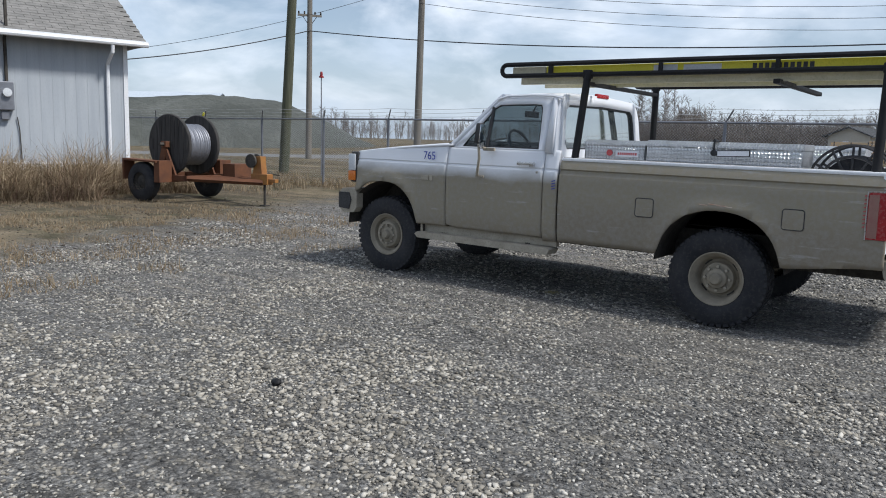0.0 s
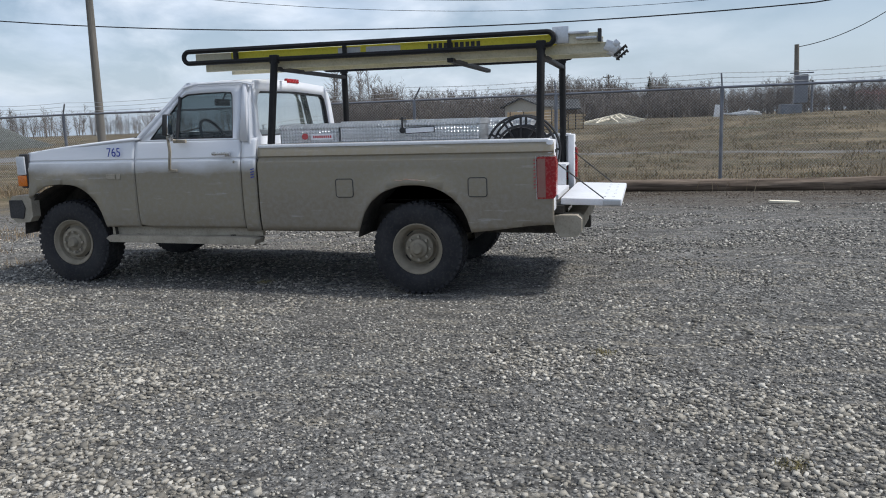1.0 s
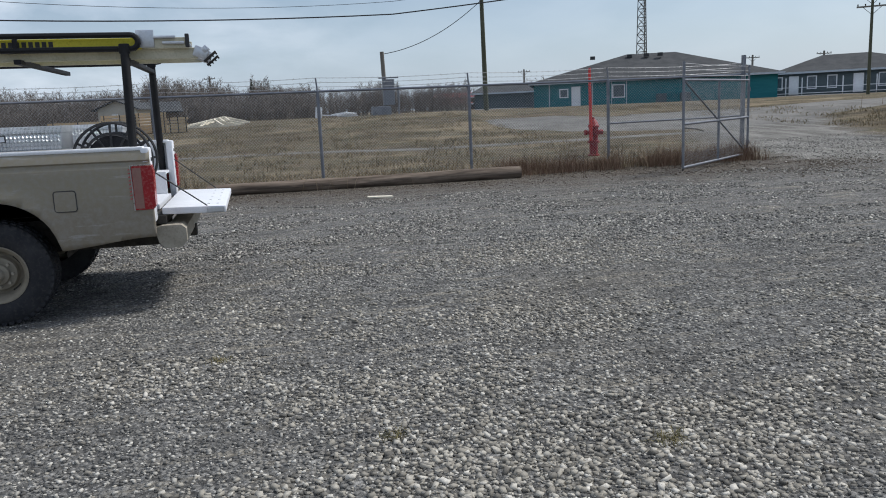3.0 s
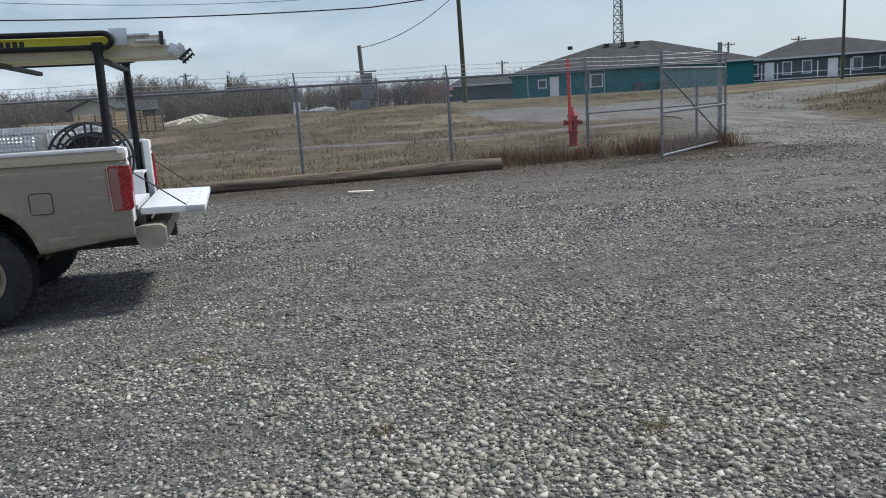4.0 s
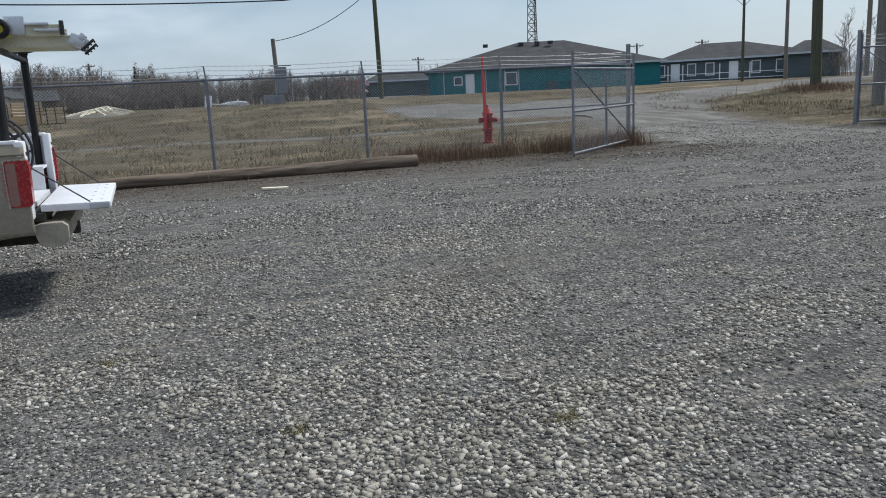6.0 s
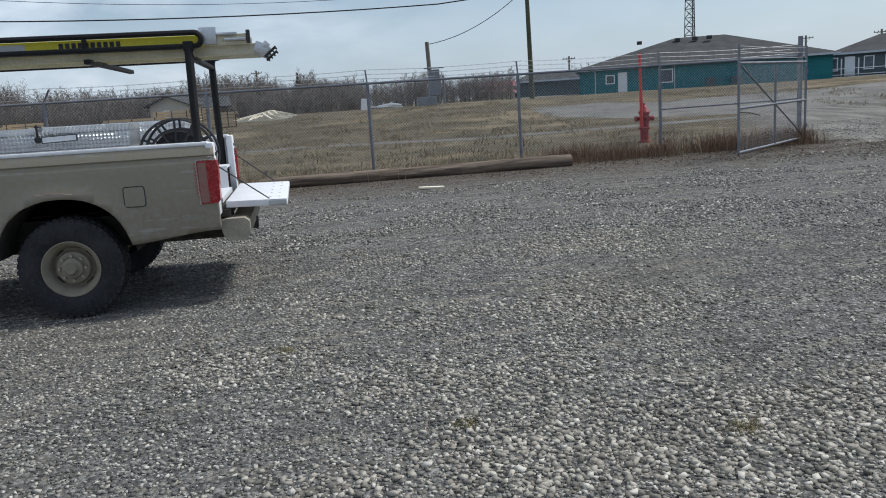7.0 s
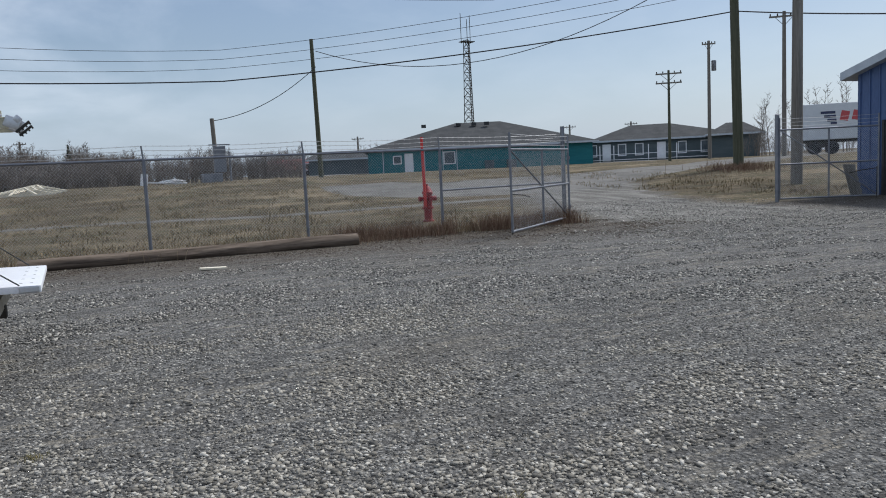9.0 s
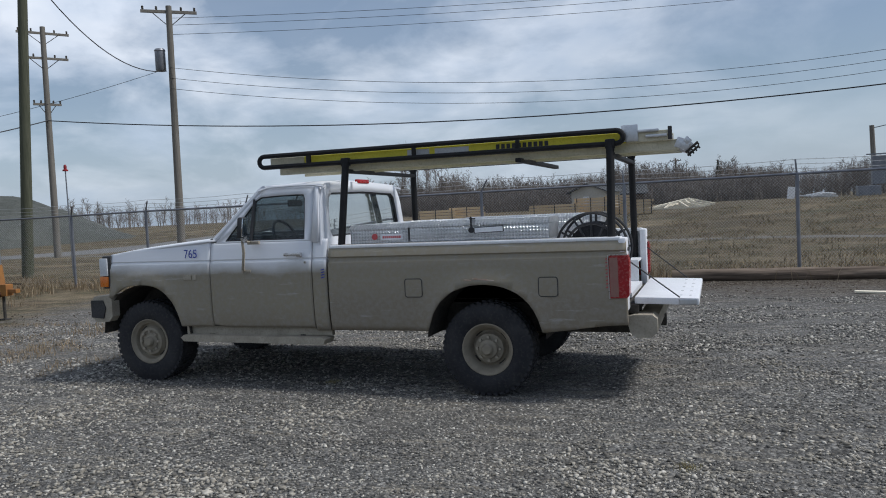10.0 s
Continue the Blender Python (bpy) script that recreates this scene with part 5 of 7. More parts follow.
for a, b in zip(POST_X, POST_X[1:]):
    za, zb = terrain(a, FY) + FH, terrain(b, FY) + FH
    cyl(bm, (a, 0, za), (b, 0, zb), 0.023, n=8)
part("top_rail", bm, GALV, fence, "galvanised top rail", True)
bm = bmesh.new()
cyl(bm, (9.28, 0.02, 0.93), (12.52, 0.02, 0.95), 0.02, n=8)
part("mid_rail", bm, GALV, fence, "galvanised middle rail", True)


def chain_link(x0, x1, z0, z1, pitch=0.06, r=0.0017):
    """Woven diamond mesh in the plane y = 0: zigzag wires, each a thin strip of two crossed ribbons."""
    verts, faces = [], []
    n = int((x1 - x0) / pitch)
    rows = int((z1 - z0) / (pitch / 2))
    for i in range(n + 1):
        for flip in (0, 1):
            base = x0 + i * pitch
            pts = []
            for j in range(rows + 1):
                off = pitch / 2 * ((j + flip) % 2)
                pts.append((base + off, z0 + j * pitch / 2))
            if flip:
                continue
            for (ax, az), (bx, bz) in zip(pts, pts[1:]):
                d = math.hypot(bx - ax, bz - az)
                nx, nz = -(bz - az) / d * r, (bx - ax) / d * r
                o = len(verts)
                verts += [(ax - nx, 0, az - nz), (ax + nx, 0, az + nz), (bx + nx, 0, bz + nz), (bx - nx, 0, bz - nz)]
                faces.append((o, o + 1, o + 2, o + 3))
            # the neighbouring wire mirrors this one and hooks into it
            for (ax, az), (bx, bz) in zip(pts, pts[1:]):
                ax, bx = 2 * (base + pitch / 2) - ax, 2 * (base + pitch / 2) - bx
                d = math.hypot(bx - ax, bz - az)
                nx, nz = -(bz - az) / d * r, (bx - ax) / d * r
                o = len(verts)
                verts += [(ax - nx, 0.003, az - nz), (ax + nx, 0.003, az + nz), (bx + nx, 0.003, bz + nz), (bx - nx, 0.003, bz - nz)]
                faces.append((o, o + 1, o + 2, o + 3))
    return verts, faces


v, f = chain_link(-22.0, 12.5, 0.04, FH)
tagged(raw_part("chain_link_mesh", v, f, WIRE, fence, "woven wire diamond mesh"), kind="stuff")
bm = bmesh.new()
for k in range(3):
    h, dy, dx = 0.09 + 0.085 * k, -0.02 - 0.04 * k, 0.05 * k
    for a, b in zip(POST_X[8:-1], POST_X[9:]):
        za = FH + h
        pts = [(a + (b - a) * i / 6, dy * (1 if a < 0 else 0), za - 0.03 * (1 - (2 * i / 6 - 1) ** 2)) for i in range(7)]
        tube(bm, pts, 0.004, 4)
        for i in range(24):
            u = a + (b - a) * (i + 0.5) / 24
            q = 2 * (i + 0.5) / 24 - 1
            z = za - 0.03 * (1 - q * q)
            box(bm, (u, dy * (1 if a < 0 else 0), z), (0.004, 0.004, 0.05), (20, 30 * (-1) ** i, 0))
part("barbed_wire", bm, WIRE, fence, "barbed wire strands")
bm = bmesh.new()
for k in range(3):
    h = 0.10 + 0.09 * k
    for a, b in zip(POST_X[:9], POST_X[1:9]):
        pts = [(a + (b - a) * i / 6 + 0.05 * k, -0.04 * k, FH + h - 0.03 * (1 - (2 * i / 6 - 1) ** 2)) for i in range(7)]
        tube(bm, pts, 0.004, 4)
part("barbed_wire", bm, WIRE, fence, "barbed wire strands")


def gate_leaf(name, label, at, rz, length, h, flip, post_h=2.25):
    g = thing(name, label, "gate", at, rz, group="yard gates")
    z0, z1 = 0.12, h
    rails = {"bottom_rail": ((0, 0, z0), (length, 0, z0)), "top_rail": ((0, 0, z1), (length, 0, z1)), "middle_rail": ((0, 0, (z0 + z1) / 2), (length, 0, (z0 + z1) / 2))}
    for nm, (a, b) in rails.items():
        bm = bmesh.new()
        cyl(bm, a, b, 0.024, n=8)
        part(nm, bm, GALV, g, "galvanised gate rail", True)
    for x, top in ((0.0, z1 + 0.33), (length * 0.5, z1), (length, z1 + 0.33)):
        bm = bmesh.new()
        cyl(bm, (x, 0, z0 if x else z0), (x, 0, top), 0.026, n=8)
        part("upright", bm, GALV, g, "galvanised gate upright", True)
    bm = bmesh.new()
    a, b = ((0, 0.0, z1), (length, 0, z0)) if flip else ((0, 0, z0), (length, 0, z1))
    cyl(bm, a, b, 0.016, n=8)
    part("brace", bm, GALV, g, "diagonal gate brace", True)
    bm = bmesh.new()
    for k in range(3):
        tube(bm, [(length * i / 4, 0, z1 + 0.10 + 0.10 * k - 0.015 * (1 - (2 * i / 4 - 1) ** 2)) for i in range(5)], 0.004, 4)
    part("barbed_wire", bm, WIRE, g, "barbed wire strands")
    v, f = chain_link(0.02, length - 0.04, z0, z1, 0.06, 0.0019)
    tagged(raw_part("chain_link_mesh", v, f, WIRE, g, "woven wire diamond mesh"), kind="stuff")
    for z in (z0 + 0.25, z1 - 0.2):
        bm = bmesh.new()
        cyl(bm, (-0.02, 0, z - 0.04), (-0.02, 0, z + 0.04), 0.04, n=8)
        part("hinge", bm, GALV, g, "gate hinge")
    bm = bmesh.new()
    cyl(bm, (length * 0.98, -0.03, 0.05), (length * 0.98, -0.03, 0.9), 0.012, n=6)
    tube(bm, [(length * 0.98, -0.03, 0.85), (length * 0.80, -0.04, 0.80), (length * 0.70, -0.03, 0.74)], 0.012, 5)
    part("drop_rod", bm, UNDER, g, "dark drop rod and latch")
    return g


hx, hy = 12.60, 9.30
fx, fy = 9.62, 6.95
gate_leaf("chain_link_gate", "open chain-link gate leaf swung into the yard", (hx, hy, 0.0), math.degrees(math.atan2(fy - hy, fx - hx)), math.hypot(fx - hx, fy - hy), 1.72, False)
h2x, h2y, f2x, f2y = 19.32, 9.05, 21.55, 7.75
gate_leaf("chain_link_gate", "open chain-link gate leaf beside the blue building", (h2x, h2y, 0.03), math.degrees(math.atan2(f2y - h2y, f2x - h2x)), math.hypot(f2x - h2x, f2y - h2y), 1.98, True)
for x, y, hgt in ((h2x - 0.07, h2y + 0.02, 2.35),):
    bm = bmesh.new()
    cyl(bm, (0, 0, -0.05), (0, 0, hgt), 0.055, n=12)
    lathe(bm, [(0.055, hgt), (0.06, hgt + 0.01), (0.0, hgt + 0.04)], "z", (0, 0, 0), 12)
    gp = thing("gate_post", "galvanised steel gate post", "post", (x, y, terrain(x, y)))
    part("pipe", bm, GALV, gp, "", True)

# log along the fence
bm = bmesh.new()
pts, n = [], 60
lx0, lx1 = 1.0, 6.92
for i in range(n + 1):
    u = i / n
    pts.append((lx0 + (lx1 - lx0) * u, 8.62 - 0.18 * u + 0.03 * math.sin(5 * u), 0.092 + 0.006 * math.sin(9 * u)))
rings = []
for i, p in enumerate(pts):
    r = 0.112 + 0.018 * i / n
    ring = []
    for k in range(14):
        a = 2 * math.pi * k / 14
        rr = r * (1 + 0.04 * noise.noise((p[0] * 6.0, 9 * math.cos(a), 9 * math.sin(a))) + 0.10 * noise.noise((p[0] * 1.4, 3 * math.cos(a), 3 * math.sin(a))))
        ring.append(bm.verts.new((p[0], p[1] + rr * math.cos(a), p[2] + rr * math.sin(a))))
    rings.append(ring)
for a, b in zip(rings, rings[1:]):
    for k in range(14):
        bm.faces.new((a[k], a[(k + 1) % 14], b[(k + 1) % 14], b[k]))
bm.faces.new(rings[0][::-1])
bm.faces.new(rings[-1])
tagged(part("log", bm, LOG, None, "", True), "long weathered log lying along the fence", "log")
bm = bmesh.new()
box(bm, (3.83, 6.45, 0.022), (0.42, 0.10, 0.03), (2, 3, 6), 0.004)
tagged(part("wood_board", bm, PALE_LUMBER), "short pale board on the gravel", "board")

# hydrant with marker rod
hy_t = thing("fire_hydrant", "red fire hydrant with a tall red marker rod", "fire hydrant", (10.35, 12.5, terrain(10.35, 12.5)))
bm = bmesh.new()
lathe(bm, [(0.0, 0.0), (0.15, 0.0), (0.15, 0.04), (0.105, 0.05), (0.105, 0.32), (0.15, 0.33), (0.15, 0.38), (0.115, 0.39), (0.12, 0.72), (0.145, 0.73), (0.145, 0.77), (0.12, 0.80), (0.09, 0.88), (0.04, 0.93), (0.035, 0.98), (0.0, 0.98)], "z", (0, 0, 0), 24)
part("barrel", bm, HYDRANT_RED, hy_t, "red hydrant barrel", True)
for dx, dy in ((1, 0), (-1, 0), (0, -1)):
    bm = bmesh.new()
    cyl(bm, (0.09 * dx, 0.09 * dy, 0.60), (0.19 * dx, 0.19 * dy, 0.60), 0.055, n=12)
    cyl(bm, (0.19 * dx, 0.19 * dy, 0.60), (0.24 * dx, 0.24 * dy, 0.60), 0.068, n=12)
    part("outlet_cap", bm, HYDRANT_RED, hy_t, "red outlet cap", True)
bm = bmesh.new()
cyl(bm, (-0.12, -0.12, 0.40), (-0.15, -0.12, 2.2), 0.045, 0.036, n=8)
part("marker_rod", bm, surface("marker_red", (0.55, 0.03, 0.03), (0.6, 0.05, 0.04), 0.5), hy_t, "bright red marker rod", True)


# ---- poles and cables ----
def utility_pole(label, x, y, h, d, mat, lean=(0.0, 0.0), arms=(), transformer=False, z=None):
    z0 = terrain(x, y) if z is None else z
    p = thing("utility_pole", label, "utility pole", (x, y, z0), group="utility poles")
    bm = bmesh.new()
    rings, n = [], 14
    for i in range(9):
        u = i / 8
        r = d / 2 * (1 - 0.3 * u)
        rings.append([bm.verts.new((lean[0] * u + r * math.cos(2 * math.pi * k / n), lean[1] * u + r * math.sin(2 * math.pi * k / n), -0.2 + (h + 0.2) * u)) for k in range(n)])
    for a, b in zip(rings, rings[1:]):
        for k in range(n):
            bm.faces.new((a[k], a[(k + 1) % n], b[(k + 1) % n], b[k]))
    bm.faces.new(rings[-1])
    part("shaft", bm, mat, p, "", True)
    for dz, length, ang in arms:
        u = (h - dz) / h
        bm = bmesh.new()
        cx, cy = lean[0] * u, lean[1] * u
        box(bm, (cx, cy, h - dz), (length, 0.10, 0.12), (0, 0, ang))
        arm = part("cross_arm", bm, POLE_GREY, p, "weathered wooden cross arm")
        c, s = math.cos(radians(ang)), math.sin(radians(ang))
        for k in (-0.46, -0.22, 0.22, 0.46):
            bm = bmesh.new()
            lathe(bm, [(0.0, 0.06), (0.03, 0.06), (0.055, 0.12), (0.04, 0.16), (0.055, 0.2), (0.0, 0.24)], "z", (cx + k * length * c, cy + k * length * s, h - dz), 8)
            part("insulator", bm, UNDER, arm, "dark insulator", True)
        for k in (-0.3, 0.3):
            bm = bmesh.new()
            cyl(bm, (cx + k * length * c, cy + k * length * s, h - dz - 0.04), (cx, cy, h - dz - 0.65), 0.02, n=5)
            part("arm_brace", bm, UNDER, arm)
    if transformer:
        bm = bmesh.new()
        lathe(bm, [(0.0, -0.45), (0.2, -0.45), (0.22, -0.42), (0.22, 0.4), (0.24, 0.42), (0.2, 0.5), (0.0, 0.52)], "z", (transformer, -0.12, h - 2.3), 16)
        part("transformer", bm, GALV, p, "grey transformer can", True)
    return p


def cable(label, a, b, sag, r=0.012, n=24):
    a, b = Vector(a), Vector(b)
    bm = bmesh.new()
    pts = []
    for i in range(n + 1):
        u = i / n
        p = a.lerp(b, u)
        p.z -= sag * 4 * u * (1 - u)
        pts.append(p)
    tube(bm, pts, r, 5)
    return tagged(part("overhead_cable", bm, CABLE, None, "", True), label, "cable", "overhead cables")


def polar(az, dist, z=None, eye=(1.82, -6.05)):
    x, y = eye[0] + dist * math.sin(radians(az)), eye[1] + dist * math.cos(radians(az))
    return (x, y) if z is None else (x, y, z)


px, py = polar(-47.6, 28.2)
utility_pole("green treated wooden utility pole with a yellow band", px, py, 11.5, 0.36, POLE_GREEN, (0.85, 0.0))
px, py = polar(-45.8, 48.0)
utility_pole("grey utility pole with two cross arms", px, py, 12.6, 0.38, POLE_GREY, (0.1, 0.0), ((0.35, 2.6, 55), (1.7, 2.4, 55), (4.2, 1.4, 55)))
px, py = polar(-38.0, 36.0)
utility_pole("grey utility pole with a transformer", px, py, 10.9, 0.36, POLE_GREY, (0.15, 0.0), ((0.25, 2.3, 40),), -0.36)
px, py = polar(16.9, 46.0)
utility_pole("dark wooden utility pole in the field", px, py, 7.9, 0.30, POLE_GREEN, (-0.1, 0.0))
px, py = polar(46.55, 38.0)
utility_pole("stout green treated utility pole by the road", px, py, 12.5, 0.46, POLE_GREEN, (-0.25, 0.1))
px, py = polar(50.2, 30.0)
utility_pole("grey wooden utility pole behind the gate", px, py, 12.0, 0.40, POLE_GREY, (0.1, 0.0))
px, py = polar(49.35, 62.0)
utility_pole("far grey utility pole with a cross arm", px, py, 10.3, 0.34, POLE_GREY, (0.0, 0.0), ((0.35, 2.0, -40),))
px, py = polar(44.6, 78.0)
utility_pole("far utility pole with two transformers", px, py, 10.9, 0.36, POLE_GREY, (0.0, 0.0), ((0.3, 1.2, -40),), 0.5)
px, py = polar(41.95, 72.0)
utility_pole("far utility pole with cross arms", px, py, 7.9, 0.28, POLE_GREEN, (0.0, 0.0), ((0.3, 2.2, -40), (1.1, 2.2, -40)))
for az, el in ((39.3, 2.6), (35.0, 2.6), (19.6, 2.5), (-2.6, 2.9)):
    px, py = polar(az, 130)
    utility_pole("distant utility pole with a cross arm", px, py, 130 * math.tan(radians(el)) + 0.4, 0.4, POLE_GREY, (0, 0), ((0.4, 2.0, -30),))

# main communication cable from west to east, service wires, drops
P = polar
cable("thick black communication cable between the poles", P(-45.8, 47.8, 7.5), P(10.5, 36.0, 5.65), 0.85, 0.028)
cable("thick black communication cable between the poles", P(10.5, 36.0, 5.65), P(46.4, 38.0, 7.75), 0.25, 0.028)
cable("thick black communication cable between the poles", P(46.4, 38.0, 7.75), P(70, 30.0, 4.9), 0.2, 0.028)
cable("thick black communication cable between the poles", P(-45.8, 47.8, 7.5), P(-66, 42.0, 4.2), 0.5, 0.028)
for z0, z1, zm in ((8.25, 7.0, 0), (7.8, 6.6, 0), (7.35, 6.2, 0)):
    cable("thin service wire between the poles", P(-38.0, 35.8, z0), P(10.5, 36.0, z1), 0.95, 0.010)
    cable("thin service wire between the poles", P(10.5, 36.0, z1), P(50.0, 30.0, z1 + 1.2), 0.35, 0.010)
cable("black drop cable to the service post", P(17.0, 45.8, 7.5), P(9.6, 44.0, 4.5), 0.55, 0.02)
cable("black drop cable from the field pole", P(17.05, 46.0, 8.4), P(46.4, 38.0, 10.6), 2.6, 0.02)
cable("black drop cable to the transformer pole", P(-52.0, 26.0, 14.0), P(-38.2, 35.8, 8.1), 2.2, 0.02)
for z in (10.4, 10.1, 9.7):
    cable("thin line wire on the cross arms", P(-38.0, 36.0, z), P(30, 60, z + 4), 1.0, 0.010)
cable("thin service wire to the west", P(-38.2, 35.8, 8.2), P(-62, 40.0, 4.6), 0.5, 0.010)

# service post with meter cabinet in the field
px, py = polar(9.68, 44.0)
sp = thing("service_post", "short wooden service post with grey meter cabinet", "service post", (px, py, terrain(px, py)))
bm = bmesh.new()
cyl(bm, (0, 0, -0.2), (-0.1, 0, 3.4), 0.13, 0.11, n=12)
part("shaft", bm, POLE_GREY, sp, "", True)
bm = bmesh.new()
box(bm, (0.12, -0.25, 1.2), (0.62, 0.3, 1.4), bevel=0.02)
box(bm, (0.15, -0.2, 1.98), (1.1, 0.12, 0.06))
part("meter_cabinet", bm, GALV, sp, "grey meter cabinet")
bm = bmesh.new()
box(bm, (-0.35, -0.25, 0.2), (1.0, 0.8, 0.5), bevel=0.03)
part("base_block", bm, GALV, sp, "grey concrete base block")
bm = bmesh.new()
cyl(bm, (0.7, 0, -0.1), (0.7, 0, 1.6), 0.06, n=8)
part("side_post", bm, GALV, sp, "grey side post", True)

# red beacon on a thin mast
px, py = polar(-44.9, 27.5)
bc = thing("beacon_mast", "thin mast with a small red beacon on top", "beacon mast", (px, py, terrain(px, py)))
bm = bmesh.new()
cyl(bm, (0, 0, -0.1), (-0.03, 0, 3.35), 0.025, 0.018, n=8)
part("mast", bm, GALV, bc, "", True)
bm = bmesh.new()
lathe(bm, [(0.0, 3.33), (0.085, 3.34), (0.085, 3.38), (0.045, 3.40), (0.05, 3.48), (0.035, 3.54), (0.0, 3.55)], "z", (-0.03, 0, 0), 14)
part("beacon", bm, HYDRANT_RED, bc, "red beacon head", True)

# ---- buildings ----
def hip_house(name, label, cx, cy, rz, lx, ly, z0, wall_h, roof_h, wall_m, roof_m, ridge, over=0.6):
    b = thing(name, label, "building", (cx, cy, z0), rz)
    bm = bmesh.new()
    box(bm, (0, 0, wall_h / 2 - 0.3), (lx, ly, wall_h + 0.6))
    part("wall", bm, wall_m, b, "painted siding walls")
    bm = bmesh.new()
    ex, ey = lx / 2 + over, ly / 2 + over
    e = [bm.verts.new(p) for p in ((-ex, -ey, wall_h), (ex, -ey, wall_h), (ex, ey, wall_h), (-ex, ey, wall_h))]
    r = [bm.verts.new((ridge[0], 0, wall_h + roof_h)), bm.verts.new((ridge[1], 0, wall_h + roof_h))]
    bm.faces.new((e[0], e[1], r[1], r[0]))
    bm.faces.new((e[2], e[3], r[0], r[1]))
    bm.faces.new((e[1], e[2], r[1]))
    bm.faces.new((e[3], e[0], r[0]))
    bm.faces.new((e[3], e[2], e[1], e[0]))
    roof = part("roof", bm, roof_m, b, "dark shingled hip roof")
    bm = bmesh.new()
    box(bm, (0, -ey, wall_h - 0.1), (2 * ex, 0.06, 0.22))
    box(bm, (-ex, 0, wall_h - 0.1), (0.06, 2 * ey, 0.22))
    box(bm, (ex, 0, wall_h - 0.1), (0.06, 2 * ey, 0.22))
    part("fascia", bm, FASCIA, roof, "pale eave fascia")
    return b


def far_window(parent, x, y, z, w, h, door=False):
    bm = bmesh.new()
    box(bm, (x, y - 0.05, z), (w + 0.25, 0.1, h + 0.25))
    win = part("door" if door else "window", bm, TRIM_WHITE, parent, "white framed door" if door else "white window frame")
    bm = bmesh.new()
    box(bm, (x, y - 0.11, z), (w, 0.04, h))
    part("panel" if door else "pane", bm, WHITE if door else FAR_GLASS, win, "pale door panel" if door else "dark pane")


RZT = -22
tx, ty = polar(28.6, 104)
tx, ty = tx - 1.07 * math.cos(radians(RZT)), ty - 1.07 * math.sin(radians(RZT))
teal = hip_house("teal_building", "long teal building with a dark hip roof", tx, ty, RZT, 27.4, 18.0, 0.95, 2.9, 3.3, TEAL, SHINGLE_FAR, (-2.2, 3.7))
for x, dr, w, h in ((-10.2, False, 0.8, 0.8), (-8.8, True, 0.8, 2.1), (-3.9, False, 1.2, 1.3)):
    far_window(teal, x, -9.0, 1.15 if dr else 1.6, w, h, dr)
for x in (-11.9, -6.9, -4.7, -3.0):
    bm = bmesh.new()
    box(bm, (x, -9.04, 1.35), (0.10, 0.06, 2.9))
    part("trim_strip", bm, FASCIA, teal, "pale vertical trim strip")
for x in (0.9, 3.6):
    bm = bmesh.new()
    box(bm, (x, -9.35, 0.55), (1.1, 0.7, 1.1), bevel=0.05)
    part("wall_unit", bm, SLATE, teal, "grey wall unit")
for k, x in enumerate((-6.5, -2.0, 0.0, 1.6)):
    bm = bmesh.new()
    box(bm, (x, -1.0 - 0.4 * k, 5.9), (0.6, 0.5, 0.4))
    part("roof_vent", bm, SHINGLE_FAR, teal, "dark roof vent")
gx_, gy_ = polar(41.6, 112)
grey = hip_house("grey_house", "long slate-grey house with white framed windows", gx_, gy_, -42, 18.6, 12.0, 1.2, 2.7, 2.1, SLATE, SHINGLE_FAR, (-4.6, 0.6))
for k, x in enumerate((-9.2, -7.4, -5.4, -3.2, -0.4, 2.2, 5.0, 6.8, 9.0)):
    far_window(grey, x, -6.0, 1.1 if k in (1, 4) else 1.4, 0.85, 2.0 if k in (1, 4) else 1.35, k in (1, 4))
bm = bmesh.new()
for x in (-10, -8.2, -6.4, -2, 0.5, 1.5, 8.4, 10):
    box(bm, (x, -7.1, 0.9), (0.12, 0.12, 2.2))
box(bm, (0, -7.2, 0.85), (20, 0.06, 0.08))
box(bm, (0, -7.2, 0.15), (20, 1.4, 0.08))
part("porch_rail", bm, TRIM_WHITE, grey, "pale porch posts and rail")
g2x, g2y = polar(46.2, 104)
hip_house("grey_house", "smaller slate-grey house wing with a dark hip roof", g2x, g2y, -45, 5.5, 7.0, 1.3, 2.6, 1.4, SLATE, SHINGLE_FAR, (-1.0, 1.0))

# lattice radio tower
twx, twy = polar(27.85, 140)
tower = thing("radio_tower", "steel lattice radio tower with whip antennas", "radio tower", (twx, twy, 1.0))
TH = 22.5
for k in range(3):
    a = radians(20 + 120 * k)
    bm = bmesh.new()
    cyl(bm, (1.25 * math.cos(a), 1.25 * math.sin(a), 0), (0.6 * math.cos(a), 0.6 * math.sin(a), TH), 0.07, n=6)
    part("leg", bm, UNDER, tower, "dark steel leg")
bm = bmesh.new()
steps = 16
for i in range(steps):
    u0, u1 = i / steps, (i + 1) / steps
    for k in range(3):
        a, b = radians(20 + 120 * k), radians(20 + 120 * (k + 1))
        r0, r1 = 1.25 - 0.65 * u0, 1.25 - 0.65 * u1
        cyl(bm, (r0 * math.cos(a), r0 * math.sin(a), TH * u0), (r1 * math.cos(b), r1 * math.sin(b), TH * u1), 0.04, n=4, cap=False)
        cyl(bm, (r0 * math.cos(b), r0 * math.sin(b), TH * u0), (r1 * math.cos(a), r1 * math.sin(a), TH * u1), 0.04, n=4, cap=False)
        cyl(bm, (r1 * math.cos(a), r1 * math.sin(a), TH * u1), (r1 * math.cos(b), r1 * math.sin(b), TH * u1), 0.04, n=4, cap=False)
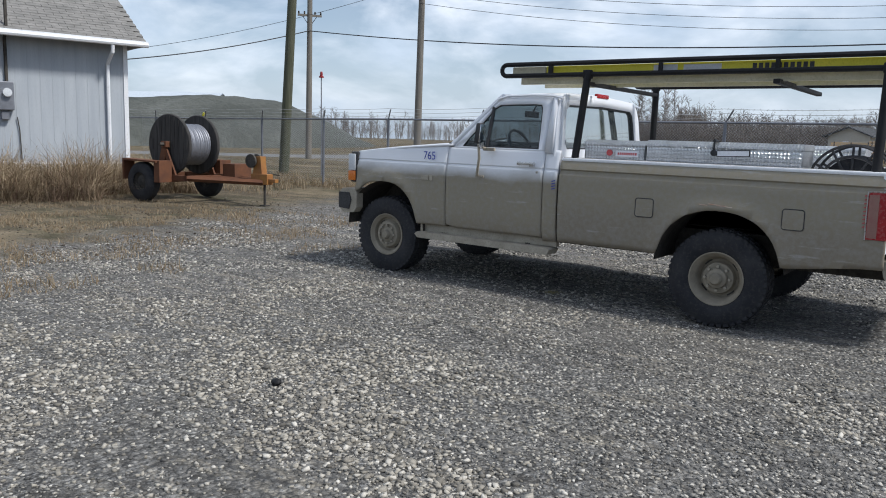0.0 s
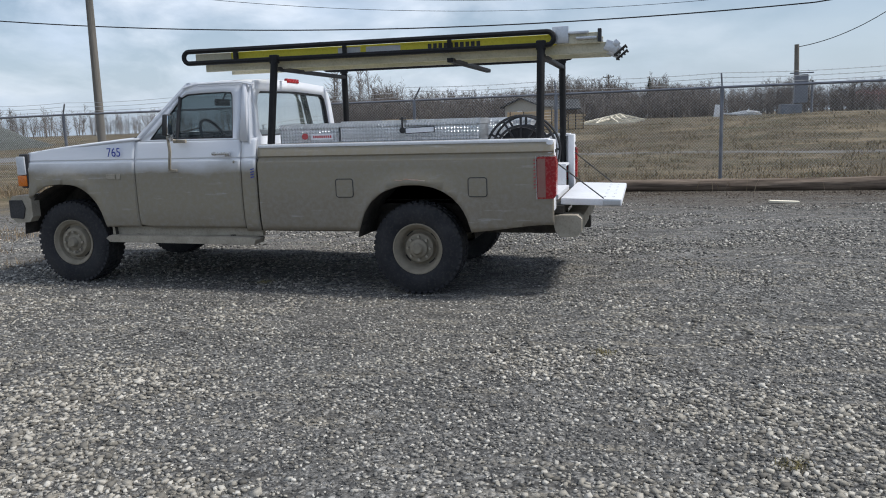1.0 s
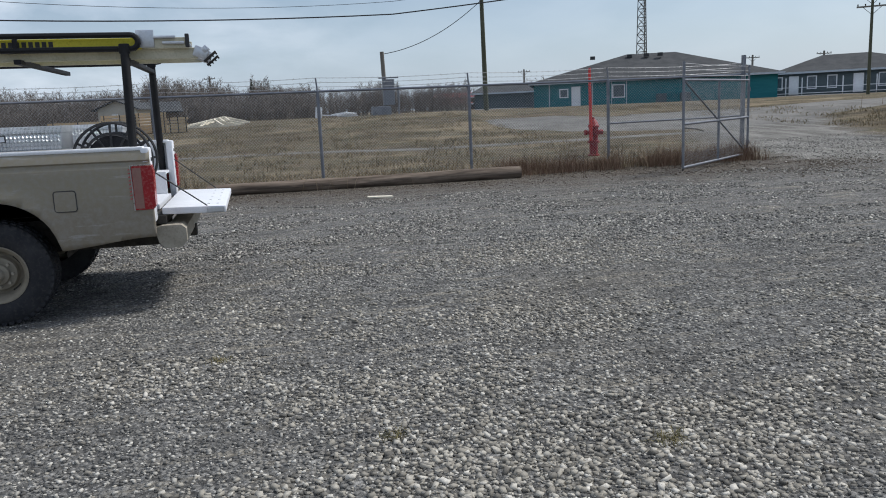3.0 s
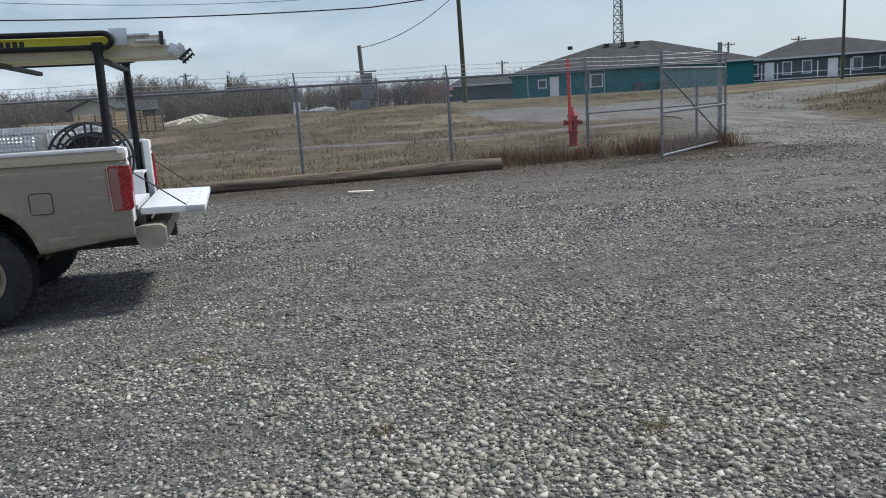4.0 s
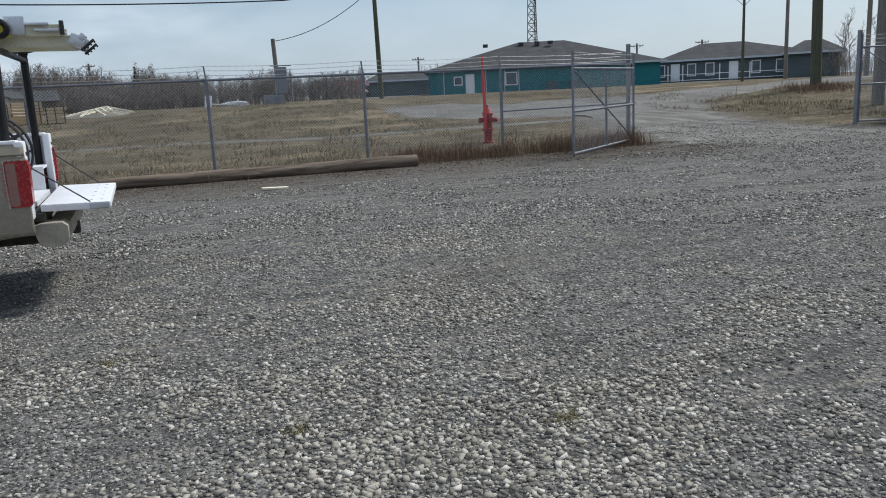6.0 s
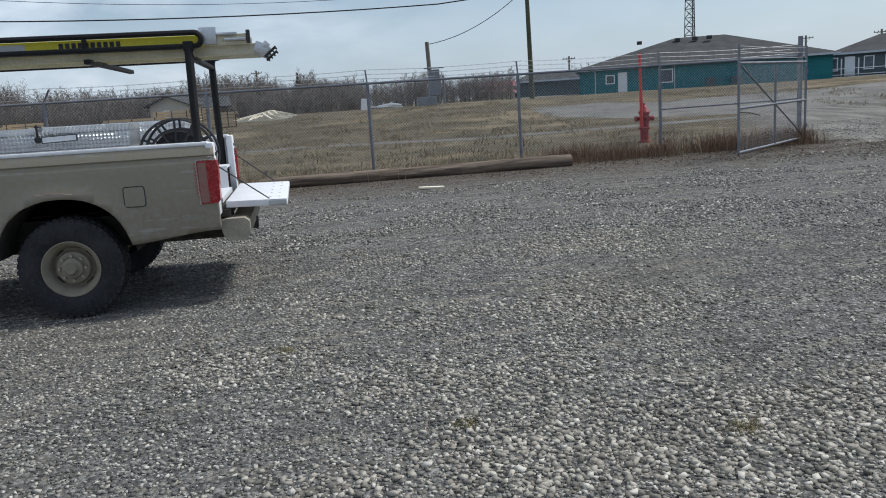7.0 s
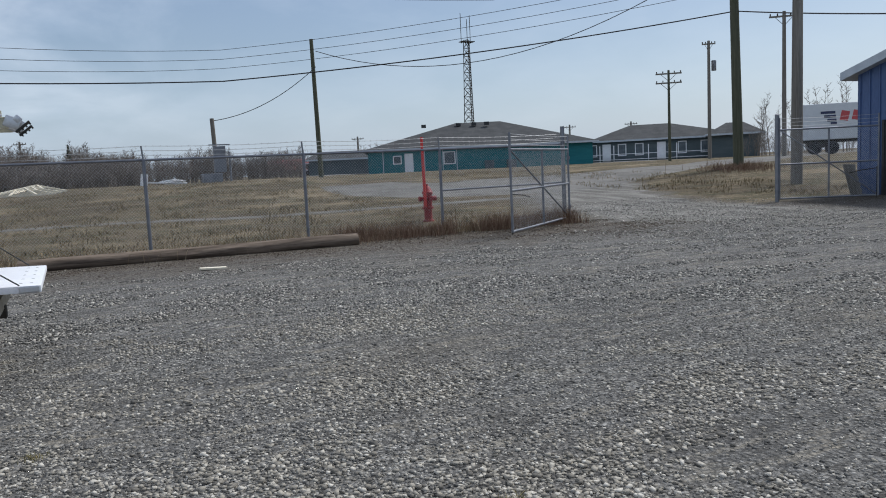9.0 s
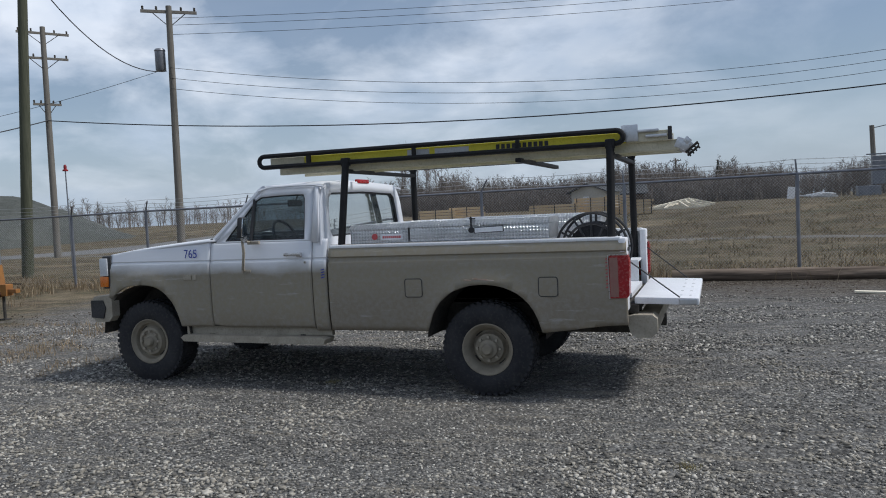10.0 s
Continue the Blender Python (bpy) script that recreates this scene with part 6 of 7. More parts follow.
part("lattice", bm, UNDER, tower, "dark steel lattice")
for x, h in ((-1.1, 4.6), (0.1, 3.6), (0.7, 4.3)):
    bm = bmesh.new()
    cyl(bm, (x, 0, TH - 0.6), (x, 0, TH + h), 0.06, n=6)
    part("antenna", bm, UNDER, tower, "whip antenna")
bm = bmesh.new()
box(bm, (0, 0, TH - 0.3), (2.6, 1.2, 0.12))
part("platform", bm, UNDER, tower, "small platform")

# red-roofed and grey sheds far off
for az, d, lx, ly, hh, rh, wm, rm, lab in ((14.3, 150, 7, 6, 1.2, 0.9, TAN_WALL, PINK_ROOF, "low far building with a faded red roof"), (14.9, 170, 12, 9, 2.6, 1.0, UNDER, RED_ROOF, "dark far building with a red roof"), (19.2, 120, 13, 8, 2.4, 1.2, SLATE, SHINGLE_FAR, "low grey far building")):
    qx, qy = polar(az, d)
    hip_house("far_building", lab, qx, qy, -az, lx, ly, 1.0, hh, rh, wm, rm, (-lx * 0.4, lx * 0.4))


def gable_house(name, label, x, y, rz, lx, ly, z0, wall_h, roof_h, wm, rm, over=0.35):
    b = thing(name, label, "building", (x, y, z0), rz)
    bm = bmesh.new()
    prism(bm, [(-ly / 2, -0.3), (ly / 2, -0.3), (ly / 2, wall_h), (0, wall_h + roof_h), (-ly / 2, wall_h)], -lx / 2, lx / 2, "x")
    part("wall", bm, wm, b, "siding walls")
    bm = bmesh.new()
    sl = roof_h / (ly / 2)
    for s in (-1, 1):
        q = [(0, wall_h + roof_h + 0.10), (s * (ly / 2 + over), wall_h - over * sl + 0.10), (s * (ly / 2 + over), wall_h - over * sl), (0, wall_h + roof_h)]
        prism(bm, q if s > 0 else q[::-1], -lx / 2 - over, lx / 2 + over, "x")
    part("roof", bm, rm, b, "pitched roof")
    return b


sx, sy_ = polar(-8.2, 68)
shed = gable_house("shed", "tan shed with a brown gable roof", sx, sy_, 78, 3.6, 3.0, 0.75, 1.75, 0.6, TAN_WALL, SHINGLE_FAR)
bm = bmesh.new()
box(bm, (-1.82, 0.2, 1.05), (0.05, 0.45, 0.6))
part("window", bm, TRIM_WHITE, shed, "small white window")
sx, sy_ = polar(-6.4, 74)
gable_house("shed", "brown shed with a dark gable roof", sx, sy_, 10, 3.8, 3.0, 0.8, 1.5, 0.7, LOG, SHINGLE_FAR)


# stacked lumber and roof trusses in the field
def lumber_stack(x, y, rz, lx, ly, h, label):
    s = thing("lumber_stack", label, "lumber stack", (x, y, terrain(x, y)), rz, group="lumber stacks")
    rows = max(2, int(h / 0.16))
    for j in range(rows):
        bm = bmesh.new()
        w = lx * random.uniform(0.93, 1.0)
        box(bm, (random.uniform(-0.05, 0.05), 0, 0.08 + 0.16 * j), (w, ly, 0.13), bevel=0.006)
        part("board_layer", bm, LUMBER, s)
    bm = bmesh.new()
    for k in (-0.4, 0.0, 0.4):
        box(bm, (k * lx, 0, h / 2), (0.05, ly + 0.03, h))
    part("strap", bm, UNDER, s, "dark strapping")


for az, d, lx, h in ((-19.9, 46, 2.4, 1.12), (-17.6, 47, 2.2, 1.12), (-11.2, 44, 2.8, 0.96), (-8.6, 45, 1.9, 1.12), (-6.6, 46, 1.6, 1.12), (-4.9, 44, 1.0, 0.8)):
    qx, qy = polar(az, d)
    lumber_stack(qx, qy, -az, lx, 1.2, h, "stack of fresh brown lumber in the dry field")
qx, qy = polar(-2.3, 48)
tr = thing("roof_trusses", "pile of pale wooden roof trusses lying in the field", "roof trusses", (qx, qy, terrain(qx, qy)), 6)
for k in range(3):
    dz, dy = 0.06 + 0.07 * k, 0.75 * k
    for a, b in (((-2.0, 0), (2.0, 0)), ((-2.0, 0), (0.3, 0.62)), ((0.3, 0.62), (2.0, 0)), ((-0.7, 0), (-0.2, 0.45)), ((0.9, 0), (0.3, 0.62))):
        bm = bmesh.new()
        pa, pb = Vector((0.85 * a[0] + 0.35 * k - 0.4, dy + a[1] * 1.3, dz + a[1] * 0.62)), Vector((0.85 * b[0] + 0.35 * k - 0.4, dy + b[1] * 1.3, dz + b[1] * 0.62))
        q = (pb - pa).to_track_quat("X", "Z")
        c = bmesh.new()
        bmesh.ops.create_cube(c, size=1.0)
        bmesh.ops.scale(c, vec=((pb - pa).length, 0.08, 0.10), verts=c.verts)
        bmesh.ops.transform(c, matrix=Matrix.Translation((pa + pb) / 2) @ q.to_matrix().to_4x4(), verts=c.verts)
        join(bm, c)
        part("chord", bm, PALE_LUMBER, tr)
qx, qy = polar(5.2, 64)
pile = thing("board_pile", "small white pile of boards far in the field", "board pile", (qx, qy, terrain(qx, qy)))
for k in range(9):
    bm = bmesh.new()
    box(bm, (random.uniform(-0.3, 2.0), random.uniform(-0.4, 0.4), 0.08 + 0.05 * k * 0.6), (random.uniform(0.8, 1.8), 0.2, 0.1), (random.uniform(-6, 6), random.uniform(-8, 8), random.uniform(-30, 30)))
    part("board", bm, TRIM_WHITE, pile)
bm = bmesh.new()
box(bm, (-0.5, 0, 0.45), (0.45, 0.3, 0.9), (4, 6, 20))
part("panel", bm, TRIM_WHITE, pile, "white upright panel")

# gravel heap
verts, faces, n, m = [], [], 44, 12
for j in range(m + 1):
    for i in range(n + 1):
        u = i / n
        th = -1 + 2 * j / m
        ax, dx = polar(-64.5 + 24.0 * u, 95), None
        prof = float(np.interp(u, (0.0, 0.28, 0.5, 0.69, 0.81, 0.94, 1.0), (4.2, 4.8, 5.5, 5.1, 3.3, 0.7, 0.0)))
        hgt = prof * (1 - abs(th) ** 1.4) + (0.25 * noise.noise((u * 20, th * 4, 0)) if abs(th) < 1 else 0)
        d = 95 + 16 * th
        X, Y = polar(-64.5 + 24.0 * u, d)
        verts.append((X, Y, max(hgt, -0.1) + 0.3 - (1.6 if abs(th) >= 0.99 else 0.0)))
for j in range(m):
    for i in range(n):
        o = j * (n + 1) + i
        faces.append((o, o + 1, o + n + 2, o + n + 1))
tagged(raw_part("gravel_heap", verts, faces, MOUND, smooth=True), "long heap of dark grey gravel beyond the road", "gravel heap", kind="structure")
qx, qy = polar(-56.2, 150)
gable_house("far_shed", "far white and blue storage building", qx, qy, 35, 24, 10, 0.8, 6.2, 1.4, FASCIA, FASCIA)

# white building by the trailer
WB = (-15.6, 4.85)
wb = thing("white_building", "pale grey-blue board-sided building with a shingled roof", "building", (WB[0], WB[1], 0.0), 0)
WBH = 3.46
ang = 74.0                                                 # its long wall runs to the south-west
wb.matrix_basis = pose(WB[0], WB[1], 0, 0, 0, ang)
LW, LD = 9.0, 7.0
bm = bmesh.new()
prism(bm, [(0, 0.55), (-LW, 0.55), (-LW, WBH), (0, WBH)], 0.0, LD)
body = part("wall", bm, SIDING, wb, "vertical board walls")
for k in range(36):
    bm = bmesh.new()
    box(bm, (-0.13 - 0.25 * k, -0.003, (WBH + 0.60) / 2), (0.006, 0.005, WBH - 0.62))
    part("batten", bm, SIDING, body)
bm = bmesh.new()
box(bm, (-LW / 2, 0.02, 0.30), (LW, 0.04, 0.5))
box(bm, (-LW / 2, -0.01, 0.585), (LW + 0.02, 0.03, 0.05))
part("skirting", bm, TRIM_WHITE, wb, "white base flashing")
bm = bmesh.new()
box(bm, (-0.02, -0.012, (WBH + 0.6) / 2), (0.10, 0.03, WBH - 0.6))
part("corner_board", bm, TRIM_WHITE, wb, "pale corner board")
bm = bmesh.new()
ov, rise = 0.42, 2.2
prism(bm, [(-ov, WBH - 0.10), (-ov, WBH - 0.02), (LD / 2, WBH + rise), (LD + ov, WBH - 0.02), (LD + ov, WBH - 0.10)], -LW, 0.36, "x")
roof = part("roof", bm, SHINGLE, wb, "worn grey shingle roof")
sl = math.atan2(rise + 0.02, LD / 2 + ov)
for k in range(16):
    bm = bmesh.new()
    d = 0.06 + 0.145 * k
    for j in range(30):
        if j * 0.33 > LW:
            break
        box(bm, (0.20 - 0.33 * j - (0.16 if k % 2 else 0), -ov + d * math.cos(sl), WBH - 0.005 + d * math.sin(sl) + random.uniform(0, 0.004)), (0.32, 0.15, 0.014), (math.degrees(sl) - 2, 0, random.uniform(-0.6, 0.6)))
    part("shingle_course", bm, SHINGLE, roof, "course of grey shingles")
bm = bmesh.new()
box(bm, (-LW / 2 + 0.2, -ov - 0.02, WBH - 0.07), (LW + 0.4, 0.03, 0.14))
tube(bm, [(0.38, -ov - 0.07, WBH - 0.09), (-LW, -ov - 0.07, WBH - 0.10)], 0.055, 8)
part("gutter", bm, TRIM_WHITE, wb, "white eave gutter", True)
bm = bmesh.new()
tube(bm, [(-0.42, -ov - 0.06, WBH - 0.14), (-0.42, -ov - 0.03, WBH - 0.30), (-0.44, -0.08, WBH - 0.55), (-0.44, -0.07, WBH - 0.8), (-0.44, -0.07, 0.5)], 0.045, 8)
part("downspout", bm, TRIM_WHITE, wb, "white downspout", True)
bm = bmesh.new()
box(bm, (-2.62, -0.09, 2.05), (0.36, 0.16, 0.62), bevel=0.02)
box(bm, (-2.62, -0.07, 1.62), (0.16, 0.1, 0.18), bevel=0.02)
meter = part("meter_box", bm, GALV, wb, "grey electric meter box")
bm = bmesh.new()
lathe(bm, [(0.0, -0.26), (0.09, -0.25), (0.1, -0.17)], "y", (-2.58, 0, 2.12), 16)
part("meter_dial", bm, CLEAR, meter, "round meter glass", True)
bm = bmesh.new()
tube(bm, [(-2.56, -0.06, 2.3), (-2.56, -0.05, 3.3), (-2.56, -0.30, 3.48), (-2.56, -0.3, 4.2)], 0.035, 6)
tube(bm, [(-2.38, -0.05, 1.6), (-2.34, -0.04, 1.3), (-2.32, -0.04, 0.6)], 0.012, 5)
part("conduit", bm, UNDER, meter, "dark service conduit", True)

# blue metal building by the far gate
bb = thing("blue_building", "blue sheet-steel building with grey fascia", "building", (22.6, 9.15, 0.0), -90)
BW, BH = 9.0, 3.55
bm = bmesh.new()
prism(bm, [(0, -0.1), (BW, -0.1), (BW, BH), (BW / 2, BH + 1.5), (0, BH)], 0.0, 7.0)
bwall = part("wall", bm, BLUE_STEEL, bb, "blue ribbed steel walls")
for k in range(24):
    x = 0.06 + 0.30 * k
    top = BH + 1.5 * (1 - abs(x - BW / 2) / (BW / 2))
    bm = bmesh.new()
    prism(bm, [(x, 0.02), (x + 0.045, 0.02), (x + 0.045, top - 0.05), (x, top - 0.05)], -0.035, 0.0)
    part("rib", bm, BLUE_STEEL, bwall)
bm = bmesh.new()
for s in (0, 1):
    a = [(-0.35, BH - 0.17), (BW / 2, BH + 1.45), (BW / 2, BH + 1.68), (-0.35, BH + 0.06)]
    if s:
        a = [(BW - x, z) for x, z in a][::-1]
    prism(bm, a, -0.30, 7.3)
part("roof", bm, FASCIA, bb, "grey metal roof with wide fascia")
bm = bmesh.new()
box(bm, (1.35, -0.03, 1.05), (0.95, 0.06, 2.1), bevel=0.01)
bd = part("door", bm, DARK_PLASTIC, bb, "dark recessed door")
bm = bmesh.new()
for x in (0.84, 1.86):
    box(bm, (x, -0.04, 1.08), (0.07, 0.08, 2.2))
part("door_frame", bm, DARK_PLASTIC, bd, "dark door frame")

# semi trailer behind the gate, cut off by the blue building
qx, qy = polar(51.5, 70)
st = thing("semi_trailer", "white semi trailer with dark and red lettering", "semi trailer", (qx, qy, terrain(qx, qy)), -42)
bm = bmesh.new()
box(bm, (3.2, 0, 2.55), (10.0, 2.5, 2.8), bevel=0.05)
part("box", bm, TRAILER_WHITE, st, "white trailer box")
bm = bmesh.new()
for k, z in enumerate((3.25, 2.95, 2.65, 2.4)):
    box(bm, (0.35 + 0.14 * k, -1.265, z), (1.05 - 0.2 * k, 0.012, 0.2), (0, 0, 0))
part("logo_bar", bm, surface("dark_blue_decal", (0.02, 0.03, 0.08), (0.03, 0.04, 0.1), 0.5), st, "dark logo bars")
bm = bmesh.new()
for k in range(3):
    box(bm, (1.55 + 0.85 * k, -1.265, 2.95), (0.6, 0.012, 0.75), (0, 12, 0))
part("lettering_bar", bm, RED_DECAL, st, "red lettering bars")
for x in (-0.6, 0.7):
    bm = bmesh.new()
    lathe(bm, [(0.0, -1.2), (0.3, -1.2), (0.5, -1.15), (0.5, -0.85), (0.0, -0.85)], "y", (x, 0, 0.5), 20)
    part("wheel", bm, RUBBER, st, "black trailer wheel", True)
bm = bmesh.new()
box(bm, (3.2, 0, 1.05), (9.8, 1.0, 0.25))
box(bm, (0.1, 0, 0.75), (2.0, 1.6, 0.4))
part("chassis", bm, UNDER, st, "dark trailer chassis")
pal = thing("wood_pallet", "weathered grey pallet leaning by the blue building", "pallet", (22.15, 8.75, 0.0), 50, -14)
for k in range(6):
    bm = bmesh.new()
    box(bm, (0, 0, 0.10 + 0.17 * k), (1.0, 0.02, 0.12), bevel=0.004)
    part("slat", bm, POLE_GREY, pal)
for x in (-0.45, 0, 0.45):
    bm = bmesh.new()
    box(bm, (x, 0.05, 0.52), (0.05, 0.09, 1.0), bevel=0.004)
    part("runner", bm, POLE_GREY, pal)


# ---- reel trailer ----
tr0, tr1 = Vector((-12.0, 2.9, 0)), Vector((-12.15, 4.55, 0))
axle = (tr1 - tr0)
mid = (tr0 + tr1) / 2
fwd = Vector((axle.y, -axle.x, 0)).normalized()            # away from the tongue
rzt = math.degrees(math.atan2(axle.y, axle.x)) - 90         # local y along the axle, local x towards the tongue
rt = thing("reel_trailer", "rusty orange cable reel trailer", "trailer", (mid.x, mid.y, 0), rzt)
HWD = axle.length / 2
for s in (-1, 1):
    y = s * HWD
    bm = bmesh.new()
    lathe(bm, [(0.18, -0.10), (0.25, -0.115), (0.35, -0.09), (0.385, -0.05), (0.385, 0.06), (0.35, 0.11), (0.18, 0.10)], "y", (0, y, 0.385), 32)
    wl_ = part("wheel", bm, RUBBER, rt, "black trailer tyre", True)
    bm = bmesh.new()
    lathe(bm, [(0.19, -0.07), (0.13, -0.03), (0.10, -0.055), (0.0, -0.06)], "y", (0, y, 0.385), 24)
    lathe(bm, [(0.19, 0.07), (0.13, 0.03), (0.10, 0.055), (0.0, 0.06)], "y", (0, y, 0.385), 24)
    part("rim", bm, UNDER, wl_, "dark steel rim", True)
    bm = bmesh.new()
    prism(bm, [(-0.46, 0.42), (-0.46, 0.83), (0.52, 0.80), (0.52, 0.77), (-0.42, 0.79), (-0.42, 0.42)], y - 0.13, y + 0.13)
    part("mudguard", bm, RUST, rt, "rusty steel mudguard")
    bm = bmesh.new()
    box(bm, (0.50, y * 0.93, 0.60), (0.16, 0.30, 0.42), bevel=0.01)
    part("side_box", bm, RUST, rt, "rusty orange corner box")
    bm = bmesh.new()
    yy = s * 0.50
    prism(bm, [(0.0, 0.52), (0.22, 0.52), (0.30, 1.10), (0.20, 1.10)], yy - 0.03, yy + 0.03)
    prism(bm, [(0.42, 0.52), (0.56, 0.52), (0.31, 1.02), (0.23, 1.02)], yy - 0.02, yy + 0.02)
    box(bm, (0.26, yy, 1.12), (0.14, 0.10, 0.12), bevel=0.01)
    part("reel_upright", bm, RUST, rt, "orange reel support upright")
    bm = bmesh.new()
    box(bm, (0.25, s * (HWD - 0.24), 0.48), (1.5, 0.08, 0.10))
    pa, pb = Vector((1.0, s * (HWD - 0.24), 0.48)), Vector((2.45, s * 0.06, 0.46))
    cyl(bm, pa, pb, 0.055, n=4)
    part("side_beam", bm, RUST, rt, "rusty frame beam")
bm = bmesh.new()
for x in (-0.45, 0.95):
    box(bm, (x, 0, 0.48), (0.08, 2 * HWD - 0.4, 0.10))
cyl(bm, (0, -HWD, 0.385), (0, HWD, 0.385), 0.035, n=8)
cyl(bm, (0.95, 0, 0.50), (2.3, 0, 0.47), 0.04, n=4)
part("cross_beam", bm, RUST, rt, "rusty cross beams and axle")
bm = bmesh.new()
box(bm, (2.35, 0, 0.52), (0.42, 0.16, 0.20), bevel=0.01)
prism(bm, [(2.18, 0.60), (2.42, 0.60), (2.38, 0.95), (2.24, 0.95)], -0.07, 0.07)
box(bm, (2.62, 0, 0.50), (0.22, 0.10, 0.07), bevel=0.01)
part("tongue", bm, surface("orange_paint_worn", (0.33, 0.15, 0.03), (0.24, 0.10, 0.03), 0.7, 0, 6, 60), rt, "orange drawbar head")
bm = bmesh.new()
cyl(bm, (2.33, 0.10, 0.0), (2.33, 0.10, 0.72), 0.025, n=8)
box(bm, (2.33, 0.10, 0.01), (0.14, 0.14, 0.02))
cyl(bm, (2.33, 0.10, 0.62), (2.62, 0.20, 0.60), 0.012, n=6)
part("jack_stand", bm, UNDER, rt, "dark jack stand")
bm = bmesh.new()
lathe(bm, [(0.0, -0.10), (0.13, -0.10), (0.13, -0.06), (0.08, -0.05), (0.08, 0.05), (0.13, 0.06), (0.13, 0.10), (0.0, 0.10)], "y", (2.18, -0.03, 0.86), 18)
part("winch", bm, UNDER, rt, "dark hand winch drum", True)
bm = bmesh.new()
prism(bm, [(1.02, 0.50), (1.35, 0.50), (1.35, 0.76), (1.02, 0.76)], 0.28, 0.74)
part("tool_tray", bm, RUST, rt, "rusty tray")

sp_r = thing("wire_spool", "dark wooden spool of silver steel strand on the trailer", "wire spool", (mid.x + 0.26, mid.y, 1.12), rzt)
for s in (-1, 1):
    bm = bmesh.new()
    yo = s * 0.36
    lathe(bm, [(0.0, yo - 0.035), (0.585, yo - 0.035), (0.60, yo - 0.02), (0.60, yo + 0.02), (0.585, yo + 0.035), (0.0, yo + 0.035)], "y", (0, 0, 0), 44)
    fl = part("flange", bm, SPOOL_WOOD, sp_r, "weathered dark wooden flange", True)
    for k in range(9):
        bm = bmesh.new()
        x = -0.50 + 0.125 * k
        hh = math.sqrt(max(0.56 ** 2 - (abs(x) + 0.05) ** 2, 0.01))
        box(bm, (x, yo + s * 0.04, 0), (0.115, 0.014, 2 * hh))
        part("flange_board", bm, SPOOL_WOOD, fl)
    bm = bmesh.new()
    lathe(bm, [(0.0, yo + s * 0.05), (0.09, yo + s * 0.05), (0.09, yo + s * 0.03)], "y", (0, 0, 0), 20)
    part("hub_plate", bm, UNDER, fl, "dark hub plate", True)
bm = bmesh.new()
prof = []
for k in range(57):
    d = -0.325 + 0.65 * k / 56
    prof.append((0.40 + (0.008 if k % 2 else 0.0) + 0.012 * math.sin(k * 0.9) * math.sin(k * 0.31), d))
lathe(bm, prof, "y", (0, 0, 0), 40)
part("strand_winding", bm, STRAND, sp_r, "silver steel strand winding", True)
bm = bmesh.new()
cyl(bm, (0, -0.62, 0), (0, 0.62, 0), 0.035, n=10)
part("spindle", bm, UNDER, sp_r, "dark steel spindle", True)
bm = bmesh.new()
box(bm, (0.1, 0.40, 0.58), (0.05, 0.015, 0.16), (0, 25, 0), 0.004)
part("tag", bm, YELLOW, sp_r, "yellow tag")


# ---- vegetation and loose stones ----
rng = np.random.default_rng(7)


def blades(name, pts, h_lo, h_hi, w, material, label, category, bend=0.5, flat=0.25):
    """Dry stems as thin bent strips, rooted at the given plan points."""
    n = len(pts)
    a = rng.uniform(0, 2 * math.pi, n)
    h = rng.uniform(h_lo, h_hi, n) * rng.uniform(0.6, 1.0, n)
    h *= np.array([0.75 + 0.75 * noise.noise((p[0] * 1.1, p[1] * 1.1, 12.0)) for p in pts])
    ln = rng.uniform(flat * 0.2, bend, n) * rng.choice([0.6, 1.0, 1.8], n)
    wa = rng.uniform(0, math.pi, n)
    verts = np.zeros((n, 6, 3))
    for k, (u, ww) in enumerate(((0.0, 1.0), (0.55, 0.8), (1.0, 0.25))):
        off = ln * h * u * u
        x = pts[:, 0] + np.cos(a) * off
        y = pts[:, 1] + np.sin(a) * off
        z = pts[:, 2] + h * (u - 0.25 * ln * u * u)
        for s, q in ((-1, 0), (1, 1)):
            verts[:, 2 * k + q, 0] = x + s * w * ww * np.cos(wa)
            verts[:, 2 * k + q, 1] = y + s * w * ww * np.sin(wa)
            verts[:, 2 * k + q, 2] = z
    f = np.array([[0, 1, 3, 2], [2, 3, 5, 4]])
    faces = (f[None] + (np.arange(n) * 6)[:, None, None]).reshape(-1, 4)
    me = bpy.data.meshes.new(name)
    me.from_pydata(verts.reshape(-1, 3).tolist(), [], faces.tolist())
    me.materials.append(material)
    return tagged(new(name, me), label, category, kind="stuff")


def scatter(n, fn):
    out = []
    while len(out) < n:
        p = fn()
        if p is not None:
            out.append((p[0], p[1], terrain(p[0], p[1]) - 0.01))
    return np.array(out)


def clumpy(x, y, s=0.5, lim=0.0, seed=0.0):
    return noise.noise((x * s, y * s, seed)) > lim


def by_building():
    u, v = rng.uniform(-6.5, 0.9), 0.1 + 3.6 * rng.random() ** 1.3
    c, s = math.cos(radians(ang)), math.sin(radians(ang))
    x, y = WB[0] + u * c + v * s, WB[1] + u * s - v * c
    return (x, y) if clumpy(x, y, 0.8, -0.25) and math.hypot(x - mid.x, y - mid.y) > 1.5 and x < -12.0 else None


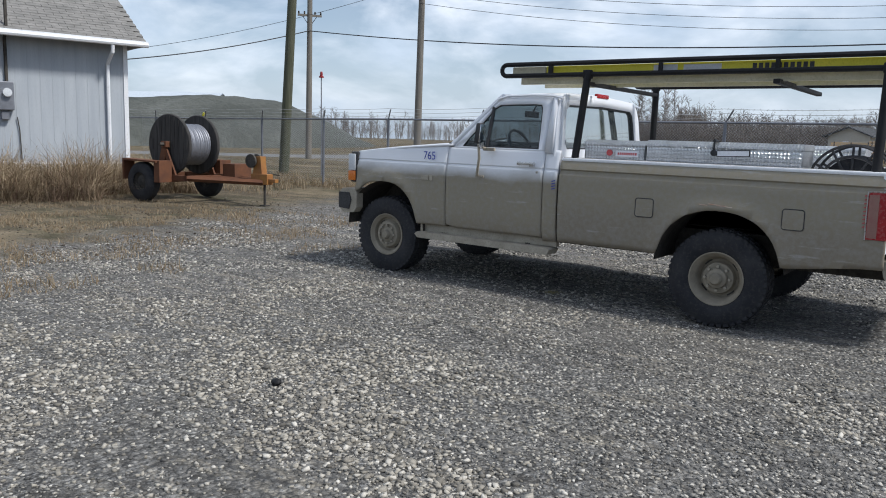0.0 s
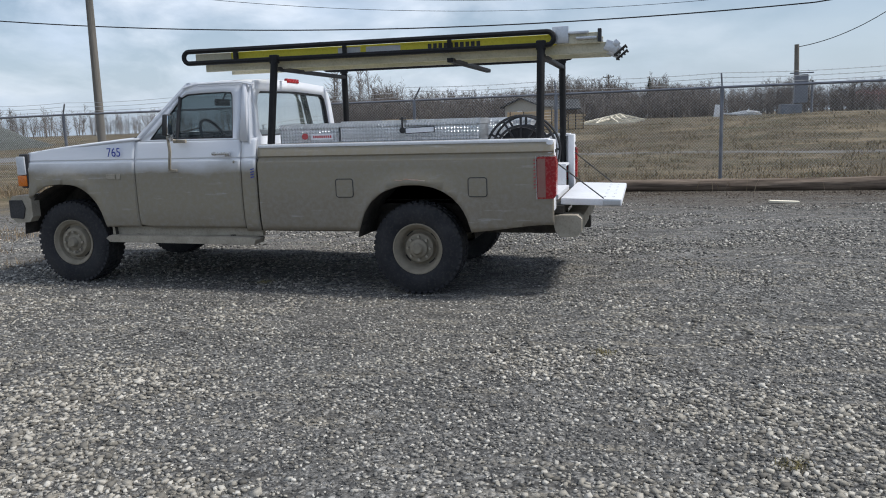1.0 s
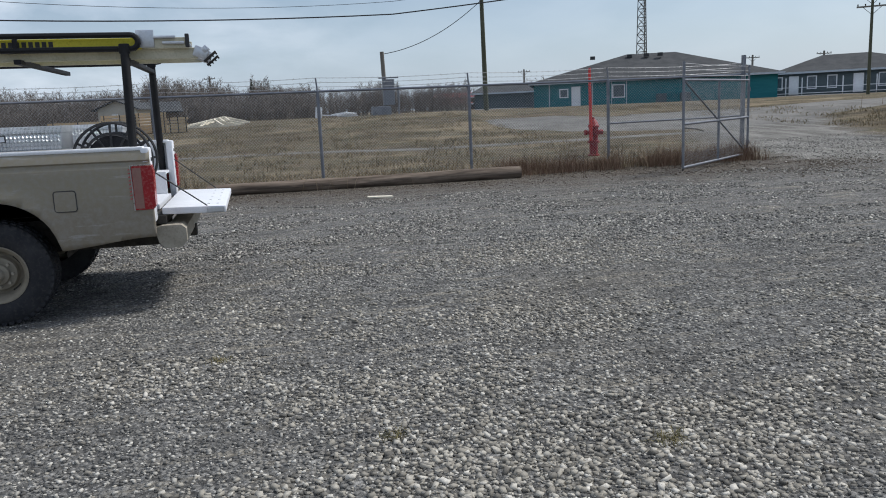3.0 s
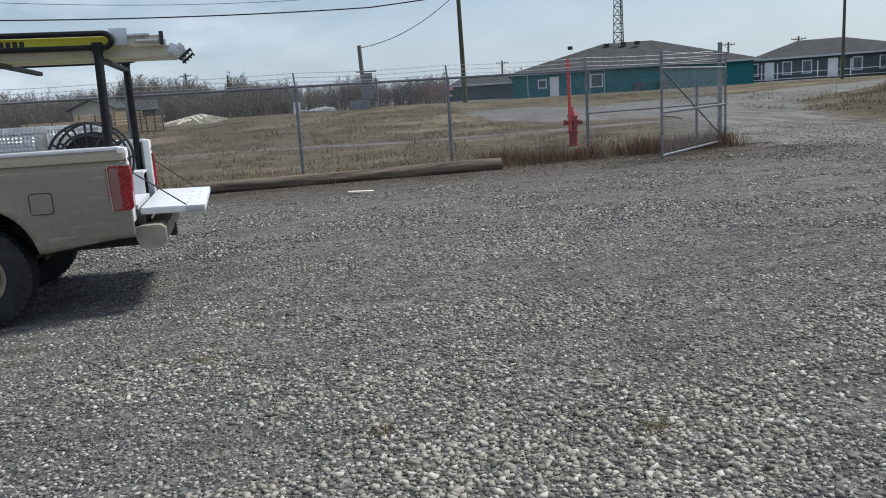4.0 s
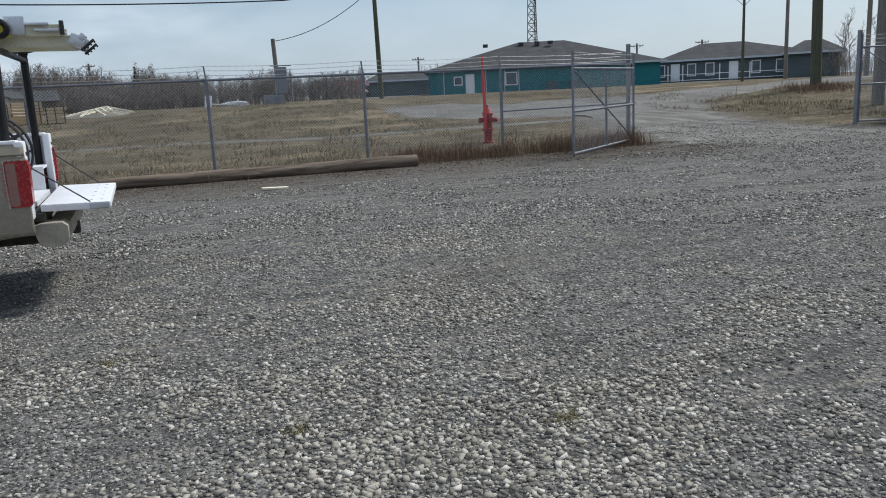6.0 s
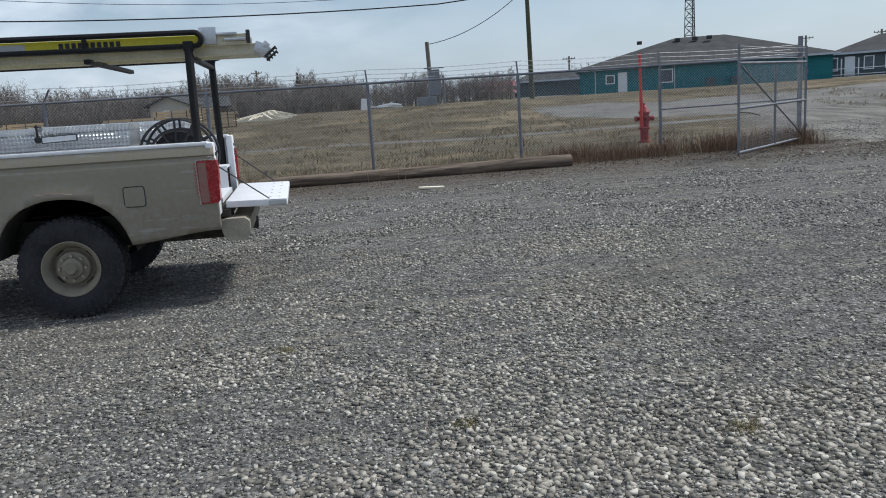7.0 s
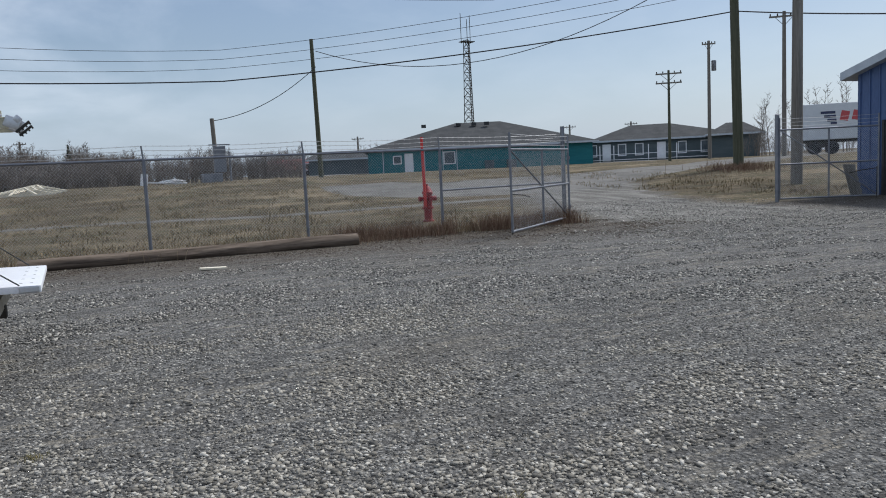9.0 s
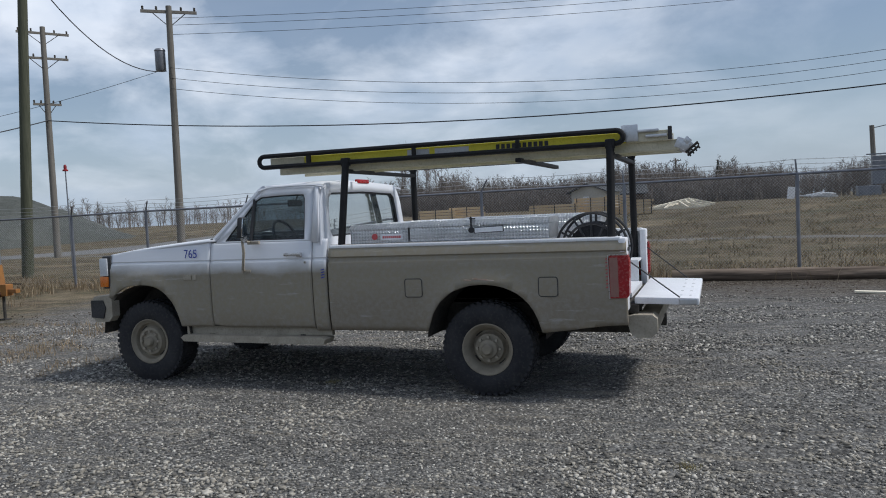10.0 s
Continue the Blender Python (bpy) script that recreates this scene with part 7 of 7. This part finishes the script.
blades("tall_dry_grass", scatter(24000, by_building), 0.35, 1.45, 0.006, DRY, "tall tangled dry grass along the building", "dry grass", 1.5)
blades("tangled_weeds", scatter(12000, by_building), 0.3, 1.1, 0.005, RED_STEM, "tangled reddish dry weeds along the building", "weeds", 2.4)
blades("reddish_weeds", scatter(14000, lambda: (lambda x, y: (x, y) if clumpy(x, y, 0.7, 0.0, 4.0) else None)(rng.uniform(-18.5, -12.6), rng.uniform(-2.5, 2.4))), 0.2, 0.95, 0.006, RED_STEM, "reddish dry weeds at the yard edge", "weeds", 1.2)
blades("fence_grass", scatter(9000, lambda: (lambda x, y: (x, y) if clumpy(x, y, 0.9, -0.1, 9.0) else None)(rng.uniform(-24, 12.6), 9.35 + rng.normal(0, 0.35))), 0.12, 0.5, 0.005, DRY, "dry grass growing through the fence", "dry grass", 0.8)
blades("fence_weeds", scatter(9000, lambda: (lambda x: (x, 9.2 + rng.normal(0, 0.3)) if clumpy(x, 0, 1.2, -0.2, 3.0) else None)(rng.uniform(6.8, 12.6))), 0.15, 0.62, 0.004, RED_STEM, "dark dry weeds at the fence foot", "weeds", 0.7)
blades("corner_grass", scatter(7000, lambda: (lambda x, y: (x, y) if clumpy(x, y, 0.35, -0.15, 2.0) else None)(rng.uniform(-21, -6.5), rng.uniform(5.8, 13))), 0.10, 0.38, 0.006, DRY, "dry grass behind the reel trailer", "dry grass", 1.0)
blades("yard_edge_grass", scatter(20000, lambda: (lambda x, y: (x, y) if x + 0.35 * y < -5.0 + 2.2 * noise.noise((x * 0.6, y * 0.6, 1.0)) and clumpy(x, y, 1.2, -0.05, 5.0) else None)(rng.uniform(-14, -4.6), rng.uniform(-5, 3.5))), 0.03, 0.17, 0.004, DRY, "short dry grass at the yard edge", "dry grass", 1.4)
blades("field_grass", scatter(36000, lambda: (lambda x, y: (x, y) if clumpy(x, y, 0.7, -0.05, 6.0) and (x < 12.4 or x > 20.5) else None)(rng.uniform(-16, 26), 9.5 + 26 * rng.random() ** 1.2)), 0.05, 0.24, 0.010, FIELD_DRY, "short dry field grass beyond the fence", "dry grass", 1.2)
blades("pole_foot_grass", scatter(1500, lambda: polar(46.6 + rng.normal(0, 1.2), 37.0 + rng.normal(0, 0.8))), 0.2, 0.6, 0.008, RED_STEM, "brown brush around the pole foot", "dry grass", 0.9)
for x, y in ((2.39, -2.95), (3.47, -3.37), (-1.5, 0.2), (1.6, -1.55)):
    pts = np.array([(x + rng.normal(0, 0.035), y + rng.normal(0, 0.035), 0.0) for _ in range(130)])
    ob = blades("weed_tuft", pts, 0.015, 0.055, 0.0018, WEED, "small dry weed tuft in the gravel", "weed", 1.2)
    ob["group"] = "gravel weeds"

# bare brush belts
def brush(name, az0, az1, d0, d1, count, h_lo, h_hi, label, seed, twigs=26, spread=0.42, thick=0.05):
    r = np.random.default_rng(seed)
    verts, faces = [], []

    def stick(p, q, w):
        o = len(verts)
        d = Vector(q) - Vector(p)
        side = Vector((d.y, -d.x, 0.0))
        side = side.normalized() if side.length > 1e-6 else Vector((1, 0, 0))
        s2 = d.cross(side).normalized()
        for s in (side, Vector((side.x * -0.5, side.y * -0.5, 0)) + s2 * 0.8, Vector((side.x * -0.5, side.y * -0.5, 0)) - s2 * 0.8):
            verts.append(tuple(Vector(p) + s * w))
        verts.append(tuple(q))
        faces.extend([(o, o + 1, o + 3), (o + 1, o + 2, o + 3), (o + 2, o, o + 3)])

    for _ in range(count):
        az, d = r.uniform(az0, az1), r.uniform(d0, d1)
        x, y = polar(az, d)
        z, h = terrain(x, y), r.uniform(h_lo, h_hi) * (0.75 + 0.5 * abs(noise.noise((az * 0.35, seed, 0.5))))
        base = Vector((x, y, z - 0.2))
        tip = base + Vector((r.normal(0, 0.10) * h, r.normal(0, 0.10) * h, h))
        stick(base, tip, thick * h / 5)
        for _ in range(twigs):
            u = r.uniform(0.12, 0.9)
            p = base.lerp(tip, u)
            a, l = r.uniform(0, 2 * math.pi), spread * h * (1.15 - u) * r.uniform(0.5, 1.0)
            q = p + Vector((math.cos(a) * l * 0.7, math.sin(a) * l * 0.7, l * r.uniform(0.5, 1.0)))
            stick(p, q, thick * 0.4 * h / 5)
            for _ in range(2):
                m = p.lerp(q, r.uniform(0.3, 0.9))
                b, l2 = r.uniform(0, 2 * math.pi), l * r.uniform(0.3, 0.6)
                stick(m, m + Vector((math.cos(b) * l2, math.sin(b) * l2, l2 * r.uniform(0.3, 1.0))), thick * 0.3 * h / 5)
    return tagged(raw_part(name, verts, faces, BARK), label, "brush", kind="stuff")


brush("brush_belt", -26, 4.5, 84, 114, 1800, 3.2, 5.4, "belt of bare grey-brown brush behind the field", 11, 26, 0.42, 0.065)
brush("low_brush", -28, 15.5, 78, 88, 1050, 2.3, 4.0, "low bare bushes at the far side of the field", 12, 22, 0.6, 0.075)
brush("far_woods", -48, 24, 190, 260, 900, 5.0, 8.5, "far bare tree line on the horizon", 13, 16, 0.45, 0.09)
brush("tall_bare_trees", -22.5, -17, 82, 92, 22, 6.0, 8.4, "tall bare trees behind the truck", 14, 34, 0.35)
brush("roadside_saplings", 47.2, 53.5, 88, 100, 30, 5.0, 9.0, "thin bare saplings behind the white trailer", 15, 22, 0.35)
brush("roadside_brush", 46.5, 55, 90, 110, 120, 2.0, 3.2, "low bare brush along the far road", 16, 20, 0.6)

# spruce among the brush
qx, qy = polar(0.2, 90)
spz = thing("spruce_tree", "small dark spruce among the bare brush", "spruce", (qx, qy, terrain(qx, qy)))
bm = bmesh.new()
cyl(bm, (0, 0, -0.1), (0, 0, 4.6), 0.1, 0.02, n=7)
part("trunk", bm, BARK, spz)
bm = bmesh.new()
for i in range(26):
    z = 0.9 + 3.6 * i / 26
    r = 0.95 * (1 - i / 27)
    for k in range(11):
        a = 2 * math.pi * (k + rng.random()) / 11
        tip = Vector((r * rng.uniform(0.7, 1.1) * math.cos(a), r * rng.uniform(0.7, 1.1) * math.sin(a), z - 0.15 * r))
        cyl(bm, (0, 0, z + 0.1), tip, 0.09, 0.01, n=4, cap=False)
part("crown", bm, SPRUCE, spz, "dark needle crown")

# loose gravel: many small stones lying on the yard
def stones(name, count, fn, lo, hi, label, seed, material=STONE):
    r = np.random.default_rng(seed)
    base = bmesh.new()
    bmesh.ops.create_cube(base, size=1.3)
    bmesh.ops.triangulate(base, faces=base.faces)
    bv = np.array([v.co[:] for v in base.verts])
    bf = np.array([[v.index for v in f.verts] for f in base.faces])
    base.free()
    pts = np.array(fn(r, count))
    lie = np.array([terrain(px, py) for px, py in pts])
    nv = len(bv)
    size = lo + (hi - lo) * r.random(count) ** 2.0
    sc = np.stack([size * r.uniform(0.8, 1.3, count), size * r.uniform(0.6, 1.0, count), size * r.uniform(0.34, 0.62, count)], 1)
    v = bv[None] * (1 + r.uniform(-0.45, 0.25, (count, nv, 3))) * sc[:, None]
    a = r.uniform(0, 2 * math.pi, count)
    c, s = np.cos(a)[:, None], np.sin(a)[:, None]
    t, t2 = r.normal(0, 0.25, (count, 1)), r.normal(0, 0.2, (count, 1))
    x, y, z = v[..., 0], v[..., 1], v[..., 2]
    x, z = x + t * z, z - t * x
    y, z = y + t2 * z, z - t2 * y
    out = np.stack([x * c - y * s + pts[:, :1], x * s + y * c + pts[:, 1:2], z + sc[:, 2:] * 0.35 + lie[:, None]], 2)
    faces = (bf[None] + (np.arange(count) * nv)[:, None, None]).reshape(-1, 3)
    me = bpy.data.meshes.new(name)
    me.vertices.add(count * nv)
    me.vertices.foreach_set("co", out.reshape(-1).astype(np.float32))
    me.loops.add(faces.size)
    me.loops.foreach_set("vertex_index", faces.reshape(-1).astype(np.int32))
    me.polygons.add(len(faces))
    me.polygons.foreach_set("loop_start", np.arange(0, faces.size, 3, dtype=np.int32))
    me.update(calc_edges=True)
    me.materials.append(material)
    return tagged(new(name, me), label, "gravel", kind="stuff")


def yard_spots(d0, d1, keep, fx, fy, seed):
    """Plan points spread over a fan of the yard, thinner in worn wheel tracks."""
    def pick(r, count):
        out = []
        while len(out) < count:
            a, d = math.radians(r.uniform(-72, 66)), d0 + (d1 - d0) * r.random()
            x, y = 1.85 + d * math.sin(a), -6.05 + d * math.cos(a)
            if y > 6.4 + 1.8 * noise.noise((x * 0.5, y * 0.5, 4.0)) or x + 0.35 * y < -7.4 + 1.5 * noise.noise((x * 0.5, y * 0.5, 9.0)):
                continue
            n = noise.noise((x * fx, y * fy, seed)) + 0.45 * noise.noise((x * 2.1, y * 2.1, seed + 5))
            if r.random() < keep + 1.5 * n:
                out.append((x, y))
        return out
    return pick


stones("gravel_stones", 88000, yard_spots(2.3, 9.0, 0.85, 0.3, 0.8, 2.2), 0.0045, 0.0155, "loose pale and dark grey gravel stones", 21)
stones("coarse_stones", 24000, yard_spots(2.3, 8.5, 0.08, 0.6, 1.2, 7.7), 0.008, 0.024, "coarser pale beige stones in patches", 23, PALE_STONE)
stones("coarse_stones", 14000, yard_spots(2.3, 11.0, 0.6, 0.4, 0.9, 3.1), 0.007, 0.018, "scattered pale stones", 24, PALE_STONE)
dark = bmesh.new()
bmesh.ops.create_icosphere(dark, subdivisions=2, radius=1.0)
for v in dark.verts:
    v.co = Vector((v.co.x * 0.034, v.co.y * 0.026, v.co.z * 0.022)) * (1 + 0.25 * noise.noise(v.co * 2.0))
lump = thing("dark_stone", "small black stone lying on the gravel", "stone", (-1.34, -3.25, 0.025))
part("stone", dark, BLACK, lump, "", True)
stones("gravel_stones", 54000, yard_spots(8.0, 21.0, 0.30, 0.7, 2.0, 2.2), 0.009, 0.025, "loose grey gravel stones across the yard", 22)


def dirt_spots(r, count):
    """Along the fence foot, by the gate and at the western yard edge."""
    out = []
    while len(out) < count:
        k = r.random()
        if k < 0.6:
            x, y = r.uniform(-6, 13.5), 9.1 - abs(r.normal(0, 0.9))
        elif k < 0.78:
            x, y = 12.2 + r.normal(0, 1.3), 7.4 + r.normal(0, 0.9)
        else:
            x, y = r.uniform(-13, -5), r.uniform(-4, 5)
            if x + 0.35 * y > -6.4:
                continue
        if r.random() < 0.55 + noise.noise((x * 0.9, y * 1.6, 1.5)):
            out.append((x, y))
    return out


stones("soil_clods", 14000, dirt_spots, 0.007, 0.024, "dark brown soil clods and litter", 24, CLOD)
stones("driveway_stones", 7000, lambda r, n: [(15.9 + r.normal(0, 1.7), r.uniform(4.5, 13.5)) for _ in range(n)], 0.009, 0.026, "loose stones on the driveway", 25)
